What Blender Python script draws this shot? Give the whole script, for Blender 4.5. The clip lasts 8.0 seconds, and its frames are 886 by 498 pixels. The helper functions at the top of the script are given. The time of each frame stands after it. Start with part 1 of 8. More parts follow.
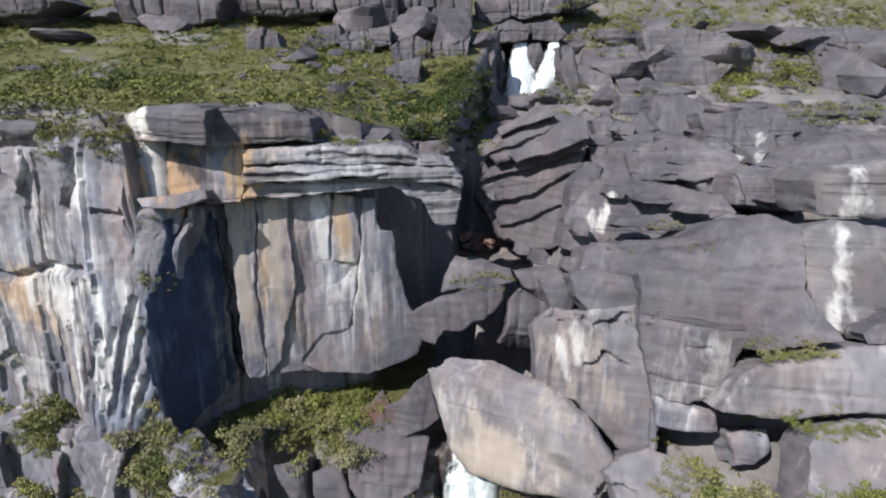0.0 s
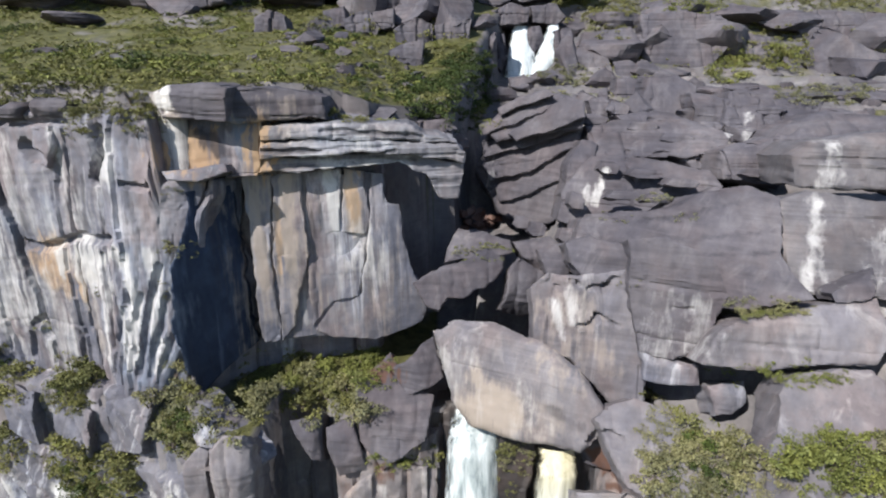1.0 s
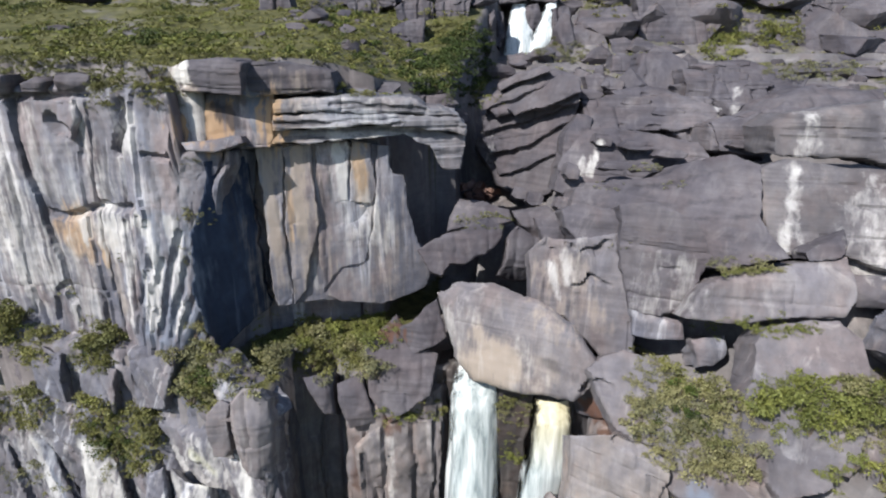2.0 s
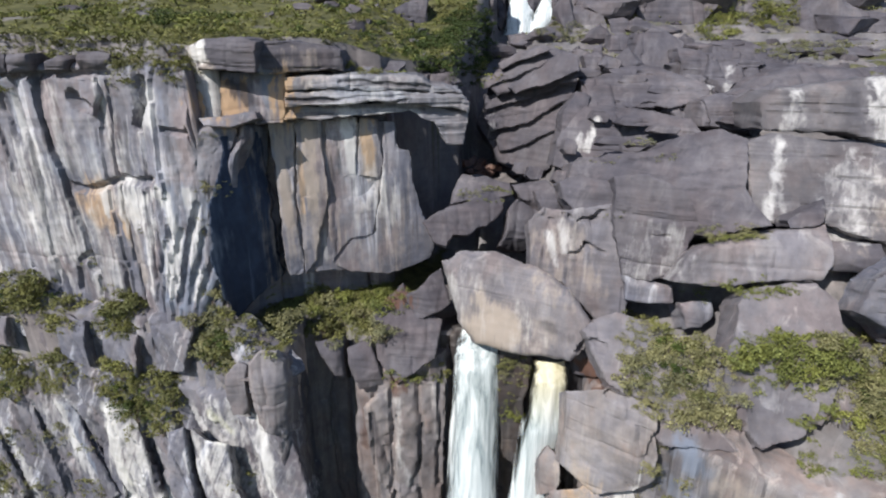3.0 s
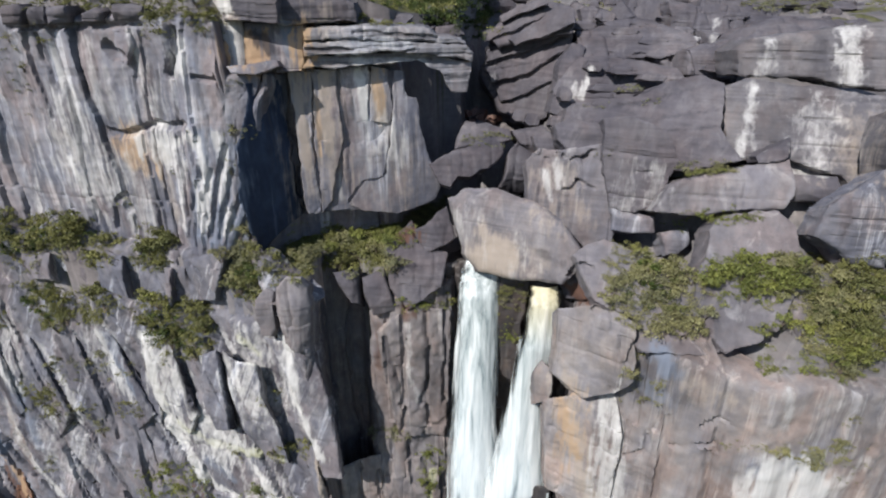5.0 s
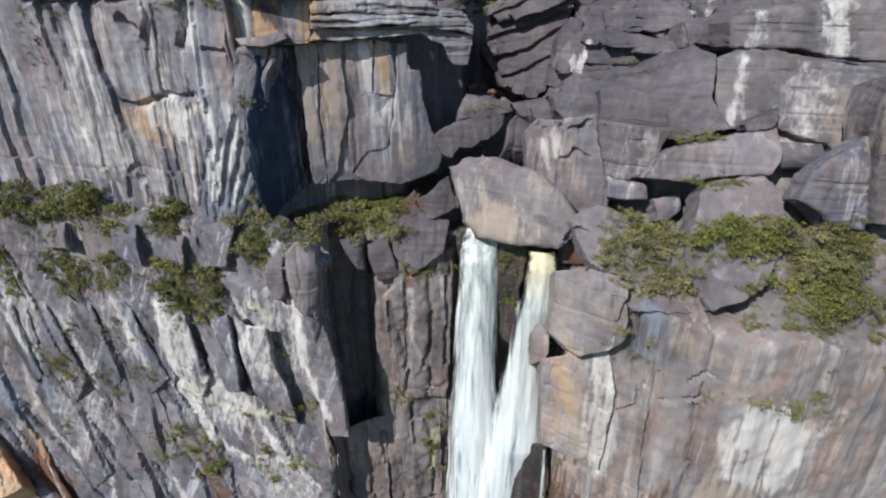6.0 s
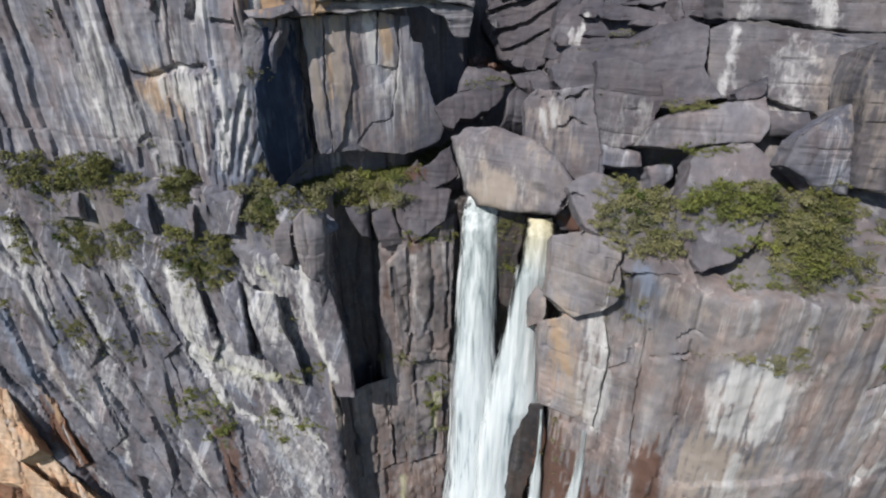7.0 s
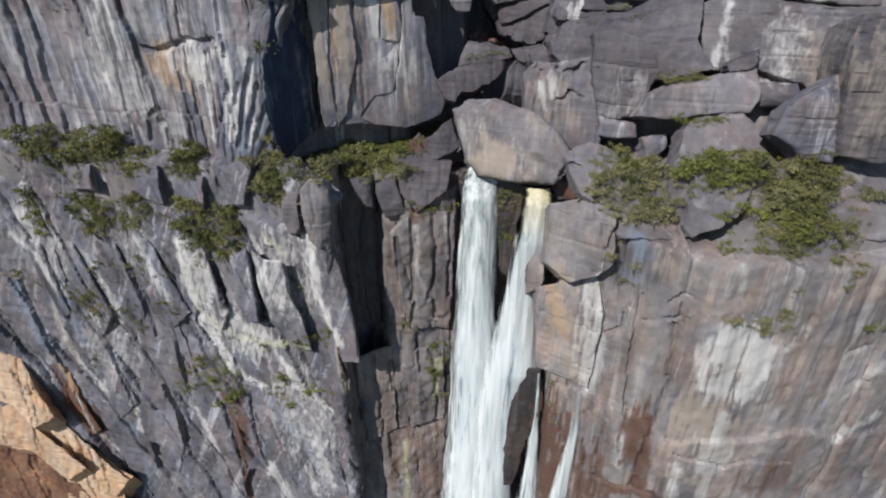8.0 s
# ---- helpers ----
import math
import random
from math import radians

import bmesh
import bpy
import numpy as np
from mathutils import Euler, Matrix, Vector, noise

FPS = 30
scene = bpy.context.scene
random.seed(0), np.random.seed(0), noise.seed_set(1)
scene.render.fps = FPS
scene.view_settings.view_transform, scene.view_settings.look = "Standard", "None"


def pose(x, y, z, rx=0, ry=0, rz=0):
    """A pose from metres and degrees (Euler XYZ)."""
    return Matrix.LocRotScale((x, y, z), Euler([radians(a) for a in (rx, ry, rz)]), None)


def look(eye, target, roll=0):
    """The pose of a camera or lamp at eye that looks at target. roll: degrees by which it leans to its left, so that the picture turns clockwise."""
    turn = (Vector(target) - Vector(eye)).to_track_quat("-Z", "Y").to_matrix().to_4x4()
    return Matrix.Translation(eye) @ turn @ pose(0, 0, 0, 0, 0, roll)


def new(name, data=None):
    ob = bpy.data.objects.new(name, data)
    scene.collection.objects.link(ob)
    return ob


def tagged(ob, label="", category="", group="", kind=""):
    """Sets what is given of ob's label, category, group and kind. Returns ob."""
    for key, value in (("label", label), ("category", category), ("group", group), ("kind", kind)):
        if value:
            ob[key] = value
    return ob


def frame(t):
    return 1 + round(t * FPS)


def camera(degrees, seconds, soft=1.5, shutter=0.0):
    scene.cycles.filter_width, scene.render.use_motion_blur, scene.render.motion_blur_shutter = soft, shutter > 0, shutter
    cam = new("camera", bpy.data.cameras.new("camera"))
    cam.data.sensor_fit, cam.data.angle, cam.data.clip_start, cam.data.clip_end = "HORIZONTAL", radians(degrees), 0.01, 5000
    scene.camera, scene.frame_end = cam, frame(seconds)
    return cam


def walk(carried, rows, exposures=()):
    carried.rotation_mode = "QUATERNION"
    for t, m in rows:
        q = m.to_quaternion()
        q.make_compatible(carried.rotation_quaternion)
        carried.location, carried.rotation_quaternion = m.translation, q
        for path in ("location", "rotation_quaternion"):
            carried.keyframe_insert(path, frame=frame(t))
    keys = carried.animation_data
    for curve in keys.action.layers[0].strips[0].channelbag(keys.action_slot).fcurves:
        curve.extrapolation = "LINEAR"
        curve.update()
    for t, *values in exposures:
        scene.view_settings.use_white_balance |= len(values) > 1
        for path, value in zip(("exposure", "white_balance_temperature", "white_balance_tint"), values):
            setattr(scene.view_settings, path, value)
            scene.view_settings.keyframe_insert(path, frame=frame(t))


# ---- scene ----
cam = camera(75.8, 8.0, soft=2.1)
METRES, EYE, TILT, LEAN, TURN = 80.0, 0.0, -16.0, 0.0, 0.0
ROWS = [
    (0.0, 0.0, 0.0, 0.0, -0.0, 0.0, 0.0),
    (0.5, -0.0077, -0.067, -0.0247, -0.03, -0.69, -0.01),
    (1.0, -0.015, -0.1258, -0.0477, -0.04, -1.5, -0.02),
    (1.5, -0.0252, -0.1897, -0.0741, -0.23, -2.46, 0.04),
    (3.0, -0.0527, -0.3657, -0.1347, -0.33, -5.05, 0.12),
    (3.5, -0.0609, -0.4295, -0.1566, -0.4, -5.98, 0.16),
    (4.0, -0.0681, -0.4844, -0.175, -0.43, -6.8, 0.17),
    (4.5, -0.0764, -0.5472, -0.1953, -0.44, -7.79, 0.19),
    (6.0, -0.0903, -0.7139, -0.2678, -0.41, -10.44, 0.22),
    (6.5, -0.0968, -0.7732, -0.2918, -0.44, -11.44, 0.23),
    (7.0, -0.1004, -0.8236, -0.312, -0.43, -12.32, 0.21),
    (7.5, -0.1062, -0.8744, -0.3309, -0.47, -13.2, 0.22),
    (8.0, -0.1105, -0.9287, -0.3508, -0.47, -14.1, 0.22),
]
walk(cam, [(t, pose(0, 0, EYE, TILT, LEAN, TURN) @ pose(METRES * x, METRES * y, METRES * z, 90 + pitch, roll, yaw)) for t, x, y, z, yaw, pitch, roll in ROWS],
     [(0.0, 0.38), (3.5, 0.18), (6.0, -0.03), (8.0, -0.25)])

# ---- daylight ----
SUN = Vector((-0.64, -0.74, 0.90)).normalized()
world = bpy.data.worlds.new("sky")
scene.world = world
world.use_nodes = True
wn = world.node_tree
sky = wn.nodes.new("ShaderNodeTexSky")
sky.sky_type, sky.sun_disc = "NISHITA", False
sky.ozone_density, sky.dust_density = 2.0, 0.5
sky.sun_elevation = math.asin(SUN.z)
sky.sun_rotation = math.atan2(SUN.x, SUN.y)
wn.links.new(sky.outputs[0], wn.nodes["Background"].inputs[0])
wn.nodes["Background"].inputs[1].default_value = 0.118
sun_data = bpy.data.lights.new("sun", "SUN")
sun_data.energy, sun_data.angle, sun_data.color = 5.4, radians(0.5), (1.0, 0.955, 0.895)
sun = new("sun", sun_data)
sun.matrix_world = look(SUN * 300, (0, 0, 0))


# ---- noise on arrays ----
def hashed(i, j, k, seed):
    n = (i.astype(np.int64) * 374761393 + j.astype(np.int64) * 668265263 + k.astype(np.int64) * 2147483647 + seed * 974711) & 0xFFFFFFFF
    n = ((n ^ (n >> 13)) * 1274126177) & 0xFFFFFFFF
    n = ((n ^ (n >> 16)) * 2246822519) & 0xFFFFFFFF
    return ((n ^ (n >> 15)) & 0xFFFFFF) / float(0xFFFFFF)


def vnoise(x, y, z, seed=0):
    """Value noise, -1 to 1."""
    x, y, z = np.broadcast_arrays(np.asarray(x, float), np.asarray(y, float), np.asarray(z, float))
    i, j, k = np.floor(x), np.floor(y), np.floor(z)
    u, v, w = x - i, y - j, z - k
    u, v, w = u * u * (3 - 2 * u), v * v * (3 - 2 * v), w * w * (3 - 2 * w)
    total = 0
    for a in (0, 1):
        for b in (0, 1):
            for c in (0, 1):
                total = total + hashed(i + a, j + b, k + c, seed) * (u if a else 1 - u) * (v if b else 1 - v) * (w if c else 1 - w)
    return total * 2 - 1


def fbm(x, y, z, seed=0, octaves=4):
    total, amp = 0, 1.0
    for o in range(octaves):
        total = total + amp * vnoise(x * 2 ** o, y * 2 ** o, z * 2 ** o, seed + o * 17)
        amp *= 0.5
    return total


def cells(u, seed):
    """Fracture cells along one axis: the random value of each cell, and how near its joint lies (1 at the joint)."""
    i = np.floor(u)
    zero = np.zeros_like(i)
    jit = 0.7 * (hashed(i, zero, zero, seed) - 0.5)
    f = u - i
    before = f < 0.5 + jit
    cell = np.where(before, i, i + 1)
    near = np.abs(f - (0.5 + jit)) + np.where(hashed(i, zero, zero, seed + 3) < 0.45, 9.0, 0.0)
    merged = np.where(hashed(cell, zero, zero, seed + 8) < 0.35, cell - 1, cell)
    return hashed(merged, zero, zero, seed + 5), near


def fracture(s, z, y, seed, cols=0.8, strata=0.4, rough=0.5, width=5.0, height=6.0, dip=0.0, slant=0.0):
    """Relief of fractured sandstone, in metres out of the wall: upright columns, beds, chips."""
    zz = z + dip * s + 1.2 * fbm(s / 19, z / 25, y / 20, seed + 3, 3)
    level, bed_near = cells(zz / height, seed + 1)
    ss = s + slant * z + 2.2 * fbm(s / 14, z / 22, y / 12, seed + 2, 4) + 3.0 * level
    col, joint = cells(ss / width, seed + 7)
    col2, joint2 = cells(ss / (width * 0.37) + 11.3, seed + 9)
    bed, fine_near = cells(zz / 0.95, seed + 13)
    out = cols * ((col - 0.5) * 1.8 - 2.2 * np.exp(-(joint * width / 0.75) ** 2)) + cols * 0.45 * ((col2 - 0.5) - 0.55 * np.exp(-(joint2 * width * 0.37 / 0.7) ** 2))
    out = out + strata * ((bed - 0.5) * 0.7 + (level - 0.5) * 1.0 - 1.1 * np.exp(-(bed_near * height / 0.45) ** 2) - 0.35 * np.exp(-(fine_near * 0.95 / 0.2) ** 2))
    return out + rough * (0.9 * fbm(s / 11, z / 14, y / 11, seed + 21, 3) + 0.35 * fbm(s / 2.3, z / 3.0, y / 2.5, seed + 31, 3))


# ---- mineral stains on the rock, with one patch of painted light: kind, centre, half width, half height, strength ----
STAINS = []


def stain(kind, x, y, z, w, h, s):
    STAINS.append((kind, x, y, z, w, h, s))


stain("ochre", -68, 141, -21, 7.7, 7.1, 1.0)
stain("ochre", -50, 145, -21, 3.7, 8.8, 1.0)
stain("pale", -27, 150, -21, 16.4, 6.8, 0.4)
# sunlit left end of the cap, its brightness painted pale
stain("pale", -71, 135, -9, 3.3, 5.2, 0.9)
stain("pale", -33, 150, -36, 2.5, 9.6, 1.0)
stain("ochre", -27, 151, -36, 2.5, 9.6, 0.7)
stain("tan", -48, 146, -48, 13.7, 37.7, 0.5)
stain("tan", -23, 152, -64, 13.0, 21.8, 0.35)
stain("pale", -26, 150, -53, 9.5, 10.2, 0.5)
stain("pale", -92, 141, -37, 15.9, 9.1, 0.3)
stain("pale", -88, 139, -24, 4.2, 8.6, 0.7)
stain("tan", -29, 150, -26, 9.0, 4.6, 0.4)
stain("ochre", -110, 143, -54, 10.6, 9.0, 0.8)
stain("pale", -102, 143, -52, 10.5, 6.5, 0.9)
stain("pale", -116, 143, -70, 9.3, 21.2, 0.5)
stain("pale", 43, 152, -31, 1.4, 8.7, 0.4)
stain("pale", 83, 112, -39, 1.4, 10.8, 0.45)
stain("pale", 54, 108, -58, 9.3, 8.4, 0.25)
stain("patch", 10, 110, -81, 10.8, 7.9, 0.95)
stain("patch", 17, 108, -81, 17.1, 9.4, 0.4)
stain("pale", 4, 118, -74, 6.8, 13.4, 0.25)
stain("pale", 22, 112, -84, 10.0, 7.7, 0.2)
stain("ochre", 34, 84, -129, 4.4, 18.3, 0.5)
stain("pale", 44, 79, -133, 4.0, 26.9, 0.7)
stain("pale", 84, 56, -124, 8.5, 9.4, 1.0)
stain("pale", 92, 56, -126, 6.0, 14.9, 0.9)
stain("pale", 82, 57, -141, 2.2, 11.9, 0.8)
stain("pale", 76, 57, -130, 3.2, 8.2, 0.6)
stain("pale", 99, 56, -128, 2.1, 14.6, 0.6)
stain("pale", 94, 60, -97, 10.0, 5.2, 0.25)
stain("pale", 87, 58, -175, 8.2, 12.4, 0.6)
stain("rust", 69, 60, -134, 9.2, 15.2, 0.35)
stain("rust", 117, 58, -140, 11.2, 24.0, 0.4)
stain("rust", 110, 58, -185, 12.6, 13.0, 0.6)
stain("tan", 81, 58, -158, 17.6, 20.3, 0.8)
stain("rust", 64, 66, -176, 5.5, 22.4, 1.0)
stain("rust", 38, 90, -207, 8.4, 38.6, 1.0)
stain("rust", 54, 82, -208, 10.6, 26.3, 0.9)
stain("pale", -73, 118, -131, 13.8, 22.9, 0.58)
stain("pale", -50, 108, -130, 4.4, 25.2, 0.25)
stain("rust", -113, 124, -232, 6.8, 34.5, 0.9)
stain("rust", -14, 120, -250, 14.6, 41.6, 0.6)
stain("rust", -25, 120, -225, 25.2, 24.8, 0.4)
stain("ochre", -206, 150, -302, 8.8, 19.2, 0.9)
stain("rust", -202, 150, -191, 4.6, 43.1, 0.5)
stain("rust", -206, 150, -260, 6.4, 23.7, 0.7)
stain("pale", -117, 128, -146, 11.0, 34.9, 0.72)
stain("pale", -58, 105, -123, 4.7, 35.9, 0.25)
stain("pale", -101, 126, -172, 23.2, 16.9, 0.65)
stain("pale", -75, 118, -226, 25.0, 47.3, 0.5)
stain("pale", -195, 150, -135, 12.9, 24.9, 0.58)
stain("pale", -145, 138, -134, 14.9, 21.1, 0.43)
stain("pale", -179, 145, -194, 17.0, 22.8, 0.43)
stain("rust", 39, 103, -91, 5.5, 4.2, 1.2)
stain("rust", -20, 125, -81, 7.1, 3.2, 1.2)
stain("rust", -17, 122, -106, 3.7, 4.4, 0.8)
stain("pale", 109, 115, -23, 4.5, 13.4, 0.2)
stain("pale", 102, 103, -38, 5.7, 13.5, 0.25)
stain("tan", 97, 86, -39, 14.4, 12.7, 0.4)
stain("tan", 117, 77, -46, 14.0, 19.6, 0.5)
stain("pale", -97, 140, -54, 9.0, 7.6, 0.7)
stain("tan", 32, 84, -118, 6.2, 12.2, 0.6)
stain("pale", 17, 200, -45, 2.3, 16.7, 0.3)
stain("pale", -134, 150, -59, 13.6, 23.3, 0.6)
stain("pale", -106, 142, -39, 24.6, 11.9, 0.4)
stain("tan", 29, 112, -62, 8.0, 14.2, 0.5)
stain("pale", 32, 112, -56, 1.9, 12.0, 0.3)


# ---- streaks of mineral, and a few of painted light and shade: kind, half width, strength, and the line that they follow down the rock ----
STREAKS, CRACKS = [], []


def streak(kind, w, s, *line):
    STREAKS.append((kind, w, s, np.array(line, float)))


# ---- joints: half width, depth, and their line over the rock ----
def crack(w, depth, *line):
    CRACKS.append((w, depth, np.array(line, float)))


crack(0.7, 2.0, (-142.9, 150.5, -15.9), (-145.3, 152.2, -22.5), (-144.2, 150.8, -30.1), (-142.8, 149.3, -38.3), (-142.3, 148.6, -44.8))
crack(0.5, 1.5, (-139.3, 149.9, -17.6), (-139.8, 150.3, -25.5), (-136.6, 148.4, -31.6))
crack(0.9, 2.6, (-124.8, 145.9, -15.6), (-125.6, 145.8, -24.2), (-125.4, 144.9, -31.1), (-124.8, 143.9, -38.2), (-123.2, 145.2, -43.6), (-122.8, 144.4, -48.8), (-122.0, 144.1, -56.5), (-120.1, 143.3, -64.4), (-119.9, 142.6, -71.4))
crack(0.8, 2.2, (-147.3, 147.7, -38.0), (-146.5, 146.6, -45.3), (-145.8, 146.6, -53.1), (-145.8, 146.2, -61.1), (-145.5, 146.7, -70.7), (-145.5, 149.4, -79.3))
crack(0.7, 2.0, (-161.6, 150.4, -59.4), (-154.8, 148.3, -58.2), (-148.8, 146.6, -55.1), (-145.9, 146.5, -52.1))
crack(1.0, 2.6, (-120.5, 145.1, -48.0), (-116.0, 143.8, -49.6), (-108.7, 141.7, -47.4), (-100.8, 138.0, -44.5), (-95.6, 136.4, -45.0), (-88.7, 132.2, -43.6))
crack(0.4, 1.0, (-131.7, 145.2, -47.0), (-125.6, 143.2, -47.7), (-122.0, 145.6, -48.5))
crack(0.4, 1.2, (-107.2, 139.6, -27.8), (-106.8, 139.3, -37.4), (-105.2, 138.7, -44.8))
crack(1.3, 4.0, (-87.4, 133.3, -15.3), (-88.1, 133.5, -20.8), (-91.3, 135.4, -28.1))
crack(1.7, 3.5, (-112.6, 142.2, -20.6), (-111.3, 142.3, -22.3), (-108.0, 138.9, -23.6))
crack(0.7, 2.5, (-149.2, 152.6, -15.1), (-131.6, 148.0, -14.9), (-113.0, 140.7, -14.1), (-98.9, 138.9, -13.7))
crack(0.6, 2.0, (-82.3, 131.0, -28.8), (-78.5, 130.7, -29.3), (-73.3, 130.6, -29.1))
crack(0.6, 1.24, (-92.6, 133.5, -48.4), (-92.6, 133.6, -57.5), (-92.6, 133.3, -65.6), (-93.3, 133.3, -75.7))
crack(0.7, 1.24, (-87.1, 130.6, -46.4), (-86.6, 130.0, -54.5), (-84.7, 129.6, -61.2))
crack(0.6, 1.24, (-81.2, 129.4, -58.1), (-84.3, 128.8, -66.5), (-85.0, 128.7, -75.4))
crack(0.8, 1.55, (-75.6, 129.7, -50.8), (-78.8, 128.9, -59.8), (-81.9, 128.1, -71.2), (-84.8, 127.6, -81.1))
crack(0.7, 1.36, (-74.7, 131.2, -58.7), (-76.6, 129.8, -66.0), (-79.9, 128.0, -75.2), (-81.4, 127.1, -81.9))
crack(0.7, 1.36, (-71.7, 129.8, -64.0), (-75.2, 131.1, -72.4), (-78.6, 129.6, -80.0))
crack(0.8, 1.55, (-69.1, 131.5, -69.6), (-72.3, 129.8, -76.0), (-76.5, 131.9, -84.2))
crack(0.5, 0.99, (-86.4, 129.9, -68.9), (-89.2, 129.2, -80.8))
crack(0.5, 0.99, (-87.0, 130.0, -62.1), (-91.2, 133.1, -73.1), (-95.0, 133.7, -83.9))
crack(1.2, 2.5, (-123.8, 142.5, -74.1), (-120.3, 144.2, -72.2), (-119.6, 144.7, -77.1))
crack(0.7, 1.8, (-125.8, 144.7, -77.5), (-127.2, 147.7, -85.4))
crack(0.4, 1.2, (-136.0, 146.1, -54.0), (-136.1, 146.0, -63.1), (-134.5, 145.5, -73.5), (-136.0, 149.3, -83.8))
crack(0.5, 1.6, (-162.5, 150.8, -64.6), (-162.7, 150.6, -74.2), (-167.9, 159.2, -84.2))
crack(0.5, 1.4, (-109.0, 138.5, -73.1), (-107.1, 141.4, -76.3), (-107.5, 140.7, -84.7))
crack(0.5, 1.4, (-118.8, 144.5, -73.2), (-118.1, 144.1, -79.5), (-119.2, 144.5, -86.3))
streak("pale", 2.2, 0.6, (-132.8, 148.2, -30.7), (-131.7, 145.2, -47.0), (-132.6, 145.3, -62.9), (-131.9, 144.7, -73.2))
streak("pale", 1.6, 0.7, (-135.1, 150.1, -20.2), (-134.1, 147.7, -32.4), (-133.2, 146.1, -45.2))
streak("pale", 1.8, 0.9, (-140.2, 147.4, -59.4), (-137.2, 145.9, -66.2), (-138.4, 146.3, -76.0))
streak("pale", 1.8, 0.6, (-119.8, 144.8, -18.1), (-120.7, 144.2, -30.1), (-120.3, 143.5, -41.0))
streak("pale", 2.0, 0.9, (-94.4, 133.9, -50.9), (-90.1, 132.7, -48.2), (-86.3, 130.3, -46.2))
streak("pale", 1.6, 0.9, (-102.3, 138.4, -45.5), (-102.6, 138.5, -52.1), (-102.5, 137.1, -58.1))
streak("pale", 2.6, 0.8, (-85.1, 130.1, -48.1), (-83.3, 129.3, -58.1), (-87.0, 128.3, -77.3))
streak("pale", 2.0, 0.7, (-77.8, 130.1, -47.2), (-76.4, 129.0, -56.1), (-79.2, 128.7, -67.5))
streak("pale", 1.6, 0.7, (-93.7, 133.8, -59.5), (-95.1, 134.0, -69.4), (-97.0, 135.4, -80.3))
streak("pale", 1.5, 0.7, (-77.6, 129.8, -71.9), (-80.0, 127.7, -80.2))
streak("pale", 1.5, 0.6, (-103.3, 140.5, -16.1), (-103.5, 139.4, -22.6), (-103.2, 139.2, -33.0), (-101.6, 138.0, -39.9))
streak("pale", 1.4, 0.8, (-84.5, 132.2, -17.9), (-85.1, 131.3, -26.7))
streak("pale", 1.8, 0.6, (-155.2, 148.4, -49.6), (-155.7, 148.5, -63.8), (-161.5, 156.9, -82.2))
streak("blue", 4.5, 0.7, (-82.5, 129.9, -47.2), (-83.7, 129.3, -60.0), (-89.0, 129.2, -79.8))
streak("blue", 4.0, 0.7, (-75.5, 129.9, -52.6), (-78.2, 128.4, -67.4), (-83.0, 127.7, -81.2))
streak("blue", 4.0, 0.7, (-70.3, 129.9, -60.2), (-73.1, 130.3, -72.1), (-78.7, 130.6, -83.6))
streak("blue", 3.0, 0.5, (-110.3, 141.2, -35.1), (-109.0, 139.8, -40.3), (-106.9, 139.2, -44.7))
streak("blue", 3.0, 0.5, (-127.1, 144.4, -40.2), (-123.2, 144.7, -45.9))
streak("blue", 3.0, 0.5, (-136.5, 149.8, -18.4), (-134.8, 148.4, -28.9))
streak("blue", 3.0, 0.4, (-82.5, 132.0, -18.7), (-82.9, 131.3, -26.7))
streak("dark", 1.4, 0.8, (-123.0, 145.4, -15.6), (-125.7, 145.6, -27.7), (-125.1, 144.3, -35.6))
streak("dark", 1.2, 0.7, (-137.4, 150.1, -19.3), (-138.6, 148.8, -32.6))
streak("dark", 1.0, 0.6, (-105.6, 139.2, -27.7), (-105.5, 138.8, -37.4), (-104.5, 138.5, -43.7))
streak("dark", 1.0, 0.6, (-96.1, 137.8, -27.6), (-98.3, 137.4, -42.5))
streak("dark", 1.4, 0.5, (-120.7, 144.2, -30.1), (-119.2, 143.2, -40.9), (-118.1, 142.9, -46.5))
streak("dark", 1.0, 0.6, (-81.5, 130.7, -30.0), (-82.2, 130.6, -38.5))
streak("dark", 1.0, 0.6, (-148.2, 147.3, -41.6), (-146.6, 145.9, -49.0), (-145.7, 147.2, -63.5))
streak("ochre", 3.0, 0.8, (-118.3, 144.7, -51.2), (-116.5, 143.9, -55.7), (-112.9, 142.6, -59.7))
streak("tan", 3.0, 0.7, (-110.6, 142.0, -51.1), (-102.1, 137.8, -52.9), (-103.3, 137.1, -60.5))
streak("tan", 3.5, 0.5, (-140.6, 147.5, -51.4), (-137.7, 146.4, -61.2))
streak("tan", 3.0, 0.5, (-101.4, 136.3, -60.2), (-99.4, 137.9, -75.0))
streak("dark", 1.2, 0.5, (-64.8, 140.5, -32.4), (-65.2, 137.8, -45.5), (-66.9, 134.8, -57.9))
streak("pale", 0.8, 0.5, (-62.4, 144.2, -31.2), (-61.8, 142.7, -44.7), (-62.9, 140.4, -55.7))
streak("pale", 1.8, 1.0, (-33.4, 150.8, -29.8), (-32.9, 149.4, -37.6), (-32.6, 149.4, -45.5))
streak("tan", 2.4, 0.9, (-28.2, 151.8, -30.5), (-27.7, 150.4, -38.8), (-27.3, 150.4, -46.5))
streak("tan", 2.4, 0.9, (-45.2, 146.2, -30.6), (-44.6, 145.0, -41.5), (-45.0, 144.1, -54.8))
streak("tan", 2.2, 0.8, (-53.3, 145.0, -30.4), (-52.6, 142.9, -42.9), (-52.1, 142.8, -60.4))
# shadow wedge between two columns, drawn as a dark line
streak("dark", 1.2, 0.7, (-41.0, 155.2, -31.9), (-38.7, 147.7, -42.0), (-38.0, 148.0, -47.9))
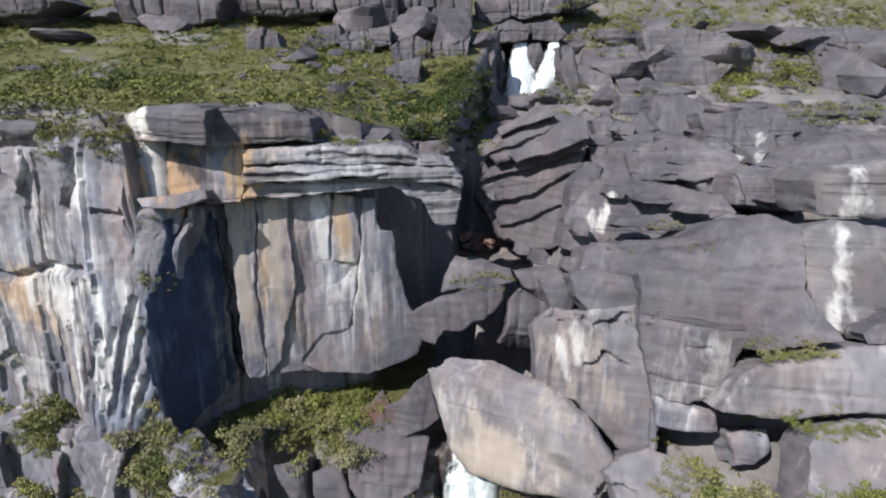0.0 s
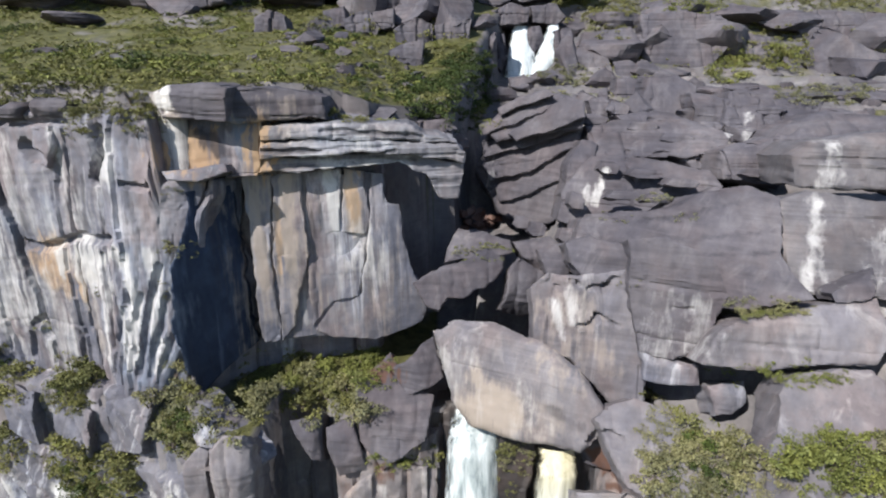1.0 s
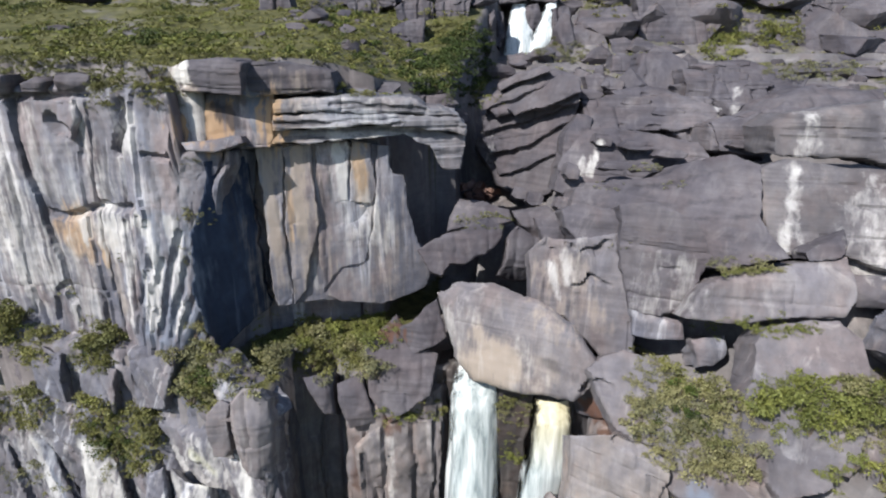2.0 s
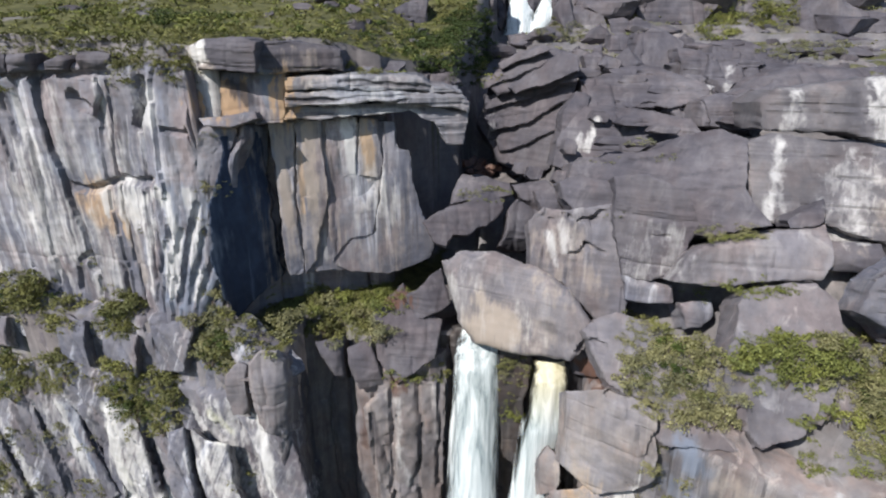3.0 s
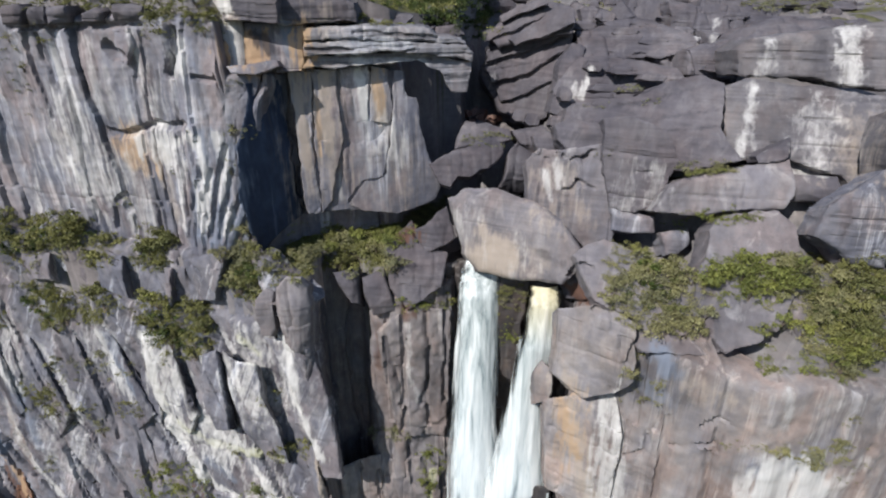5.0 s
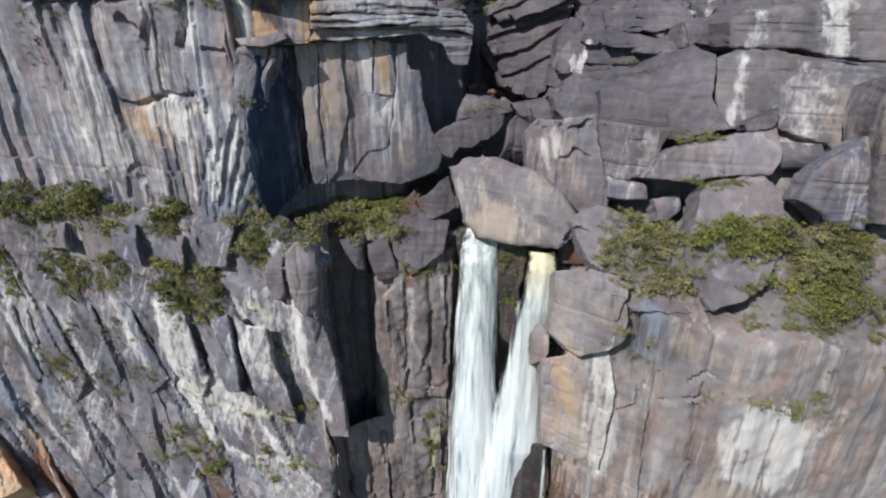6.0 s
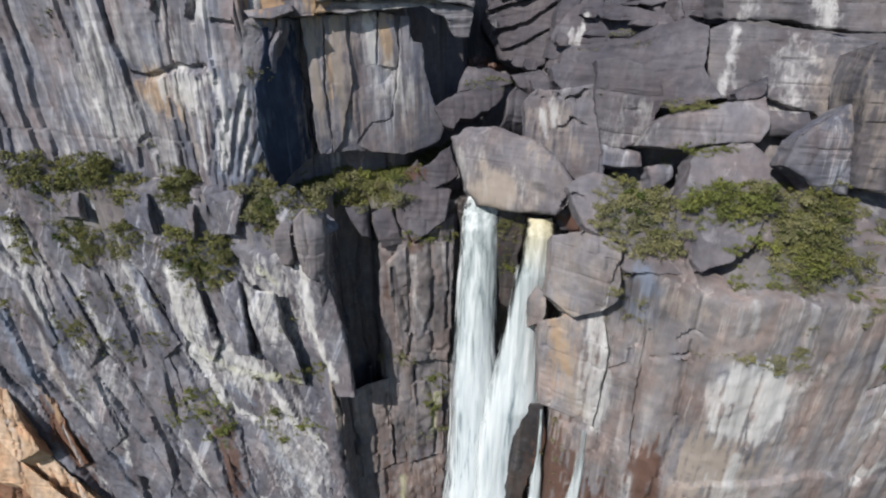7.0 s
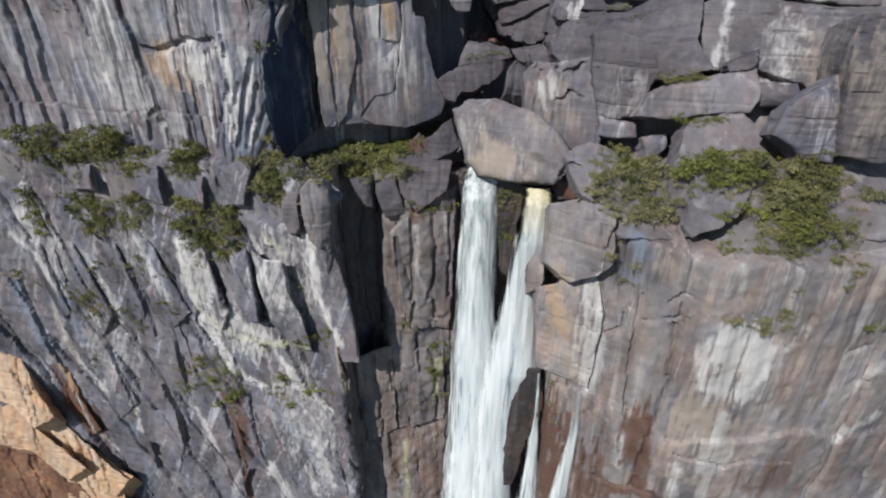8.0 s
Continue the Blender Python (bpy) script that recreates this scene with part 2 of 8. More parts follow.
streak("ochre", 1.2, 0.5, (-47.9, 144.2, -37.6), (-47.6, 143.4, -48.8), (-47.6, 143.5, -56.6))
streak("pale", 1.2, 0.6, (-42.5, 149.1, -64.5), (-42.1, 144.8, -73.6))
streak("tan", 2.0, 0.6, (-42.8, 144.8, -61.0), (-44.2, 144.1, -75.5))
streak("pale", 2.2, 0.6, (-32.7, 145.1, -26.0), (-23.8, 147.6, -25.5), (-12.8, 151.0, -25.9))
streak("blue", 2.5, 0.6, (-34.1, 145.1, -19.1), (-23.5, 146.7, -20.1), (-16.3, 147.7, -21.1))
streak("dark", 0.8, 0.8, (-48.3, 139.1, -21.4), (-37.4, 142.1, -21.4), (-27.6, 149.5, -23.2), (-14.5, 148.1, -22.3))
streak("dark", 0.8, 0.7, (-33.8, 144.3, -16.5), (-21.6, 146.9, -17.4), (-8.9, 150.1, -18.7))
streak("dark", 0.7, 0.6, (-31.0, 146.6, -24.4), (-20.2, 150.0, -24.3), (-9.0, 151.8, -25.6))
crack(0.35, 0.9, (-48.3, 139.1, -21.4), (-37.4, 142.1, -21.4), (-27.6, 149.5, -23.2), (-14.5, 148.1, -22.3))
crack(0.35, 0.9, (-33.8, 144.3, -16.5), (-21.6, 146.9, -17.4), (-7.1, 150.5, -18.7))
streak("ochre", 3.5, 1.0, (-68.4, 135.7, -16.6), (-67.8, 139.8, -21.1), (-64.7, 139.3, -25.3))
# tan of the cap's left end, with its sunlit look painted in
streak("tan", 3.0, 0.9, (-69.1, 133.9, -14.1), (-71.9, 135.4, -7.9))
# slanting cast shadow of the cap, painted across the ochre recess
streak("dark", 2.0, 0.9, (-64.8, 141.0, -16.2), (-59.9, 139.8, -21.1))
streak("ochre", 1.5, 0.9, (-48.5, 140.0, -16.1), (-48.9, 140.6, -25.4))
# bluish shade at the right of the recess, put in as colour
streak("blue", 2.5, 0.9, (-54.5, 142.5, -14.7), (-53.1, 140.1, -22.8))
crack(1.0, 3.0, (-93.6, 130.0, -124.1), (-89.4, 123.7, -145.7), (-87.1, 123.8, -161.6))
crack(0.8, 2.5, (-184.2, 150.9, -132.4), (-178.6, 146.6, -154.4), (-175.6, 145.4, -168.3))
crack(1.0, 3.0, (-215.6, 157.2, -161.1), (-214.6, 155.4, -180.5), (-210.4, 155.8, -218.9))
crack(1.6, 4.0, (-152.0, 141.0, -217.5), (-148.3, 139.1, -236.1), (-149.1, 142.3, -256.9))
crack(1.8, 5.0, (-170.8, 146.1, -265.6), (-173.3, 147.4, -286.4), (-168.5, 145.1, -293.6))
crack(1.6, 5.0, (-111.8, 133.4, -269.7), (-117.2, 133.1, -283.5), (-117.5, 132.6, -295.2))
crack(0.8, 2.5, (-57.9, 110.9, -230.2), (-55.8, 109.7, -245.2), (-55.6, 107.6, -259.6))
crack(0.6, 2.0, (-88.0, 123.1, -162.0), (-80.7, 121.8, -162.1), (-72.5, 118.2, -163.0))
crack(0.6, 2.0, (-108.5, 132.7, -122.8), (-107.1, 135.1, -141.3), (-105.6, 130.8, -153.6))
crack(0.7, 2.2, (-151.8, 142.7, -145.8), (-147.7, 140.5, -163.3), (-147.1, 139.8, -183.0))
crack(0.7, 2.2, (-178.5, 147.1, -188.7), (-176.4, 148.9, -212.9), (-172.9, 143.1, -231.6))
crack(0.7, 2.0, (-106.9, 130.0, -189.2), (-106.0, 132.1, -203.8), (-92.8, 124.8, -202.6))
crack(0.7, 2.0, (-77.0, 120.2, -174.2), (-72.5, 116.9, -184.7), (-69.5, 115.4, -193.7))
crack(0.5, 1.6, (-82.1, 120.5, -149.4), (-78.1, 120.0, -164.4), (-74.9, 118.9, -179.7))
crack(0.6, 2.0, (-136.6, 136.3, -173.5), (-136.8, 137.4, -195.4), (-137.2, 138.2, -215.0))
crack(0.8, 2.4, (-119.6, 132.8, -229.7), (-117.7, 131.4, -253.6), (-118.1, 131.5, -276.6))
crack(0.6, 2.0, (-104.0, 130.2, -211.4), (-105.2, 130.3, -235.3), (-102.5, 129.8, -265.4))
streak("pale", 3.64, 1.0, (-122.2, 135.8, -127.2), (-121.1, 133.1, -145.9), (-119.2, 132.7, -161.1), (-114.0, 135.7, -181.7), (-109.5, 131.7, -196.1))
streak("pale", 2.6, 0.9, (-115.0, 136.3, -180.5), (-107.6, 131.7, -197.8), (-94.2, 125.6, -203.3))
streak("pale", 3.38, 0.9, (-143.8, 141.6, -130.4), (-138.3, 137.3, -145.5), (-134.7, 135.6, -158.3))
streak("pale", 3.12, 1.0, (-59.1, 104.8, -112.5), (-57.9, 110.5, -136.9), (-54.9, 109.0, -150.0), (-50.0, 105.7, -157.7))
streak("pale", 2.86, 0.9, (-80.6, 120.5, -181.1), (-72.8, 117.6, -195.7), (-59.2, 111.0, -201.8))
streak("pale", 2.34, 0.8, (-85.5, 127.2, -120.0), (-82.0, 121.7, -127.5), (-78.3, 118.2, -136.4))
streak("pale", 2.6, 0.8, (-210.4, 158.6, -134.1), (-199.4, 152.3, -143.7), (-193.1, 152.1, -164.5))
streak("pale", 2.6, 0.8, (-201.6, 152.2, -171.3), (-201.3, 154.0, -201.6), (-191.7, 150.6, -226.4))
streak("pale", 2.34, 0.9, (-209.2, 155.4, -235.1), (-208.3, 154.9, -261.3), (-200.8, 154.6, -277.5))
streak("pale", 3.38, 0.9, (-100.9, 129.3, -262.4), (-95.5, 126.7, -275.5), (-92.3, 127.8, -296.5))
streak("pale", 4.16, 0.7, (-80.0, 120.1, -216.6), (-70.1, 116.3, -232.4), (-64.1, 114.3, -259.7))
streak("pale", 2.34, 0.8, (-78.9, 119.7, -253.0), (-75.0, 117.8, -273.2))
streak("pale", 3.12, 0.8, (-100.8, 130.4, -162.7), (-96.8, 129.2, -171.6), (-86.9, 122.4, -169.4))
streak("pale", 1.95, 0.7, (-96.4, 128.4, -128.7), (-94.6, 126.5, -141.7), (-90.7, 124.5, -158.4))
streak("pale", 2.08, 0.7, (-174.7, 151.1, -138.6), (-165.4, 143.9, -159.1), (-165.1, 146.2, -177.5))
streak("pale", 2.34, 0.7, (-136.3, 139.6, -228.4), (-132.3, 136.8, -242.2), (-130.6, 135.6, -258.4))
streak("pale", 2.08, 0.7, (-172.8, 148.1, -228.3), (-176.8, 148.3, -254.3))
streak("blue", 5.0, 0.7, (-91.3, 123.7, -212.7), (-76.6, 117.5, -237.7), (-67.6, 114.8, -264.7))
streak("blue", 4.0, 0.7, (-139.9, 140.2, -129.6), (-133.8, 135.1, -153.3))
streak("blue", 4.0, 0.6, (-193.2, 150.9, -167.1), (-190.3, 149.8, -194.4))
streak("blue", 4.0, 0.8, (-218.4, 157.3, -164.6), (-218.2, 156.6, -188.6), (-212.8, 154.4, -201.9))
streak("blue", 3.5, 0.6, (-104.4, 129.0, -184.8), (-93.7, 124.8, -191.7))
streak("blue", 4.0, 0.6, (-180.2, 148.6, -254.6), (-185.4, 149.3, -304.0))
streak("lichen", 2.6, 0.8, (-114.1, 131.1, -166.4), (-102.5, 128.6, -175.0), (-85.0, 122.1, -174.1), (-66.1, 115.8, -164.8))
streak("lichen", 2.2, 0.7, (-78.6, 121.3, -118.0), (-72.1, 119.3, -123.5))
streak("lichen", 1.8, 0.7, (-121.1, 133.1, -145.9), (-117.6, 131.8, -157.3))
streak("dark", 2.0, 0.8, (-201.7, 153.1, -148.8), (-196.4, 150.6, -177.1), (-196.8, 152.2, -192.7))
streak("dark", 1.6, 0.7, (-107.9, 135.4, -138.6), (-105.5, 129.9, -156.1))
streak("dark", 2.0, 0.7, (-77.4, 117.5, -147.3), (-74.6, 119.6, -167.3))
streak("dark", 2.5, 0.6, (-158.4, 143.6, -193.2), (-151.0, 140.9, -213.5), (-147.3, 139.8, -236.8))
streak("dark", 2.0, 0.6, (-164.2, 146.7, -133.1), (-155.8, 141.4, -157.5), (-157.6, 145.4, -176.9))
streak("rust", 2.6, 0.9, (-118.4, 133.8, -214.8), (-115.7, 130.5, -252.6), (-118.9, 132.5, -297.6))
streak("rust", 2.0, 0.8, (-201.5, 152.3, -240.6), (-205.7, 153.6, -278.8))
streak("rust", 2.2, 0.9, (-217.6, 156.9, -215.8), (-219.2, 158.1, -246.4), (-209.1, 155.0, -266.0))
streak("rust", 1.6, 0.9, (-241.3, 158.8, -219.2), (-235.2, 156.4, -227.4), (-229.6, 153.2, -232.8))
streak("rust", 1.4, 0.8, (-250.9, 158.2, -233.2), (-244.1, 155.8, -261.9), (-235.5, 155.4, -295.6))
streak("ochre", 2.0, 0.8, (-216.9, 155.9, -206.9), (-212.6, 154.8, -217.9), (-210.5, 154.8, -230.3))
streak("ochre", 4.0, 0.8, (-203.2, 151.5, -291.1), (-201.6, 150.8, -310.9))
streak("pale", 2.08, 0.6, (-237.3, 157.0, -227.9), (-225.4, 151.4, -252.7), (-209.9, 147.5, -281.1))
crack(1.0, 2.5, (-240.5, 158.8, -221.2), (-235.4, 156.3, -228.1), (-228.9, 152.9, -233.3))
crack(0.8, 2.0, (-238.7, 155.2, -238.9), (-229.1, 152.1, -262.5), (-222.7, 152.6, -292.2), (-216.3, 149.9, -309.5))
crack(0.7, 2.0, (-220.6, 158.6, -217.3), (-217.2, 157.4, -237.0), (-211.1, 155.2, -261.6))
streak("tan", 1.6, 0.8, (-52.6, 105.8, -156.2), (-51.6, 105.4, -171.2), (-50.0, 104.6, -186.8))
streak("dark", 1.4, 0.6, (-26.2, 119.8, -116.2), (-24.0, 119.2, -131.9), (-22.8, 120.6, -150.0))
streak("pale", 1.4, 0.5, (-17.0, 120.0, -111.3), (-17.8, 117.7, -128.3), (-14.9, 119.4, -143.3))
streak("rust", 3.0, 0.6, (-33.1, 118.5, -215.5), (-32.7, 120.1, -267.6))
streak("rust", 3.0, 0.6, (-14.1, 120.2, -225.3), (-11.7, 119.5, -271.8))
streak("rust", 1.6, 0.6, (-28.6, 124.0, -113.3), (-29.4, 122.8, -131.3))
crack(0.6, 1.8, (-31.6, 120.5, -181.5), (-31.0, 118.3, -200.5))
crack(0.6, 1.8, (-33.8, 119.6, -228.4), (-33.6, 120.0, -254.0))
crack(0.5, 1.6, (-18.5, 121.0, -172.1), (-17.5, 118.8, -186.9))
crack(0.5, 1.5, (-18.2, 118.0, -117.9), (-20.2, 118.3, -131.3), (-19.1, 119.2, -149.0))
crack(0.5, 1.5, (-26.2, 119.8, -116.2), (-25.7, 119.0, -134.5), (-25.0, 121.2, -156.5))
crack(0.5, 1.5, (-10.4, 119.3, -121.3), (-11.8, 119.6, -143.5), (-9.5, 121.3, -162.9))
streak("lichen", 1.8, 0.8, (-26.1, 119.9, -232.9), (-26.3, 119.3, -275.9))
streak("lichen", 1.6, 0.8, (-9.6, 119.5, -180.8), (-11.1, 120.0, -202.3))
crack(0.45, 1.8, (57.4, 73.5, -112.2), (57.3, 73.0, -125.8), (57.3, 70.7, -141.2), (59.3, 70.9, -166.1))
crack(0.5, 1.5, (58.6, 70.1, -121.6), (61.6, 66.3, -119.7), (68.4, 66.4, -116.6))
crack(0.5, 1.5, (64.7, 66.7, -111.9), (67.8, 65.3, -107.7), (72.8, 60.9, -109.1))
crack(0.6, 2.0, (47.0, 78.7, -88.9), (45.7, 75.8, -92.4), (45.1, 76.3, -97.8))
crack(0.7, 2.0, (32.2, 87.1, -115.9), (35.3, 87.1, -117.4), (45.3, 82.3, -111.8))
crack(0.7, 2.2, (63.5, 74.6, -86.9), (68.6, 72.5, -93.1), (78.4, 77.8, -92.7), (78.0, 72.3, -83.9), (79.9, 71.1, -85.4))
crack(0.7, 2.0, (58.6, 74.7, -88.9), (64.2, 74.9, -86.1))
crack(0.7, 2.2, (85.6, 60.3, -87.2), (95.7, 57.2, -86.2))
crack(0.8, 2.2, (115.9, 67.4, -90.1), (126.5, 68.0, -91.5))
crack(0.4, 1.2, (48.8, 77.3, -132.0), (53.5, 75.3, -127.5), (53.8, 75.2, -122.1))
crack(0.4, 1.2, (75.9, 60.0, -174.1), (85.2, 59.0, -176.6), (95.7, 58.1, -179.2))
crack(0.6, 1.6, (53.5, 74.6, -202.7), (72.0, 62.6, -198.9))
crack(0.5, 1.6, (123.1, 62.0, -128.1), (128.7, 60.9, -125.5), (136.3, 60.5, -126.9))
crack(0.4, 1.2, (89.1, 60.4, -120.6), (89.1, 60.3, -134.6), (91.0, 60.0, -149.6))
crack(0.4, 1.2, (106.3, 60.9, -112.3), (105.5, 57.2, -127.3), (105.9, 57.8, -142.3))
crack(0.5, 1.4, (93.0, 58.9, -179.6), (103.5, 59.3, -175.6), (118.2, 58.5, -177.9))
crack(0.4, 1.2, (65.0, 63.7, -123.1), (65.7, 61.3, -140.3), (69.4, 66.3, -161.3))
streak("pale", 4.0, 1.0, (81.6, 60.7, -118.5), (86.0, 60.3, -129.8), (84.3, 61.4, -143.1))
streak("pale", 4.0, 1.0, (91.8, 60.0, -121.5), (95.8, 58.2, -129.2), (92.1, 60.2, -144.5))
streak("pale", 2.4, 0.9, (88.5, 59.8, -153.3), (88.8, 58.4, -167.0))
streak("pale", 1.8, 0.8, (77.0, 61.3, -130.5), (78.1, 60.7, -142.3))
streak("pale", 1.8, 0.7, (94.1, 55.9, -92.7), (93.9, 55.1, -103.8))
streak("pale", 2.2, 0.5, (105.5, 59.0, -117.4), (100.3, 57.7, -130.0))
streak("pale", 2.2, 0.7, (129.1, 60.8, -146.9), (134.1, 61.5, -138.6), (139.8, 62.5, -132.2))
streak("pale", 2.2, 0.7, (133.6, 62.1, -168.9), (144.5, 61.0, -156.6))
streak("pale", 2.6, 0.8, (44.1, 82.7, -113.8), (47.4, 78.1, -134.6), (47.6, 80.1, -160.8))
streak("pale", 1.6, 0.8, (42.3, 83.8, -115.7), (42.2, 81.2, -127.0))
streak("pale", 2.2, 0.7, (59.5, 70.5, -174.6), (59.5, 70.0, -189.7))
streak("pale", 3.0, 0.6, (77.8, 59.4, -180.0), (79.0, 59.3, -195.9))
streak("pale", 1.6, 0.6, (80.4, 60.1, -95.2), (82.4, 58.7, -106.3))
streak("pale", 3.0, 0.6, (88.5, 58.8, -182.5), (89.4, 58.8, -195.3))
streak("blue", 3.0, 0.9, (52.7, 74.9, -91.9), (55.3, 74.2, -97.7))
streak("blue", 4.0, 0.5, (50.0, 78.8, -104.6), (54.0, 75.6, -107.0))
streak("blue", 4.0, 0.7, (78.7, 60.9, -120.9), (88.5, 60.4, -118.4))
streak("blue", 3.5, 0.5, (93.4, 57.5, -163.2), (98.4, 54.4, -165.3))
streak("ochre", 2.2, 0.7, (31.3, 89.7, -120.3), (33.1, 87.6, -130.5), (37.5, 84.2, -139.5))
streak("tan", 3.4, 0.8, (33.8, 88.2, -119.8), (37.2, 84.6, -139.8), (42.5, 82.0, -154.0))
streak("rust", 3.2, 1.0, (66.1, 67.4, -162.4), (66.3, 66.1, -178.8), (67.0, 65.4, -200.5))
streak("rust", 2.2, 0.9, (42.0, 83.8, -177.9), (45.9, 79.9, -212.3))
streak("rust", 3.0, 0.9, (59.6, 70.7, -204.0), (74.0, 61.3, -200.1))
streak("rust", 4.0, 0.4, (68.2, 66.5, -116.2), (69.0, 59.7, -143.8))
streak("rust", 3.5, 0.5, (119.0, 58.8, -173.7), (112.4, 59.2, -192.9))
streak("rust", 3.5, 0.4, (105.5, 57.2, -127.3), (108.5, 57.9, -147.6))
streak("rust", 3.0, 0.5, (154.9, 61.2, -183.2), (139.1, 57.0, -193.6))
streak("rust", 4.0, 0.35, (116.6, 69.9, -82.0), (116.8, 60.5, -103.7))
streak("tan", 4.0, 0.6, (74.4, 62.6, -157.5), (91.5, 58.6, -165.9))
streak("tan", 4.5, 0.6, (76.6, 59.7, -183.4), (90.1, 58.9, -189.0))
streak("tan", 4.0, 0.5, (60.5, 71.5, -100.2), (68.0, 63.1, -101.0))
streak("dark", 1.6, 0.6, (74.8, 60.8, -188.1), (74.3, 61.2, -201.8))
streak("dark", 2.0, 0.5, (69.7, 62.7, -113.4), (69.5, 60.0, -129.4))
streak("tan", 3.5, 0.8, (6.6, 113.9, -73.5), (11.7, 110.1, -79.4), (15.9, 107.4, -82.9))
streak("pale", 2.4, 0.6, (-0.2, 118.2, -69.6), (0.9, 122.7, -81.4), (5.2, 128.4, -92.6))
streak("pale", 2.0, 0.4, (18.0, 108.1, -72.8), (19.8, 105.5, -80.9))
streak("dark", 1.6, 0.5, (24.2, 103.6, -76.3), (30.3, 100.0, -78.2))
streak("pale", 1.5, 0.75, (84.8, 116.6, -29.8), (82.3, 111.8, -36.7), (79.2, 106.7, -47.4))
streak("pale", 1.2, 0.9, (45.6, 160.9, -39.9), (47.8, 163.7, -34.3), (48.4, 161.2, -30.1))
streak("pale", 1.0, 0.6, (42.6, 160.5, -40.8), (44.1, 165.0, -35.5))
streak("pale", 4.0, 0.7, (111.0, 120.1, -15.7), (108.5, 115.8, -23.5), (111.2, 120.1, -30.4))
streak("pale", 3.0, 0.5, (90.3, 125.2, -16.9), (88.3, 119.3, -25.5))
streak("pale", 6.0, 0.45, (100.7, 107.0, -37.3), (98.1, 103.6, -44.2), (98.5, 104.7, -51.8))
streak("tan", 6.0, 0.5, (109.6, 103.3, -39.5), (106.4, 99.4, -47.8))
streak("pale", 2.5, 0.5, (56.4, 106.6, -51.4), (55.4, 104.3, -60.7))
streak("pale", 2.5, 0.4, (47.4, 114.2, -50.3), (49.6, 110.9, -62.3))
streak("pale", 1.2, 0.7, (26.3, 119.2, -55.3), (28.0, 116.2, -63.3))
streak("pale", 1.5, 0.6, (29.5, 119.4, -51.8), (30.3, 116.1, -59.6))
streak("pale", 1.4, 0.6, (90.8, 172.2, -20.6), (90.2, 172.2, -28.5))
streak("pale", 1.4, 0.6, (100.8, 182.6, -15.4), (96.8, 175.8, -21.9))
streak("rust", 2.2, 0.5, (25.8, 147.6, -64.2), (28.5, 147.6, -74.9))
streak("tan", 2.5, 0.5, (33.6, 114.9, -61.0), (39.1, 112.9, -69.4))
crack(0.6, 2.2, (30.3, 120.4, -49.6), (33.0, 120.4, -51.0), (38.1, 116.9, -50.1), (40.0, 117.5, -48.1), (43.5, 120.4, -48.3))
crack(0.5, 1.8, (32.0, 115.8, -59.9), (34.4, 114.8, -60.1), (36.1, 115.4, -57.3), (39.9, 113.8, -58.9), (43.8, 120.0, -58.1))
crack(0.5, 1.5, (36.1, 115.4, -57.3), (35.5, 120.3, -54.2), (38.1, 116.9, -50.2))
crack(0.6, 2.0, (59.0, 174.2, -26.7), (61.9, 166.4, -26.8), (69.5, 171.0, -26.4), (76.0, 176.4, -29.0), (80.3, 168.4, -28.5))
crack(0.4, 1.2, (85.3, 155.8, -32.3), (90.0, 153.4, -33.5), (101.5, 162.1, -35.6))
crack(0.4, 1.2, (70.0, 189.8, -17.4), (77.4, 182.5, -17.4))
crack(0.5, 1.6, (116.4, 258.6, -12.1), (129.6, 258.6, -14.7))
crack(0.6, 1.8, (128.9, 237.5, -11.5), (142.2, 237.5, -11.7), (158.4, 240.0, -13.1))
crack(0.5, 1.5, (110.8, 181.4, -14.9), (114.9, 181.4, -19.0))
crack(0.3, 0.8, (48.0, 127.6, -37.4), (58.1, 123.1, -34.8), (69.9, 121.0, -30.4))
crack(0.3, 0.8, (35.3, 132.6, -37.8), (40.7, 132.6, -38.5), (45.9, 129.5, -37.2))
crack(0.3, 0.7, (47.2, 112.2, -53.2), (55.0, 106.7, -52.3))
crack(0.3, 0.7, (77.3, 113.5, -36.3), (91.2, 109.7, -36.6), (104.5, 105.5, -37.7))
crack(0.3, 0.7, (82.5, 124.0, -21.4), (96.5, 120.3, -20.7), (112.7, 115.6, -21.3))
streak("dark", 0.6, 0.6, (48.0, 127.6, -37.4), (58.1, 123.1, -34.8), (69.9, 121.0, -30.4))
streak("dark", 0.5, 0.5, (50.2, 122.3, -40.5), (62.6, 116.1, -37.9), (73.2, 111.9, -35.1))
streak("dark", 0.5, 0.5, (48.4, 120.5, -43.8), (62.0, 112.9, -41.4), (73.2, 107.1, -38.8))
streak("rust", 1.6, 1.0, (34.2, 105.6, -89.8), (41.4, 105.6, -91.9))
crack(0.7, 2.5, (32.9, 99.2, -81.5), (34.2, 93.3, -75.7), (36.6, 91.9, -76.1))
crack(0.8, 2.5, (36.7, 84.1, -84.5), (41.7, 80.2, -84.7), (47.8, 79.9, -86.7))
streak("rust", 2.0, 0.8, (-30.2, 141.1, -92.0), (-22.0, 141.1, -94.3))


def line_distance(p, line):
    """Distance of points from a line of places; the way into the cliff counts less."""
    best = np.full(len(p), 1e9)
    k = np.array((1.0, 0.35, 1.0))
    for a, b in zip(line[:-1], line[1:]):
        u = np.clip(((p - a) * k) @ ((b - a) * k) / (((b - a) * k) @ ((b - a) * k) + 1e-9), 0, 1)
        best = np.minimum(best, np.linalg.norm((p - a - u[:, None] * (b - a)) * k, axis=1))
    return best


def close_by(p, line, reach):
    return np.all((p > line.min(axis=0) - (reach, 9, reach)) & (p < line.max(axis=0) + (reach, 9, reach)), axis=1)


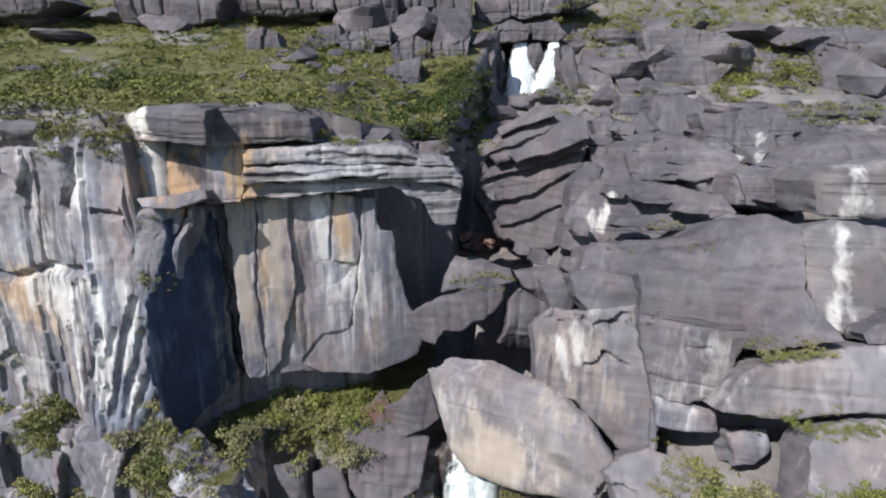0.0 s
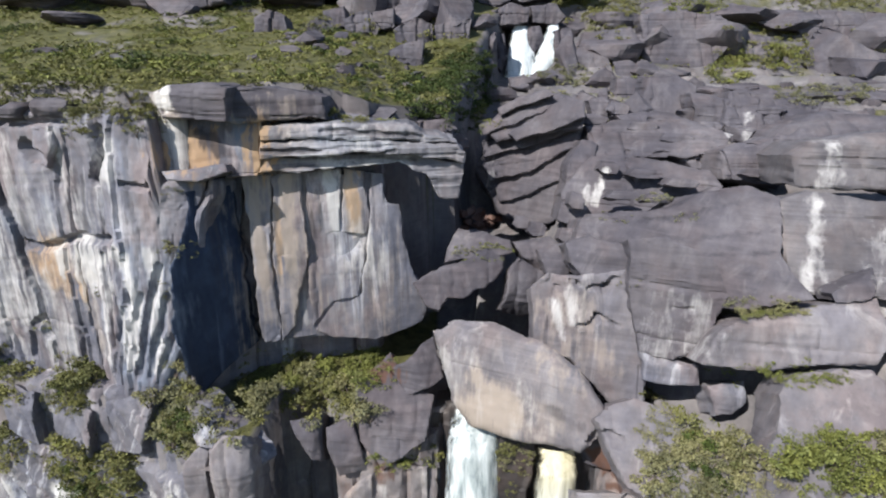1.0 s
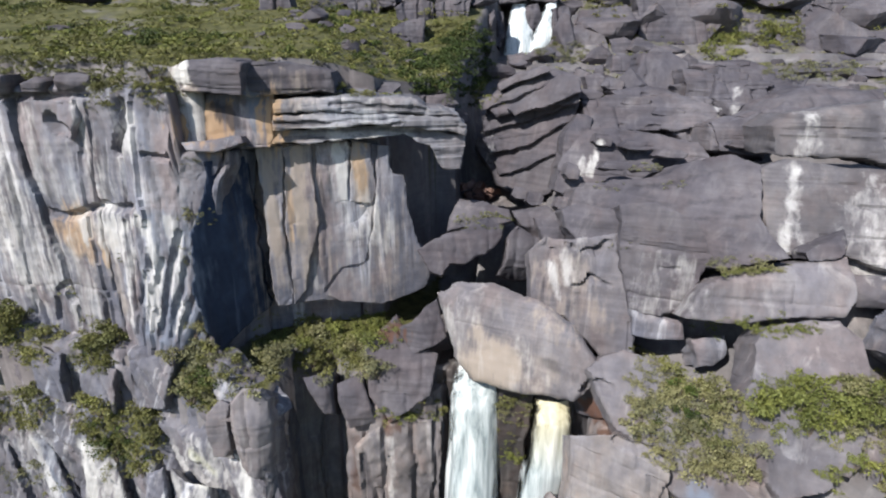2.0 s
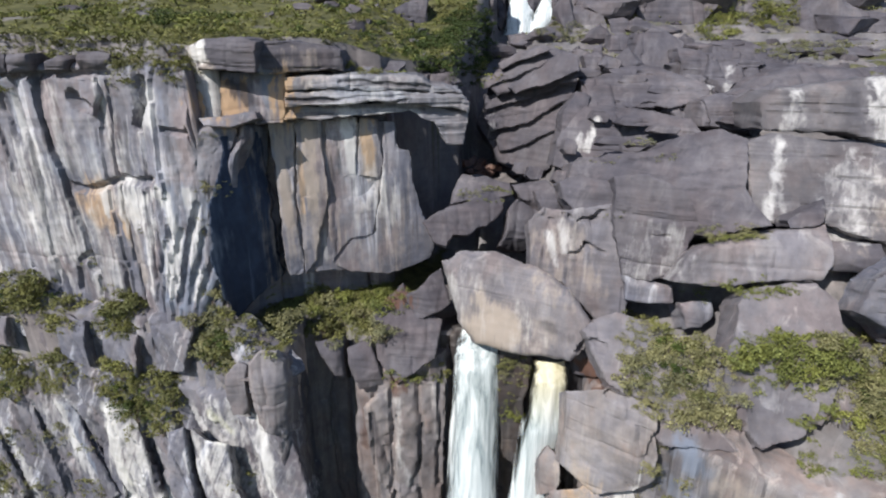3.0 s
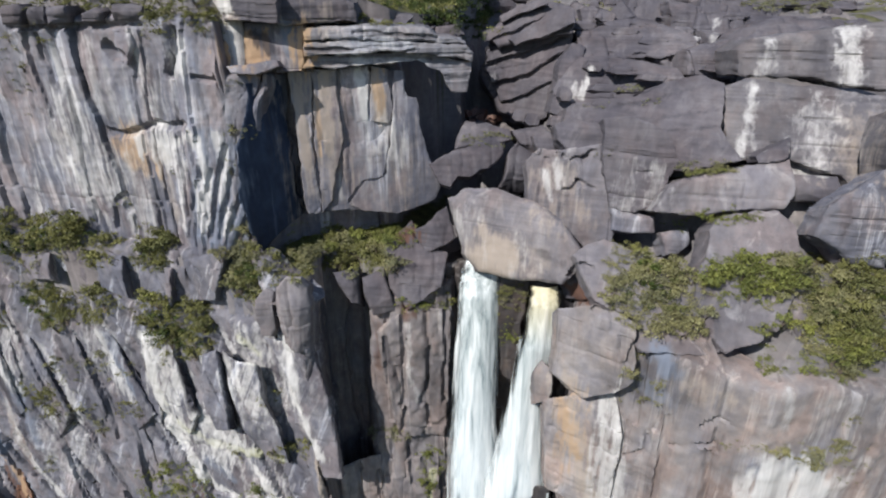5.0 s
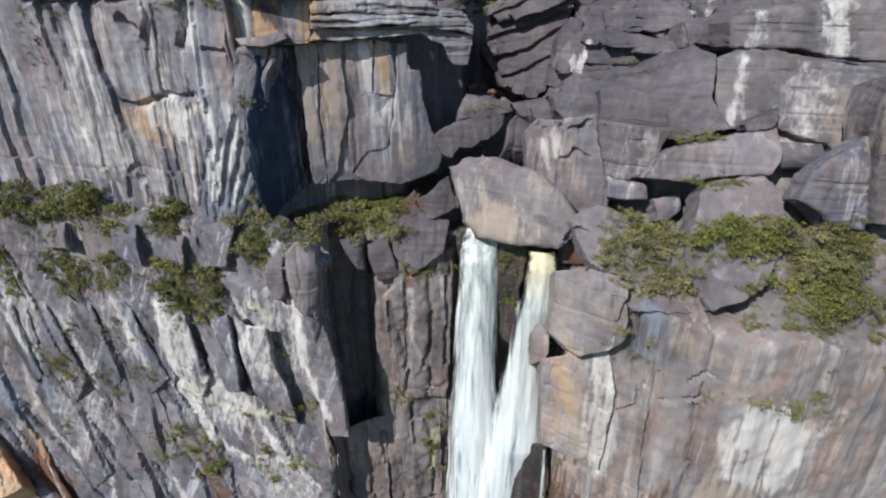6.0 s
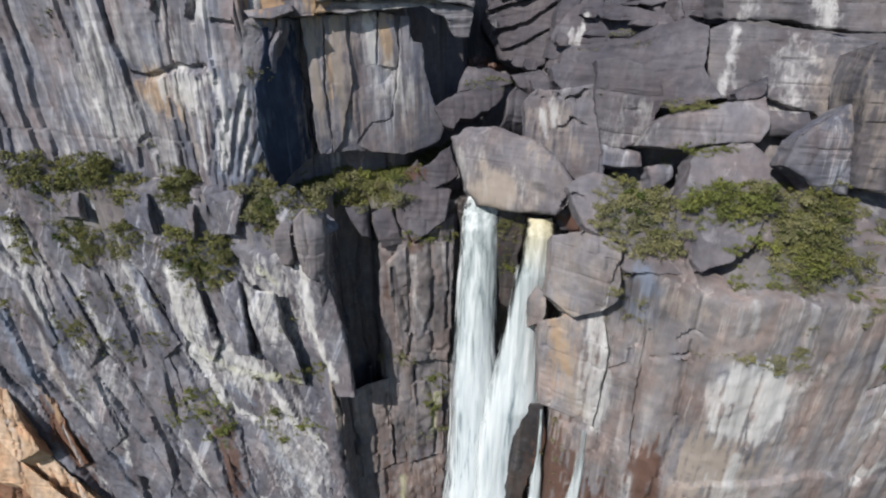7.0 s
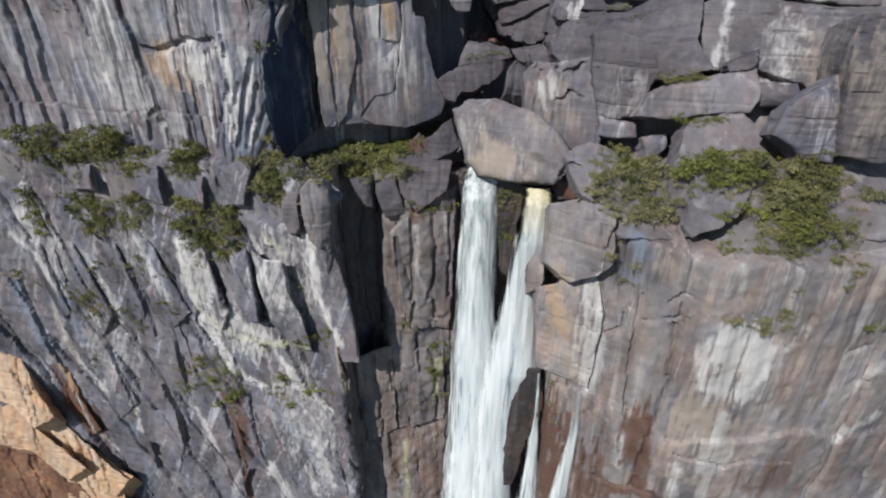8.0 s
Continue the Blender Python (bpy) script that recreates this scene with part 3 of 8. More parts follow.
def carve(p):
    """Points of a rock face, set back along the joints."""
    p = np.array(p, float)
    for w, depth, line in CRACKS:
        near = np.nonzero(close_by(p, line, 3 + 2 * w))[0]
        if len(near):
            q = p[near]
            wob = np.stack([fbm(q[:, 0] / 4, q[:, 1] / 4, q[:, 2] / 4, 301, 2), 0 * q[:, 0], fbm(q[:, 0] / 4, q[:, 1] / 4, q[:, 2] / 4, 311, 2)], 1)
            d = line_distance(q + 0.3 * wob, line)
            p[near, 1] += depth * np.clip(1.25 - d / (w + 0.25), 0, 1) ** 0.7
    return p


def stain_colours(p):
    """Red ochre, pale wash, rust and tan, then dark wash and blue-grey (painted shade too) and lichen, as eight values
    for each point.
    """
    out = np.zeros((len(p), 8), np.float32)
    x, y, z = p[:, 0], p[:, 1], p[:, 2]
    thread = fbm(x / 1.1, y / 1.1, z / 16, 77, 4)
    blotch = fbm(x / 5, y / 5, z / 7, 99, 4)
    place = {"ochre": 0, "pale": 1, "rust": 2, "tan": 3, "patch": 3, "dark": 4, "blue": 5, "lichen": 6}
    for kind, sx, sy, sz, w, h, s in STAINS:
        near = (np.abs(x - sx) < 3 * w + 3) & (np.abs(z - sz) < 3 * h + 3) & (np.abs(y - sy) < 16)
        if not near.any():
            continue
        d = ((x[near] - sx) / w) ** 2 + ((z[near] - sz) / h) ** 2 + ((y[near] - sy) / 14) ** 2
        v = s * np.clip(1.35 - 1.0 * d + (0.2 if kind == "patch" else 0.9) * thread[near] + 0.35 * blotch[near], 0, 1)
        out[near, place[kind]] = np.maximum(out[near, place[kind]], v)
    for kind, w, s, line in STREAKS:
        near = np.nonzero(close_by(p, line, 2.2 * w + 2))[0]
        if len(near):
            d = line_distance(p[near], line) / w
            v = s * np.clip(1.45 - d + 0.45 * thread[near] + 0.4 * blotch[near], 0, 1)
            out[near, place[kind]] = np.maximum(out[near, place[kind]], v)
    return np.clip(out, 0, 1)


# ---- materials ----
def material(name):
    m = bpy.data.materials.new(name)
    m.use_nodes = True
    nt = m.node_tree
    return m, nt, nt.nodes["Principled BSDF"]


def node(nt, kind, **values):
    n = nt.nodes.new(kind)
    for key, value in values.items():
        n.inputs[key.replace("_", " ")].default_value = value
    return n


def ramp(nt, fac, stops):
    n = nt.nodes.new("ShaderNodeValToRGB")
    while len(n.color_ramp.elements) < len(stops):
        n.color_ramp.elements.new(0.5)
    for e, (at, c) in zip(n.color_ramp.elements, stops):
        e.position, e.color = at, (*c, 1) if len(c) == 3 else c
    nt.links.new(fac, n.inputs[0])
    return n


def noise_tex(nt, scale, stretch=(1, 1, 1), detail=6.0, rough=0.6, slant=0.0, distort=0.0):
    coord = nt.nodes.new("ShaderNodeNewGeometry")
    tip = nt.nodes.new("ShaderNodeMapping")
    tip.inputs["Rotation"].default_value = (0, slant, 0)
    nt.links.new(coord.outputs["Position"], tip.inputs["Vector"])
    mp = nt.nodes.new("ShaderNodeMapping")
    mp.inputs["Scale"].default_value = stretch
    nt.links.new(tip.outputs[0], mp.inputs["Vector"])
    n = node(nt, "ShaderNodeTexNoise", Scale=scale, Detail=detail, Roughness=rough, Distortion=distort)
    nt.links.new(mp.outputs[0], n.inputs["Vector"])
    return n.outputs["Fac"]


def mixed(nt, fac, a, b, blend="MIX"):
    n = nt.nodes.new("ShaderNodeMix")
    n.data_type, n.blend_type = "RGBA", blend
    for sock, v in ((n.inputs[0], fac), (n.inputs[6], a), (n.inputs[7], b)):
        if isinstance(v, (int, float)):
            sock.default_value = v
        elif isinstance(v, tuple):
            sock.default_value = (*v, 1)
        else:
            nt.links.new(v, sock)
    return n.outputs[2]


def math_node(nt, op, a, b):
    n = nt.nodes.new("ShaderNodeMath")
    n.operation = op
    for sock, v in zip(n.inputs, (a, b)):
        if isinstance(v, (int, float)):
            sock.default_value = v
        else:
            nt.links.new(v, sock)
    return n.outputs[0]


def rock_material(name, low, mid, high, streaks=0.5, beds=0.35, pale=(0.50, 0.49, 0.49), slant=0.0, hue=0.8, wash=(0.60, 0.60, 0.625)):
    """Weathered sandstone: grey varnish, upright wash streaks, thin beds, lichen specks, stains from the mesh."""
    m, nt, bsdf = material(name)
    big = noise_tex(nt, 0.045, (1, 1, 0.7), 5, 0.6)
    colour = ramp(nt, big, [(0.32, low), (0.5, mid), (0.68, high)]).outputs[0]
    fine = noise_tex(nt, 0.35, (1, 1, 0.8), 8, 0.62)
    colour = mixed(nt, 0.42, colour, ramp(nt, fine, [(0.3, (0.3, 0.29, 0.3)), (0.7, (0.72, 0.71, 0.7))]).outputs[0], "OVERLAY")
    where = ramp(nt, noise_tex(nt, 0.07, (1, 1, 0.5), 3, 0.5), [(0.38, (0.1, 0.1, 0.1)), (0.6, (1, 1, 1))]).outputs[0]
    wash = noise_tex(nt, 0.2, (1, 1, 0.06), 7, 0.66, slant, 0.7)
    f = math_node(nt, "MULTIPLY", math_node(nt, "MULTIPLY", ramp(nt, wash, [(0.53, (0, 0, 0)), (0.64, (1, 1, 1))]).outputs[0], where), streaks)
    colour = mixed(nt, f, colour, pale)
    drip = noise_tex(nt, 0.26, (1, 1, 0.05), 6, 0.66, slant, 0.6)
    f = math_node(nt, "MULTIPLY", math_node(nt, "MULTIPLY", ramp(nt, drip, [(0.54, (0, 0, 0)), (0.64, (1, 1, 1))]).outputs[0], where), streaks * 0.8)
    colour = mixed(nt, f, colour, (0.06, 0.06, 0.072))
    bed = noise_tex(nt, 0.5, (0.06, 0.06, 1.5), 5, 0.6)
    here = ramp(nt, noise_tex(nt, 0.05, (1, 1, 1.4), 3, 0.5), [(0.42, (0.15, 0.15, 0.15)), (0.58, (1, 1, 1))]).outputs[0]
    colour = mixed(nt, math_node(nt, "MULTIPLY", here, beds), colour, ramp(nt, bed, [(0.36, (0.2, 0.2, 0.21)), (0.5, (0.5, 0.5, 0.5)), (0.66, (0.74, 0.73, 0.72))]).outputs[0], "OVERLAY")
    tint = ramp(nt, noise_tex(nt, 0.1, (1, 1, 0.5), 4, 0.6), [(0.36, (0.88, 0.94, 1.05)), (0.5, (1, 1, 1)), (0.62, (1.14, 0.98, 0.9))]).outputs[0]
    colour = mixed(nt, hue, colour, tint, "MULTIPLY")
    att = nt.nodes.new("ShaderNodeAttribute")
    att.attribute_name = "stain"
    parts = nt.nodes.new("ShaderNodeSeparateColor")
    nt.links.new(att.outputs["Color"], parts.inputs[0])
    att2 = nt.nodes.new("ShaderNodeAttribute")
    att2.attribute_name = "wash"
    parts2 = nt.nodes.new("ShaderNodeSeparateColor")
    nt.links.new(att2.outputs["Color"], parts2.inputs[0])
    rill = noise_tex(nt, 0.55, (1, 1, 0.06), 4, 0.6, slant, 0.6)
    ragged = math_node(nt, "ADD", math_node(nt, "MULTIPLY", math_node(nt, "SUBTRACT", rill, 0.5), 1.5), math_node(nt, "MULTIPLY", math_node(nt, "SUBTRACT", fine, 0.5), 1.0))
    for sock, c in ((parts2.outputs[1], (0.155, 0.185, 0.245)), (att.outputs["Alpha"], (0.345, 0.298, 0.258)), (parts.outputs[0], (0.38, 0.265, 0.165)), (parts2.outputs[2], (0.40, 0.41, 0.27)),
                    (parts.outputs[1], wash), (parts.outputs[2], (0.105, 0.056, 0.04)), (parts2.outputs[0], (0.035, 0.035, 0.045))):
        f = math_node(nt, "MULTIPLY", ramp(nt, math_node(nt, "ADD", sock, ragged), [(0.18, (0, 0, 0)), (0.72, (1, 1, 1))]).outputs[0], math_node(nt, "POWER", sock, 0.6))
        colour = mixed(nt, math_node(nt, "MULTIPLY", f, 0.9), colour, c)
    info = nt.nodes.new("ShaderNodeObjectInfo")
    each = ramp(nt, info.outputs["Random"], [(0.0, (0.86, 0.85, 0.86)), (1.0, (1.0, 0.98, 0.96))]).outputs[0]
    colour = mixed(nt, 1.0, colour, each, "MULTIPLY")
    nt.links.new(colour, bsdf.inputs["Base Color"])
    bsdf.inputs["Roughness"].default_value = 0.88
    bsdf.inputs["Specular IOR Level"].default_value = 0.25
    bump = node(nt, "ShaderNodeBump", Strength=0.4, Distance=0.35)
    h = math_node(nt, "ADD", math_node(nt, "ADD", fine, math_node(nt, "MULTIPLY", bed, 0.3)), math_node(nt, "MULTIPLY", drip, 0.25))
    nt.links.new(h, bump.inputs["Height"])
    nt.links.new(bump.outputs[0], bsdf.inputs["Normal"])
    return m


ROCK = rock_material("grey_sandstone", (0.062, 0.059, 0.071), (0.092, 0.087, 0.100), (0.136, 0.129, 0.142), 0.18, 0.42, (0.3, 0.29, 0.3), hue=0.35, wash=(0.175, 0.168, 0.18))
STRIPED_ROCK = rock_material("banded_sandstone", (0.080, 0.077, 0.086), (0.122, 0.117, 0.127), (0.18, 0.173, 0.182), 0.3, 0.6, (0.26, 0.25, 0.26), hue=0.4, wash=(0.21, 0.203, 0.21))
PALE_ROCK = rock_material("washed_sandstone", (0.100, 0.102, 0.122), (0.162, 0.162, 0.187), (0.255, 0.253, 0.28), 0.7, 0.2, (0.50, 0.505, 0.535))
# base colour darkened and blued to carry the shade of the cliff corner
SHADED_ROCK = rock_material("shade_darkened_blue_sandstone", (0.015, 0.022, 0.042), (0.028, 0.041, 0.075), (0.06, 0.085, 0.14), 0.6, 0.05, (0.13, 0.17, 0.25), hue=0.3)
BAND_ROCK = rock_material("thin_bedded_sandstone", (0.105, 0.108, 0.125), (0.175, 0.177, 0.197), (0.275, 0.276, 0.297), 0.4, 0.95, (0.44, 0.45, 0.48), hue=0.4)
APRON_ROCK = rock_material("smooth_weathered_sandstone", (0.106, 0.101, 0.112), (0.157, 0.149, 0.162), (0.218, 0.207, 0.22), 0.35, 0.3, hue=0.5)
LOWER_ROCK = rock_material("slanting_washed_sandstone", (0.080, 0.080, 0.098), (0.132, 0.132, 0.154), (0.215, 0.214, 0.24), 0.6, 0.10, (0.54, 0.55, 0.59), -0.42, hue=0.6, wash=(0.80, 0.81, 0.85))
BROWN_ROCK = rock_material("brown_sandstone", (0.125, 0.117, 0.122), (0.205, 0.190, 0.192), (0.305, 0.283, 0.28), 0.5, 0.05, (0.48, 0.46, 0.45))
GULLY_ROCK = rock_material("dark_brown_sandstone", (0.100, 0.092, 0.096), (0.170, 0.156, 0.158), (0.265, 0.243, 0.238), 0.6, 0.10, (0.42, 0.40, 0.39), hue=0.6)
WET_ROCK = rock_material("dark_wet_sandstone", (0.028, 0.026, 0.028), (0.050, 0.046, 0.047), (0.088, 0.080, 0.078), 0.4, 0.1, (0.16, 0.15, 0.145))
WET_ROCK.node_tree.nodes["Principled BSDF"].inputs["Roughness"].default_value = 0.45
TAN_ROCK = rock_material("bright_tan_sandstone", (0.34, 0.235, 0.15), (0.49, 0.355, 0.24), (0.61, 0.475, 0.345), 0.3, 0.12, (0.62, 0.53, 0.44), -0.42, wash=(0.60, 0.50, 0.41))
RUST_ROCK = rock_material("rust_brown_sandstone", (0.10, 0.055, 0.04), (0.165, 0.09, 0.06), (0.26, 0.15, 0.095), 0.3, 0.1, (0.36, 0.27, 0.19), -0.42)
BLOCK_ROCK = rock_material("red_brown_boulder_rock", (0.14, 0.085, 0.07), (0.2, 0.13, 0.105), (0.27, 0.18, 0.15), 0.1, 0.1)


def leaf_material(name, dark, light):
    m, nt, bsdf = material(name)
    info = nt.nodes.new("ShaderNodeObjectInfo")
    geo = nt.nodes.new("ShaderNodeNewGeometry")
    patch = noise_tex(nt, 0.12, (1, 1, 1), 4, 0.6)
    f = math_node(nt, "ADD", math_node(nt, "MULTIPLY", geo.outputs["Random Per Island"], 0.3), math_node(nt, "MULTIPLY", patch, 0.9))
    colour = ramp(nt, f, [(0.25, dark), (0.6, tuple((a + b) / 2 for a, b in zip(dark, light))), (0.9, light)]).outputs[0]
    nt.links.new(mixed(nt, 1.0, colour, ramp(nt, info.outputs["Random"], [(0, (0.75, 0.8, 0.8)), (1, (1.0, 1.0, 0.85))]).outputs[0], "MULTIPLY"), bsdf.inputs["Base Color"])
    bsdf.inputs["Roughness"].default_value = 0.6
    bsdf.inputs["Specular IOR Level"].default_value = 0.2
    return m


LEAF = leaf_material("shrub_leaves", (0.048, 0.052, 0.022), (0.24, 0.232, 0.09))
LEAF_DRY = leaf_material("dry_shrub_leaves", (0.075, 0.074, 0.042), (0.32, 0.30, 0.165))
LEAF_BRIGHT = leaf_material("bright_shrub_leaves", (0.050, 0.062, 0.02), (0.27, 0.28, 0.085))
BARK, _nt, _b = material("bark")
_c = ramp(_nt, noise_tex(_nt, 3.0), [(0.3, (0.06, 0.045, 0.035)), (0.7, (0.16, 0.13, 0.11))]).outputs[0]
_nt.links.new(_c, _b.inputs["Base Color"])
_b.inputs["Roughness"].default_value = 0.9

# bedrock of the plateau with peat and low growth on its gentle slopes
GROUND = rock_material("plateau_bedrock", (0.09, 0.087, 0.093), (0.135, 0.13, 0.136), (0.195, 0.187, 0.192), 0.2, 0.2, hue=0.3)
_nt = GROUND.node_tree
_b = _nt.nodes["Principled BSDF"]
_rockc = _b.inputs["Base Color"].links[0].from_socket
_peat = ramp(_nt, noise_tex(_nt, 0.25, (1, 1, 1), 6, 0.65), [(0.35, (0.045, 0.047, 0.018)), (0.6, (0.105, 0.103, 0.040)), (0.7, (0.15, 0.138, 0.075))]).outputs[0]
_cover = _nt.nodes.new("ShaderNodeAttribute")
_cover.attribute_name = "peat"
_nt.links.new(mixed(_nt, _cover.outputs["Fac"], _rockc, _peat), _b.inputs["Base Color"])

FOREST, _nt, _b = material("valley_forest")
_r = ramp(_nt, noise_tex(_nt, 0.08, (1, 1, 1), 8, 0.65), [(0.3, (0.02, 0.032, 0.015)), (0.7, (0.05, 0.072, 0.03))]).outputs[0]
_nt.links.new(_r, _b.inputs["Base Color"])
_b.inputs["Roughness"].default_value = 0.9


def water_material(name):
    """Falling water: clear grey-blue threads at the lip that break into white foam on the way down."""
    m, nt, bsdf = material(name)
    thread = noise_tex(nt, 0.6, (1, 1, 0.045), 6, 0.58, distort=0.5)
    mist = noise_tex(nt, 0.16, (1, 1, 0.1), 5, 0.6)
    both = math_node(nt, "ADD", math_node(nt, "MULTIPLY", thread, 0.6), math_node(nt, "MULTIPLY", mist, 0.4))
    clear = ramp(nt, both, [(0.40, (0.25, 0.295, 0.305)), (0.5, (0.44, 0.485, 0.495)), (0.62, (0.70, 0.74, 0.75))]).outputs[0]
    white = ramp(nt, both, [(0.38, (0.36, 0.43, 0.47)), (0.48, (0.57, 0.63, 0.66)), (0.62, (0.71, 0.745, 0.765))]).outputs[0]
    foam = nt.nodes.new("ShaderNodeAttribute")
    foam.attribute_name = "foam"
    att = nt.nodes.new("ShaderNodeAttribute")
    att.attribute_name = "tint"
    nt.links.new(mixed(nt, att.outputs["Fac"], mixed(nt, foam.outputs["Fac"], clear, white), (0.60, 0.51, 0.27)), bsdf.inputs["Base Color"])
    bsdf.inputs["Roughness"].default_value = 0.5
    bsdf.inputs["Specular IOR Level"].default_value = 0.3
    att2 = nt.nodes.new("ShaderNodeAttribute")
    att2.attribute_name = "cover"
    solid = math_node(nt, "ADD", att2.outputs["Fac"], math_node(nt, "MULTIPLY", math_node(nt, "SUBTRACT", both, 0.5), 2.6))
    nt.links.new(ramp(nt, solid, [(0.2, (0, 0, 0)), (0.8, (1, 1, 1))]).outputs[0], bsdf.inputs["Alpha"])
    bump = node(nt, "ShaderNodeBump", Strength=0.3, Distance=0.5)
    nt.links.new(both, bump.inputs["Height"])
    nt.links.new(bump.outputs[0], bsdf.inputs["Normal"])
    return m


WATER = water_material("falling_water")


# ---- mesh helpers ----
def fill_mesh(me, verts, faces):
    v, f = np.asarray(verts, np.float32), np.asarray(faces, np.int32)
    me.vertices.add(len(v))
    me.vertices.foreach_set("co", v.ravel())
    me.loops.add(f.size)
    me.loops.foreach_set("vertex_index", f.ravel())
    me.polygons.add(len(f))
    me.polygons.foreach_set("loop_start", np.arange(0, f.size, f.shape[1], dtype=np.int32))
    me.update(calc_edges=True)
    me.validate()


def mesh_object(name, verts, faces, mat, parent=None, stains=False, angle=40):
    me = bpy.data.meshes.new(name)
    if stains:
        washes = stain_colours(np.asarray(verts, float))
        verts = carve(verts)
    fill_mesh(me, verts, faces)
    me.materials.append(mat)
    me.polygons.foreach_set("use_smooth", [True] * len(me.polygons))
    me.set_sharp_from_angle(angle=radians(angle))
    if stains:
        for key, part in (("stain", washes[:, :4]), ("wash", washes[:, 4:])):
            a = me.attributes.new(key, "FLOAT_COLOR", "POINT")
            a.data.foreach_set("color", np.ascontiguousarray(part).ravel())
    ob = new(name, me)
    if parent:
        ob.parent = parent
    return ob


def grid_faces(n, m, flip=False):
    """Quads of an n by m grid of points, row by row."""
    i, j = np.meshgrid(np.arange(n - 1), np.arange(m - 1), indexing="ij")
    a = (i * m + j).ravel()
    f = np.stack([a, a + 1, a + m + 1, a + m], 1)
    return (f[:, ::-1] if flip else f).tolist()


# ---- the lie of the land ----
RIM = [(-420, 196), (-330, 182), (-230, 166), (-162, 157), (-115, 143.5), (-97, 139), (-82, 131.5), (-69, 132), (-62, 149), (-54, 150.5), (-24, 162.5), (-18, 173), (-9, 183), (-5, 192)]
SHELF = [(-420, 186), (-330, 172), (-230, 160), (-170, 147), (-121, 134.5), (-94, 127), (-68, 116), (-57, 110), (-52, 105), (-49.5, 107), (-49, 136), (-38, 142), (-32.5, 122.5), (-22, 120), (-8, 121), (-1, 123), (2, 130), (3, 150)]
EDGE = [(39, 150), (38, 112), (36, 100), (37, 90), (45, 82), (58, 72), (78, 61), (90, 60), (110, 61), (150, 64), (230, 72)]


def along(nodes, x):
    return np.interp(x, [n[0] for n in nodes], [n[1] for n in nodes])


def smooth(e0, e1, v):
    u = np.clip((v - e0) / (e1 - e0), 0, 1)
    return u * u * (3 - 2 * u)


def land(x, y):
    """Height of the bedrock."""
    rough = 2.2 * fbm(x / 30, y / 30, 0, 5, 4)
    back = np.interp(y, [140, 200, 300, 420, 520, 700, 1500], [-6, 2.5, 20, 60, 90, 130, 150])
    left = back + rough - 15 * smooth(-50, -5, x) * smooth(330, 210, y)
    rim = along(RIM, np.minimum(x, 2)) + 5
    left = np.where(y < rim, -89 + np.clip(rim - y, 0, 12) * -0.25, left)
    shelf = along(SHELF, np.minimum(x, 4.5)) + 4
    left = np.where(y < shelf, -420, left)
    shift = np.interp(x, [20, 30, 40, 50, 65, 80, 95, 120], [82, 70, 50, 33, 18, 12, 2, 0]) * smooth(255, 195, y)
    right = np.interp(y - shift, [60, 74, 84, 92, 100, 112, 128, 160, 183, 220, 262, 300, 400, 520, 700, 1500], [-98, -92, -84, -70, -56, -46, -42, -37, -20, -14, -9, 4, 55, 90, 130, 150]) + rough * 0.8
    step = 4.0 + 1.5 * fbm(x / 40, y / 40, 2, 8, 2)
    terr = np.floor(right / step) * step + step * smooth(0.72, 1.0, right / step - np.floor(right / step))
    right = np.where(y > 165, terr + 0.5 * fbm(x / 7, y / 7, 0, 12, 3), right)
    right = right - 22 * smooth(50, 30, x) * smooth(238, 218, y)
    right = right + 13 * smooth(72, 92, x) * smooth(92, 74, y)
    right = np.where(y < along(EDGE, np.maximum(x, 37)) + 5, -420, right)
    mid = np.interp(y, [100, 112, 128, 150, 190, 222, 245, 285, 345, 380], [-420, -92, -86, -76, -66, -62, -36, -12, -3, 30])
    centre = np.interp(y, [100, 150, 220, 300, 345], [14, 9, 14, 38, 58])
    half = np.interp(y, [100, 150, 190, 230, 300, 345], [11, 12, 9, 6, 14, 22])
    w = smooth(half, half + 3.5, np.abs(x - centre))
    gorge = np.where(y < 360, 1 - w, 0)
    base = np.where(x < centre, left, right)
    return np.where(gorge > 0, np.minimum(base, base * (1 - gorge) + mid * gorge), base)


gx = np.concatenate([np.arange(-1500, -330, 45), np.arange(-330, -150, 4), np.arange(-150, 170, 2.0), np.arange(170, 330, 4), np.arange(330, 1501, 45)])
gy = np.concatenate([np.arange(50, 290, 2.0), np.arange(290, 460, 4), np.arange(460, 1500, 40)])
X, Y = np.meshgrid(gx, gy, indexing="ij")
Z = land(X, Y)
verts = np.stack([X.ravel(), Y.ravel(), Z.ravel()], 1)
plateau = mesh_object("ground", verts, grid_faces(len(gx), len(gy)), GROUND, stains=True, angle=180)
tagged(plateau, "mossy rocky ground of a table mountain plateau", "ground", kind="structure")

slope = np.hypot(*np.gradient(Z, gx, gy))
peat = smooth(0.9, 0.4, slope) * np.where(X < np.interp(Y, [150, 220, 300, 345], [-8, 2, 20, 36]), smooth(-0.9, -0.5, fbm(X / 22, Y / 22, 0, 31, 4)), smooth(0.25, 0.5, fbm(X / 18, Y / 18, 0, 31, 4) + 0.7 * smooth(300, 345, Y)) * ((Y > 175) & ((X > 50) | (Y > 240))))
a = plateau.data.attributes.new("peat", "FLOAT", "POINT")
a.data.foreach_set("value", peat.astype(np.float32).ravel())

s = 4200.0
valley = mesh_object("ground_valley", [(-s, -s, -420.5), (s, -s, -420.5), (s, s, -420.5), (-s, s, -420.5)], [(0, 1, 2, 3)], FOREST)
tagged(valley, "dark green forest floor far below the cliff", "ground", kind="structure")


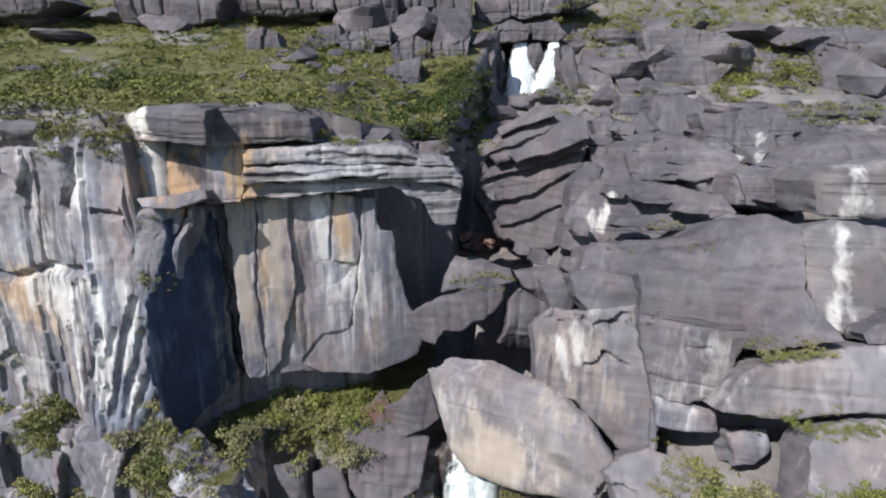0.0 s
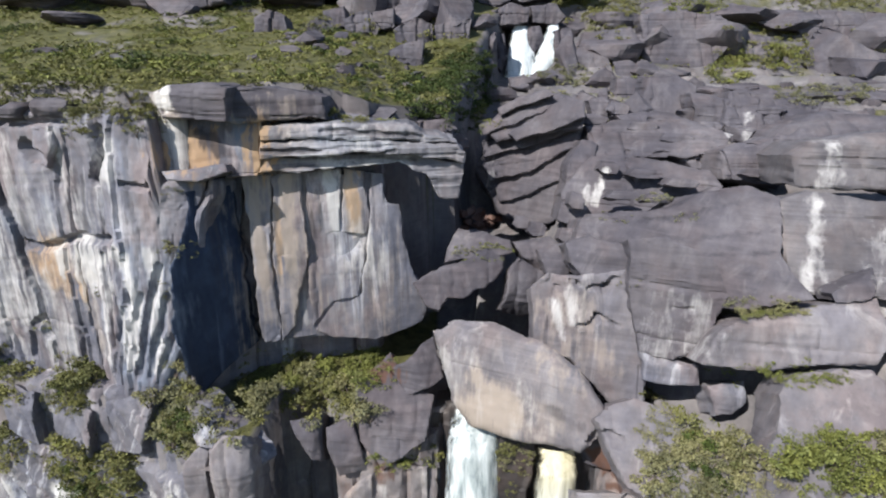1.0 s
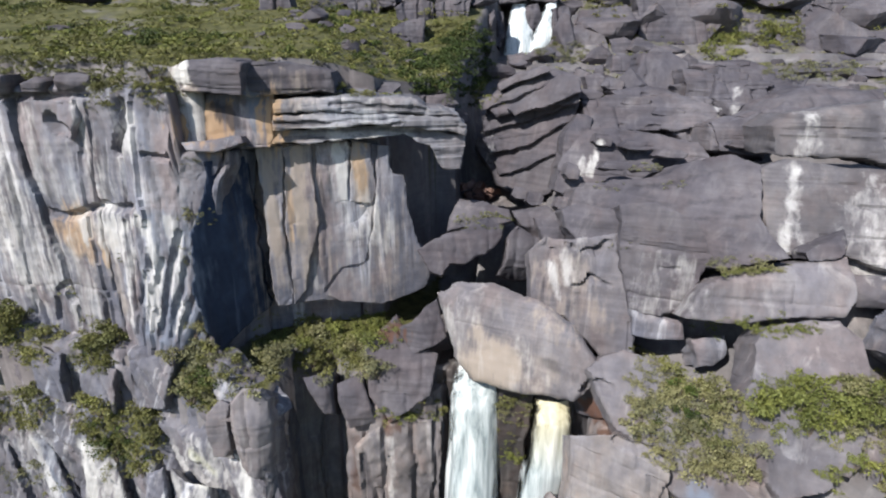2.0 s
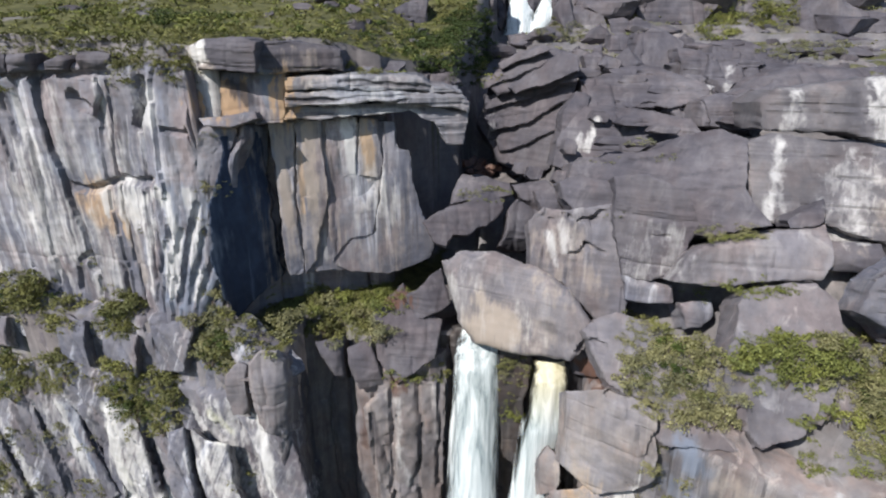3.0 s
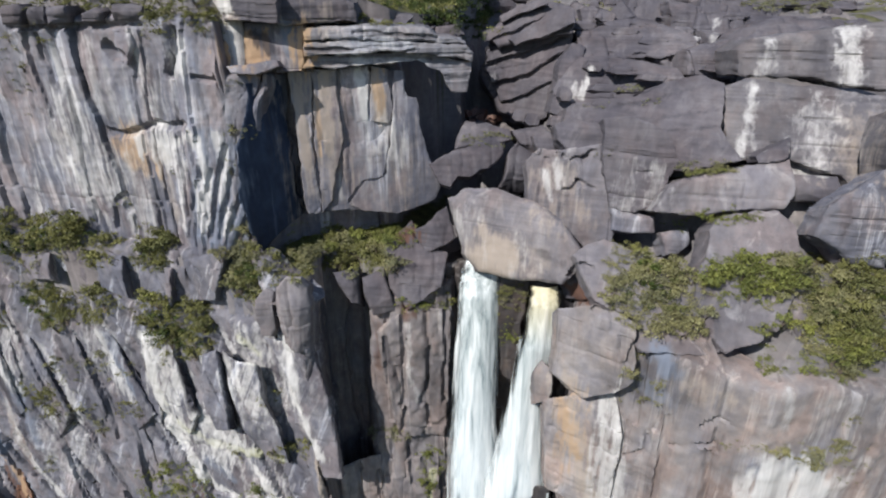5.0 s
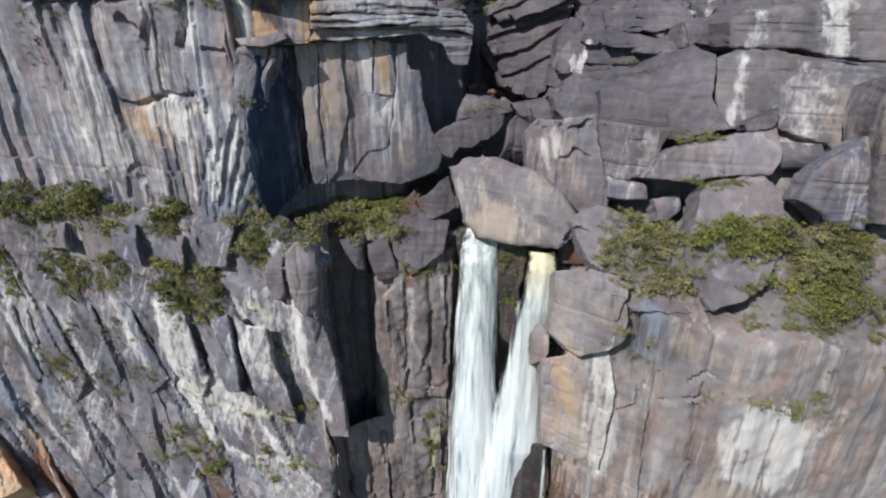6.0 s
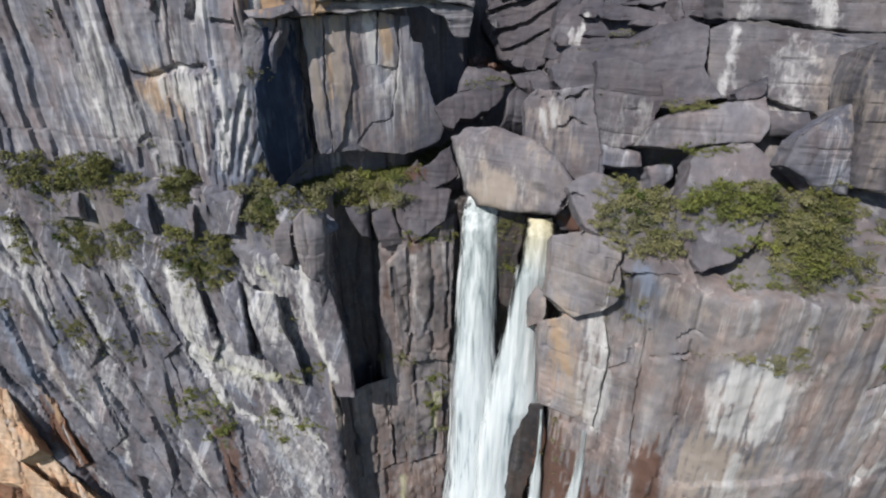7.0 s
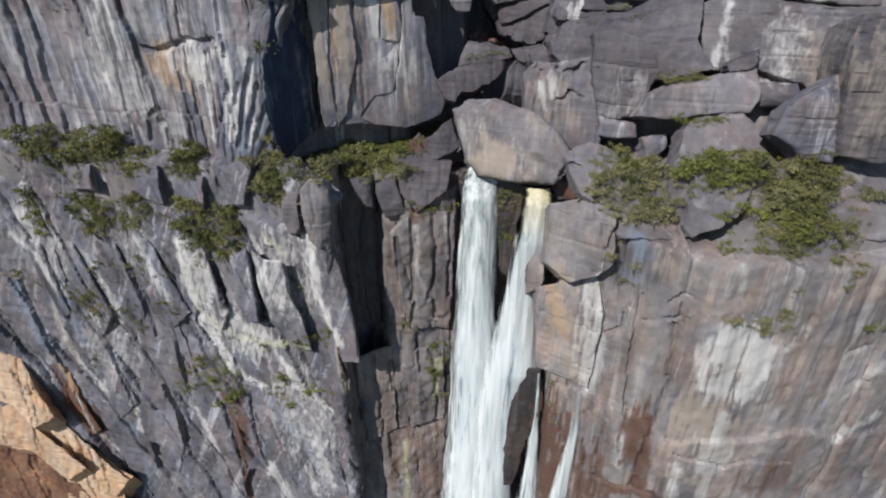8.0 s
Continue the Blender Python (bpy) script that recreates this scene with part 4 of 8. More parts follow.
# ---- cliff walls ----
def wall(name, label, nodes, top, bottom, mat, seed, step=0.9, cap=7.0, lean=(), uneven=0.0, steps=(), tops=(), back=0.0, **relief):
    """A sheer wall along a line of the plan, from top to bottom, with its brow rounded back. lean: how its foot line differs (x, y shifts at the nodes)."""
    pts = np.array(nodes, float)
    foot = pts + (np.array(lean, float) if len(lean) else 0)
    seg = np.linalg.norm(np.diff(pts, axis=0), axis=1)
    cum = np.concatenate([[0], np.cumsum(seg)])
    s_at = np.linspace(0, cum[-1], int(cum[-1] / step) + 1)
    z_at = np.linspace(top, bottom, int((top - bottom) / step) + 1)
    upper = np.stack([np.interp(s_at, cum, pts[:, k]) for k in (0, 1)], 1)
    lower = np.stack([np.interp(s_at, cum, foot[:, k]) for k in (0, 1)], 1)
    for _ in range(2):
        for a in (upper, lower):
            a[1:-1] = (a[:-2] + 2 * a[1:-1] + a[2:]) / 4
    tang = np.gradient(upper, axis=0)
    tang /= np.linalg.norm(tang, axis=1)[:, None]
    out = np.stack([tang[:, 1], -tang[:, 0]], 1)
    S_, Z_ = np.meshgrid(s_at, z_at, indexing="ij")
    Z0 = Z_
    Z_ = Z_ + uneven * fbm(S_ / 17, 0, 0, seed + 40, 4) * smooth(top - 45, top, Z_)
    f = ((top - Z_) / (top - bottom))[..., None]
    XY = upper[:, None, :] * (1 - f) + lower[:, None, :] * f
    if len(tops):
        Z_ = Z_ + np.interp(S_, cum, tops) * smooth(top - 30, top, Z_)
    d = fracture(S_, Z_, S_ * 0 + seed * 7.0, seed, **relief)
    d = d - back
    for at, out_by in steps:
        d = d + out_by * smooth(0.5, -1.5, Z_ - at - 5.0 * fbm(S_ / 21, 1, 0, seed + 41, 3))
    e = np.clip((top - Z0) / 3.0, 0, 1)
    d = d - 3.0 * (1 - np.sqrt(1 - (1 - e) ** 2))
    XY = XY + out[:, None, :] * d[..., None]
    P = np.concatenate([XY, Z_[..., None]], 2)
    brow = P[:, :1, :] + np.concatenate([-out * cap, np.full((len(s_at), 1), 0.6)], 1)[:, None, :]
    P = np.concatenate([brow, P], 1)
    ob = mesh_object(name, P.reshape(-1, 3), grid_faces(P.shape[0], P.shape[1], True), mat, stains=True, angle=28)
    return tagged(ob, label, "cliff", kind="structure")


FACE = RIM[:7] + [(-74, 131.8), (-72.5, 131.8), (-61, 135), (-56.5, 149), (-52, 150.8), (-22.5, 161), (-19, 178), (-13, 196), (-7, 206)]
WALL_UPPER = wall("wall_upper", "sheer grey sandstone cliff with washed upright streaks", FACE, -11.5, -90, PALE_ROCK, 3, step=0.65,
                  lean=[(0, 0)] * 5 + [(-2, -1), (-4, -5), (-8, -5), (-8, -5), (-11, -5), (-1, -1), (0, 0), (0, 1), (0, 0), (0, 0), (0, 0)], tops=[0] * 8 + [-16.5] * 3 + [0, -3, -8, -14, -18], uneven=1.2, cols=0.9, strata=0.2, rough=0.8, width=9.0, height=28.0)
WALL_LOWER = wall("wall_lower", "weathered grey sandstone cliff with white wash streaks", SHELF[:11], -87, -330, LOWER_ROCK, 11, step=0.95, uneven=3.5, back=4.0, tops=[0] * 6 + [-3, -9, -15, -16, -14], steps=((-109, 2.5), (-150, 1.0), (-182, 1.0)),
     cols=1.4, strata=0.45, rough=1.2, width=11.0, height=24.0, dip=0.5, slant=0.4)
WALL_GULLY = wall("wall_gully", "brown ribbed sandstone cliff beside the waterfall", SHELF[9:], -97, -330, GULLY_ROCK, 17, uneven=2.0, back=1.5, steps=((-125, 0.8), (-170, 0.8)), cols=1.0, strata=0.2, rough=1.1, width=8.0, height=50.0)
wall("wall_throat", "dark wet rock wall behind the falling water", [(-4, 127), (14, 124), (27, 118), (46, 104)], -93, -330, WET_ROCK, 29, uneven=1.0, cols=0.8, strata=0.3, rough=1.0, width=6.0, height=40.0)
WALL_SIDE = wall("wall_side", "grey and tan sandstone cliff with rust stains", EDGE, -93, -330, BROWN_ROCK, 23, step=0.9, uneven=2.0, steps=((-163, 1.2),), cols=0.6, strata=0.14, rough=0.8, width=12.0, height=26.0)


# ---- single rocks ----
def inside(px, pz, poly):
    """Distance to the outline, positive inside, and the nearest point of it."""
    best = np.full(px.shape, 1e9)
    nx, nz = np.zeros_like(px), np.zeros_like(px)
    odd = np.zeros(px.shape, bool)
    for (x0, z0), (x1, z1) in zip(poly, poly[1:] + poly[:1]):
        dx, dz = x1 - x0, z1 - z0
        u = np.clip(((px - x0) * dx + (pz - z0) * dz) / (dx * dx + dz * dz + 1e-9), 0, 1)
        cx, cz = x0 + u * dx, z0 + u * dz
        d = np.hypot(px - cx, pz - cz)
        m = d < best
        best, nx, nz = np.where(m, d, best), np.where(m, cx, nx), np.where(m, cz, nz)
        if abs(dz) > 1e-9:
            odd ^= ((z0 > pz) != (z1 > pz)) & (px < dx * (pz - z0) / dz + x0)
    return np.where(odd, best, -best), nx, nz


KINDS = {
    "cap": ("cap_rock", "layered grey cap rock overhanging the cliff rim", ROCK),
    "bed": ("rock_bed", "grey and white sandstone bed", BAND_ROCK),
    "gully": ("rock_panel", "rough grey-brown panel beside the gully", GULLY_ROCK),
    "recess": ("rock_panel", "ochre stained rock panel under an overhang", PALE_ROCK),
    "ledge": ("rock_ledge", "thin pale rock ledge jutting from the cliff", PALE_ROCK),
    "rim": ("rim_block", "rounded grey block on the cliff rim", ROCK),
    "nook": ("rock_panel", "pale grey rock panel on the cliff", PALE_ROCK),
    "corner": ("cliff_corner", "streaked rock wall in the cliff corner, coloured dark blue for shade", SHADED_ROCK),
    "flake": ("rock_rib", "slanting grey rib of the lower cliff", LOWER_ROCK),
    "overhang": ("rock_overhang", "bright tan fractured rock jutting from the lower cliff", TAN_ROCK),
    "undercut": ("rock_overhang", "rust-brown rock under a tan overhang", RUST_ROCK),
    "tower": ("rock_tower", "dark grey cliff block at the back of the plateau", ROCK),
    "ledge_rock": ("rock_ledge", "low broken dark grey rock ledge on the slope", ROCK),
    "outcrop": ("rock_outcrop", "jointed dark grey rock outcrop on the plateau", ROCK),
    "column": ("rock_column", "tan and grey upright sandstone column on the cliff", PALE_ROCK),
    "chockstone": ("chockstone", "dark grey chockstone wedged in the gorge mouth", ROCK),
    "mound": ("rock_mound", "mossy grey rock mound in the gorge", ROCK),
    "block": ("rock_block", "angular grey sandstone block among cracks", ROCK),
    "shear": ("bedded_rock", "dark grey rock with slanting beds beside the gorge", ROCK),
    "slab": ("rock_slab", "smooth dark grey sloping rock slab", ROCK),
    "striped": ("striped_rock", "pale banded sandstone block with fine beds", STRIPED_ROCK),
    "ramp": ("rock_slab", "broad smooth dark grey sandstone ramp", ROCK),
    "buttress": ("rock_buttress", "streaked grey rock buttress behind the keystone boulder", APRON_ROCK),
    "cube": ("rock_cube", "squared grey block under a slab", PALE_ROCK),
    "long": ("rock_slab", "long rounded grey slab capping the cliff edge", APRON_ROCK),
    "wedge": ("rock_wedge", "dark wedge-shaped loose rock on a slope", ROCK),
    "plate": ("rock_plate", "tilted grey banded rock plate", PALE_ROCK),
    "apron": ("rock_slab", "smooth grey sloping rock apron among bushes", APRON_ROCK),
    "boulder": ("boulder", "rounded blue-grey boulder among bushes", APRON_ROCK),
    "face": ("rock_panel", "flat jointed brown-grey panel of the cliff face", BROWN_ROCK),
    "nose": ("rock_block", "small brown rock beside the falling water", BROWN_ROCK),
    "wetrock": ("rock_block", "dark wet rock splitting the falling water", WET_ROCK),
    "keystone": ("keystone_boulder", "huge rounded grey and tan boulder over the waterfall", APRON_ROCK),
    "pillar": ("rock_pillar", "tall grey rock pillar standing off the cliff", APRON_ROCK),
}
count = [100]
BAND = tagged(new("rock_band"), "thin-bedded grey and white sandstone band above the columns", "rock")


def rock(kind, y, turn, lean, thick, outline, centre, r=1.5, cols=0.15, strata=0.18, rough=0.6, dip=0.0, drop=None, slant=0.0, facets=None):
    """A rock with an outline (x, z) in a plane that passes (centre, y), turned and leaning, rounded by r and running back by thick."""
    count[0] += 1
    seed = count[0]
    fall = max(0.0, -centre[1] / 125 - 0.05) if drop is None else drop
    name, label, mat = KINDS[kind]
    if facets is None:
        facets = {"block": 2, "chockstone": 2, "wedge": 3, "rim": 2, "tower": 2, "boulder": 3}.get(kind, 0)
    xs, zs = [p[0] for p in outline], [p[1] for p in outline]
    size = math.sqrt((max(xs) - min(xs)) * (max(zs) - min(zs)))
    cell = min(0.8, max(0.45, size / 55))
    ax = np.arange(min(xs) - 2 * cell, max(xs) + 2 * cell, cell)
    az = np.arange(min(zs) - 2 * cell, max(zs) + 2 * cell, cell)
    PX, PZ = np.meshgrid(ax, az, indexing="ij")
    amp = min(0.55, size / 30)
    wx = PX + amp * (fbm(PX / 6, PZ / 6, 0, seed, 2) + 0.35 * fbm(PX / 1.6, PZ / 1.6, 3, seed, 2))
    wz = PZ + amp * (fbm(PX / 6, PZ / 6, 9, seed + 50, 2) + 0.35 * fbm(PX / 1.6, PZ / 1.6, 5, seed, 2))
    if kind == "face":
        wx, wz, r = PX + 0.4 * (wx - PX), PZ + 0.4 * (wz - PZ), 0.7
    r = 0.62 * r
    d, nx, nz = inside(wx, wz, outline)
    near = (d < 0) & (d > -1.3 * cell)
    QX, QZ = np.where(near, PX + (nx - wx), PX), np.where(near, PZ + (nz - wz), PZ)
    keep = d > -1.3 * cell
    d = np.maximum(d, 0)
    e = np.clip(d / r, 0, 1)
    depth = r * (1 - np.sqrt(np.clip(1 - (1 - e) ** 2, 0, 1)))
    depth = depth - fracture(QX, QZ, QX * 0 + y, seed, cols, strata, rough, 8.0, 9.0, dip, slant) * (0.25 + 0.75 * e)
    tall = max(zs) - min(zs)
    depth = depth + 0.16 * min(tall, 14) * smooth(min(zs) + 0.55 * tall, max(zs), QZ) ** 1.5
    if facets:
        rng = np.random.default_rng(seed)
        for _ in range(facets):
            a, off = rng.uniform(0, 6.28), rng.uniform(0.12, 0.42)
            u = ((QX - 0.5 * (min(xs) + max(xs))) * math.cos(a) / (max(xs) - min(xs)) + (QZ - 0.5 * (min(zs) + max(zs))) * math.sin(a) / tall)
            depth = depth + np.maximum(0, u - off + 0.15) * size * rng.uniform(0.3, 0.6)
    QY = y + turn * (QX - centre[0]) + lean * (QZ - centre[1]) + depth
    n, m = PX.shape
    index = np.full((n, m), -1)
    quad = keep[:-1, :-1] & keep[1:, :-1] & keep[:-1, 1:] & keep[1:, 1:]
    used = np.zeros((n, m), bool)
    for a, b in ((0, 0), (1, 0), (0, 1), (1, 1)):
        used[a:n - 1 + a, b:m - 1 + b] |= quad
    index[used] = np.arange(used.sum())
    verts = np.stack([QX[used], QY[used], QZ[used]], 1)
    i, j = np.nonzero(quad)
    faces = np.stack([index[i, j], index[i + 1, j], index[i + 1, j + 1], index[i, j + 1]], 1)
    edges = {}
    for f in faces.tolist():
        for a, b in zip(f, f[1:] + f[:1]):
            if (b, a) in edges:
                del edges[(b, a)]
            else:
                edges[(a, b)] = True
    rim_ids = sorted({a for e2 in edges for a in e2})
    place = {v: k for k, v in enumerate(rim_ids)}
    ring = verts[rim_ids]
    mid = verts.mean(axis=0)
    all_v, all_f = [verts], faces.tolist()
    last = rim_ids
    for step in range(1, 6):
        f = step / 5
        nxt = ring + np.array([0, thick * f, -thick * f * fall])
        wob = 0.5 * fbm(nxt[:, 0] / 3, nxt[:, 1] / 3, nxt[:, 2] / 3, seed + 9, 3) * (1 if step < 5 else 0)
        shrink = 1 - 0.06 * f
        nxt[:, 0] = mid[0] + (nxt[:, 0] - mid[0]) * shrink + wob
        nxt[:, 2] = mid[2] + (nxt[:, 2] - mid[2]) * shrink + wob
        start = sum(len(v) for v in all_v)
        all_v.append(nxt)
        ids = [start + k for k in range(len(rim_ids))]
        for a, b in edges:
            all_f.append((last[place[b]] if step > 1 else b, last[place[a]] if step > 1 else a, ids[place[a]], ids[place[b]]))
        last = ids
    host = {"corner": WALL_UPPER, "column": WALL_UPPER, "recess": WALL_UPPER, "nook": WALL_UPPER, "face": WALL_SIDE, "flake": WALL_LOWER, "gully": WALL_GULLY, "bed": BAND}.get(kind)
    ob = mesh_object(name, np.concatenate(all_v), all_f, mat, host, stains=True, angle=24)
    return tagged(ob, label) if host else tagged(ob, label, "rock")


rock("cap", 134.5, -0.15, 0, 26, [(-74.3, -6.9), (-69.7, -4.7), (-58.4, -3.9), (-54.2, -5.4), (-54.6, -13.0), (-63.9, -13.2), (-71.7, -13.0)], (-63.8, -8.6), strata=0.5, r=0.7, facets=0)
rock("cap", 141.5, 0.25, 0, 26, [(-55.5, -5.4), (-46.8, -5.2), (-38.6, -6.4), (-33.5, -8.0), (-32.3, -13.3), (-42.3, -13.1), (-52.6, -13.9), (-56.6, -13.8)], (-44.9, -9.9), strata=0.5, r=0.7, facets=0)
rock("recess", 139.8, 0.08, 0.05, 16, [(-73.0, -13.9), (-59.8, -13.6), (-49.1, -14.1), (-50.1, -26.9), (-61.0, -27.0), (-71.8, -26.6), (-73.3, -22.4)], (-62.6, -20.6), cols=0.1, strata=0.1, r=0.5)
rock("ledge", 131.5, 0.1, 0.5, 12, [(-72.0, -25.3), (-64.2, -24.6), (-56.9, -23.4), (-55.7, -25.4), (-62.7, -27.9), (-70.2, -27.5)], (-63.7, -25.7), cols=0.2, strata=0.5, r=0.8)
rock("ledge", 139.0, 0.2, 0.3, 8, [(-58.8, -26.8), (-50.2, -26.1), (-50.7, -27.9), (-58.3, -28.2)], (-54.5, -27.2), cols=0.1, strata=0.3, r=0.5)
rock("block", 136.5, 0.1, 0, 14, [(-81.6, -16.5), (-72.5, -15.0), (-71.2, -20.7), (-68.0, -26.6), (-75.1, -27.8), (-81.2, -29.4), (-81.5, -23.3)], (-75.9, -22.7), r=1.2)
rock("nook", 139.5, 0, 0, 8, [(-108.6, -14.5), (-103.3, -13.9), (-102.4, -19.7), (-106.0, -26.0), (-109.1, -25.3)], (-105.9, -19.8), cols=0.6)
rock("column", 142.6, 0.26, 0, 12, [(-55.9, -29.2), (-49.0, -28.9), (-50.0, -50.3), (-49.4, -78.5), (-54.1, -78.9), (-55.4, -46.7)], (-52.3, -51.3), cols=0.15, strata=0.05, rough=0.4, r=0.5)
rock("column", 144.2, 0.26, 0, 12, [(-48.3, -29.2), (-41.1, -28.2), (-40.6, -38.4), (-39.7, -51.1), (-44.8, -74.0), (-48.7, -78.0), (-49.1, -50.2)], (-44.6, -49.3), cols=0.15, strata=0.05, rough=0.4, r=0.5)
rock("column", 148.2, 0.26, 0, 12, [(-40.3, -28.5), (-30.7, -28.0), (-30.8, -46.3), (-38.7, -46.6), (-39.7, -35.8)], (-36.1, -36.9), cols=0.15, strata=0.05, rough=0.4, r=0.5)
rock("column", 150.6, 0.26, 0, 12, [(-29.5, -28.0), (-24.3, -28.9), (-22.5, -41.7), (-23.6, -47.8), (-30.5, -46.6)], (-26.1, -38.5), cols=0.15, strata=0.05, rough=0.4, r=0.5)
rock("chockstone", 146, -0.1, 0.25, 16, [(-10.4, -61.7), (-3.8, -57.2), (5.6, -55.0), (16.4, -52.4), (19.1, -53.8), (17.6, -58.8), (11.8, -62.7), (0.9, -65.8), (-2.2, -69.3), (-6.1, -67.7)], (5.0, -60.4), r=1.5)
rock("mound", 158, -0.3, 0.9, 14, [(-1.0, -58.5), (1.0, -53.0), (3.7, -49.7), (11.0, -49.7), (19.8, -51.3), (20.7, -54.1), (12.4, -56.3)], (9.8, -53.2), r=2)
rock("block", 146, 0.3, 0.2, 14, [(18.8, -57.9), (22.0, -54.9), (30.9, -60.0), (29.6, -67.0), (25.5, -73.6), (19.0, -72.9), (15.5, -70.2)], (23.0, -65.2), r=0.9)
rock("block", 152, -0.2, 0.5, 12, [(20.4, -51.1), (31.5, -49.1), (35.9, -53.1), (34.1, -59.6), (27.2, -59.4), (22.7, -54.6)], (28.7, -54.5), r=0.9)
rock("block", 146, -0.2, 0.4, 12, [(26.7, -52.3), (33.5, -50.4), (37.2, -54.5), (34.8, -61.8), (31.0, -62.8), (29.6, -58.6)], (32.2, -56.7), r=1.2)
rock("shear", 196, -0.9, 0.3, 20, [(12.4, -39.6), (16.0, -24.3), (23.7, -21.5), (38.5, -19.5), (47.1, -19.4), (45.5, -31.6), (39.2, -45.4), (38.4, -52.8), (29.1, -56.2), (20.8, -54.0)], (31.7, -36.3), strata=0.6, dip=-0.35, r=2, rough=0.9)
rock("shear", 194, -0.8, 0.45, 16, [(14.4, -22.6), (22.1, -13.9), (33.6, -7.3), (44.8, -10.8), (47.1, -15.2), (46.0, -20.0), (33.2, -23.6), (19.1, -26.4)], (33.1, -17.4), strata=0.6, dip=-0.35, r=1.5, rough=0.9)
rock("slab", 176, -0.3, 1.4, 16, [(48.0, -19.4), (59.4, -18.0), (80.9, -16.7), (91.5, -20.2), (85.8, -26.0), (74.9, -27.4), (59.6, -27.4), (48.3, -27.9)], (68.9, -23.0), strata=0.7, cols=0.45, rough=0.9, r=1.2)
rock("slab", 158, -0.5, 0.9, 18, [(34.1, -45.7), (38.3, -35.4), (47.2, -27.1), (57.2, -26.7), (68.8, -27.3), (77.9, -29.3), (79.5, -33.1), (69.3, -39.8), (52.0, -41.1), (41.3, -46.9)], (57.1, -35.3), strata=0.7, cols=0.45, rough=0.9, r=1.2)
rock("slab", 139, -0.3, 1.6, 18, [(76.2, -32.0), (88.4, -32.5), (85.9, -38.5), (71.9, -39.6), (62.1, -39.4), (68.2, -34.9)], (75.5, -36.2), strata=0.7, cols=0.45, rough=0.9, r=1.2)
rock("block", 152, -0.2, 0.5, 16, [(80.2, -23.8), (87.1, -21.9), (97.3, -22.7), (97.0, -28.9), (94.7, -33.7), (79.3, -31.0)], (89.4, -27.0), strata=0.8, r=1.8)
rock("slab", 182, -0.1, 0.6, 14, [(95.2, -10.9), (110.8, -9.6), (125.7, -10.6), (121.2, -16.6), (108.4, -23.3), (94.9, -24.3), (93.2, -18.5)], (107.1, -16.3), strata=0.7, cols=0.45, rough=0.9, r=1.2)
rock("slab", 158, -0.2, 1.5, 14, [(92.8, -22.1), (111.6, -15.1), (124.6, -14.2), (135.9, -14.0), (131.3, -19.4), (106.1, -20.8), (97.4, -23.5)], (114.2, -18.5), strata=0.7, cols=0.45, rough=0.9, r=1.2)
rock("striped", 118, -0.25, 0.55, 18, [(82.1, -20.4), (86.7, -17.0), (98.9, -15.8), (113.0, -13.4), (129.5, -12.2), (127.6, -30.0), (111.6, -29.1), (96.6, -27.4), (82.6, -27.0)], (103.6, -21.4), strata=0.55, cols=0.15, r=2.5)
rock("striped", 105, -0.25, 0.55, 22, [(77.8, -29.8), (83.0, -27.6), (94.7, -28.4), (109.4, -30.4), (127.3, -32.2), (124.9, -54.4), (110.5, -59.3), (105.2, -51.6), (91.8, -48.3), (85.4, -48.7), (77.5, -48.7), (75.5, -39.7)], (97.4, -41.8), strata=0.5, cols=0.15, r=1.5)
rock("ramp", 117, -0.75, 1.0, 20, [(35.2, -38.9), (43.8, -36.4), (55.5, -33.7), (69.5, -27.6), (76.4, -28.8), (72.9, -39.5), (75.4, -46.1), (60.4, -51.1), (57.8, -53.2), (51.9, -48.5), (45.9, -44.5), (42.6, -47.9), (39.1, -50.6), (33.9, -51.4), (32.1, -46.3)], (55.9, -42.1), strata=0.35, cols=0.2, rough=0.6, r=0.9)
rock("block", 150, -0.2, 0.5, 14, [(80.2, -23.1), (92.8, -21.9), (94.4, -25.6), (93.9, -32.1), (87.3, -31.9), (81.7, -30.7)], (88.4, -27.6), strata=0.5, r=0.8, facets=0)
rock("block", 172.8, -0.2, 0.5, 10, [(41.4, -32.6), (45.6, -26.8), (52.1, -26.3), (52.6, -30.9), (47.9, -34.4), (43.0, -36.4)], (47.1, -31.3), r=0.8)
rock("block", 118, -0.2, 0.3, 10, [(29.6, -42.2), (34.6, -40.1), (43.1, -41.4), (42.6, -47.6), (38.1, -50.3), (34.0, -50.1), (30.0, -46.1)], (36.0, -45.4), r=0.9)
rock("block", 117, -0.2, 0.3, 8, [(35.5, -53.7), (41.2, -51.0), (45.0, -51.7), (45.0, -54.8), (41.2, -57.1), (37.9, -56.1)], (41.0, -54.1), r=1)
rock("overhang", 155.0, -0.22, 0.3, 8, [(-270.9, -204.8), (-246.8, -209.3), (-235.0, -212.3), (-228.6, -227.3), (-219.9, -242.0), (-234.2, -251.1), (-246.3, -239.9), (-274.5, -234.5)], (-244.1, -228.1), cols=0.5, rough=1.1, r=0.7, strata=0.4)
rock("overhang", 154.0, -0.22, 0.3, 8, [(-289.4, -244.4), (-256.7, -248.8), (-243.3, -260.4), (-226.2, -272.0), (-212.9, -280.1), (-226.7, -290.6), (-246.6, -276.4), (-296.7, -273.9)], (-248.8, -268.8), cols=0.5, rough=1.1, r=0.7, strata=0.4)
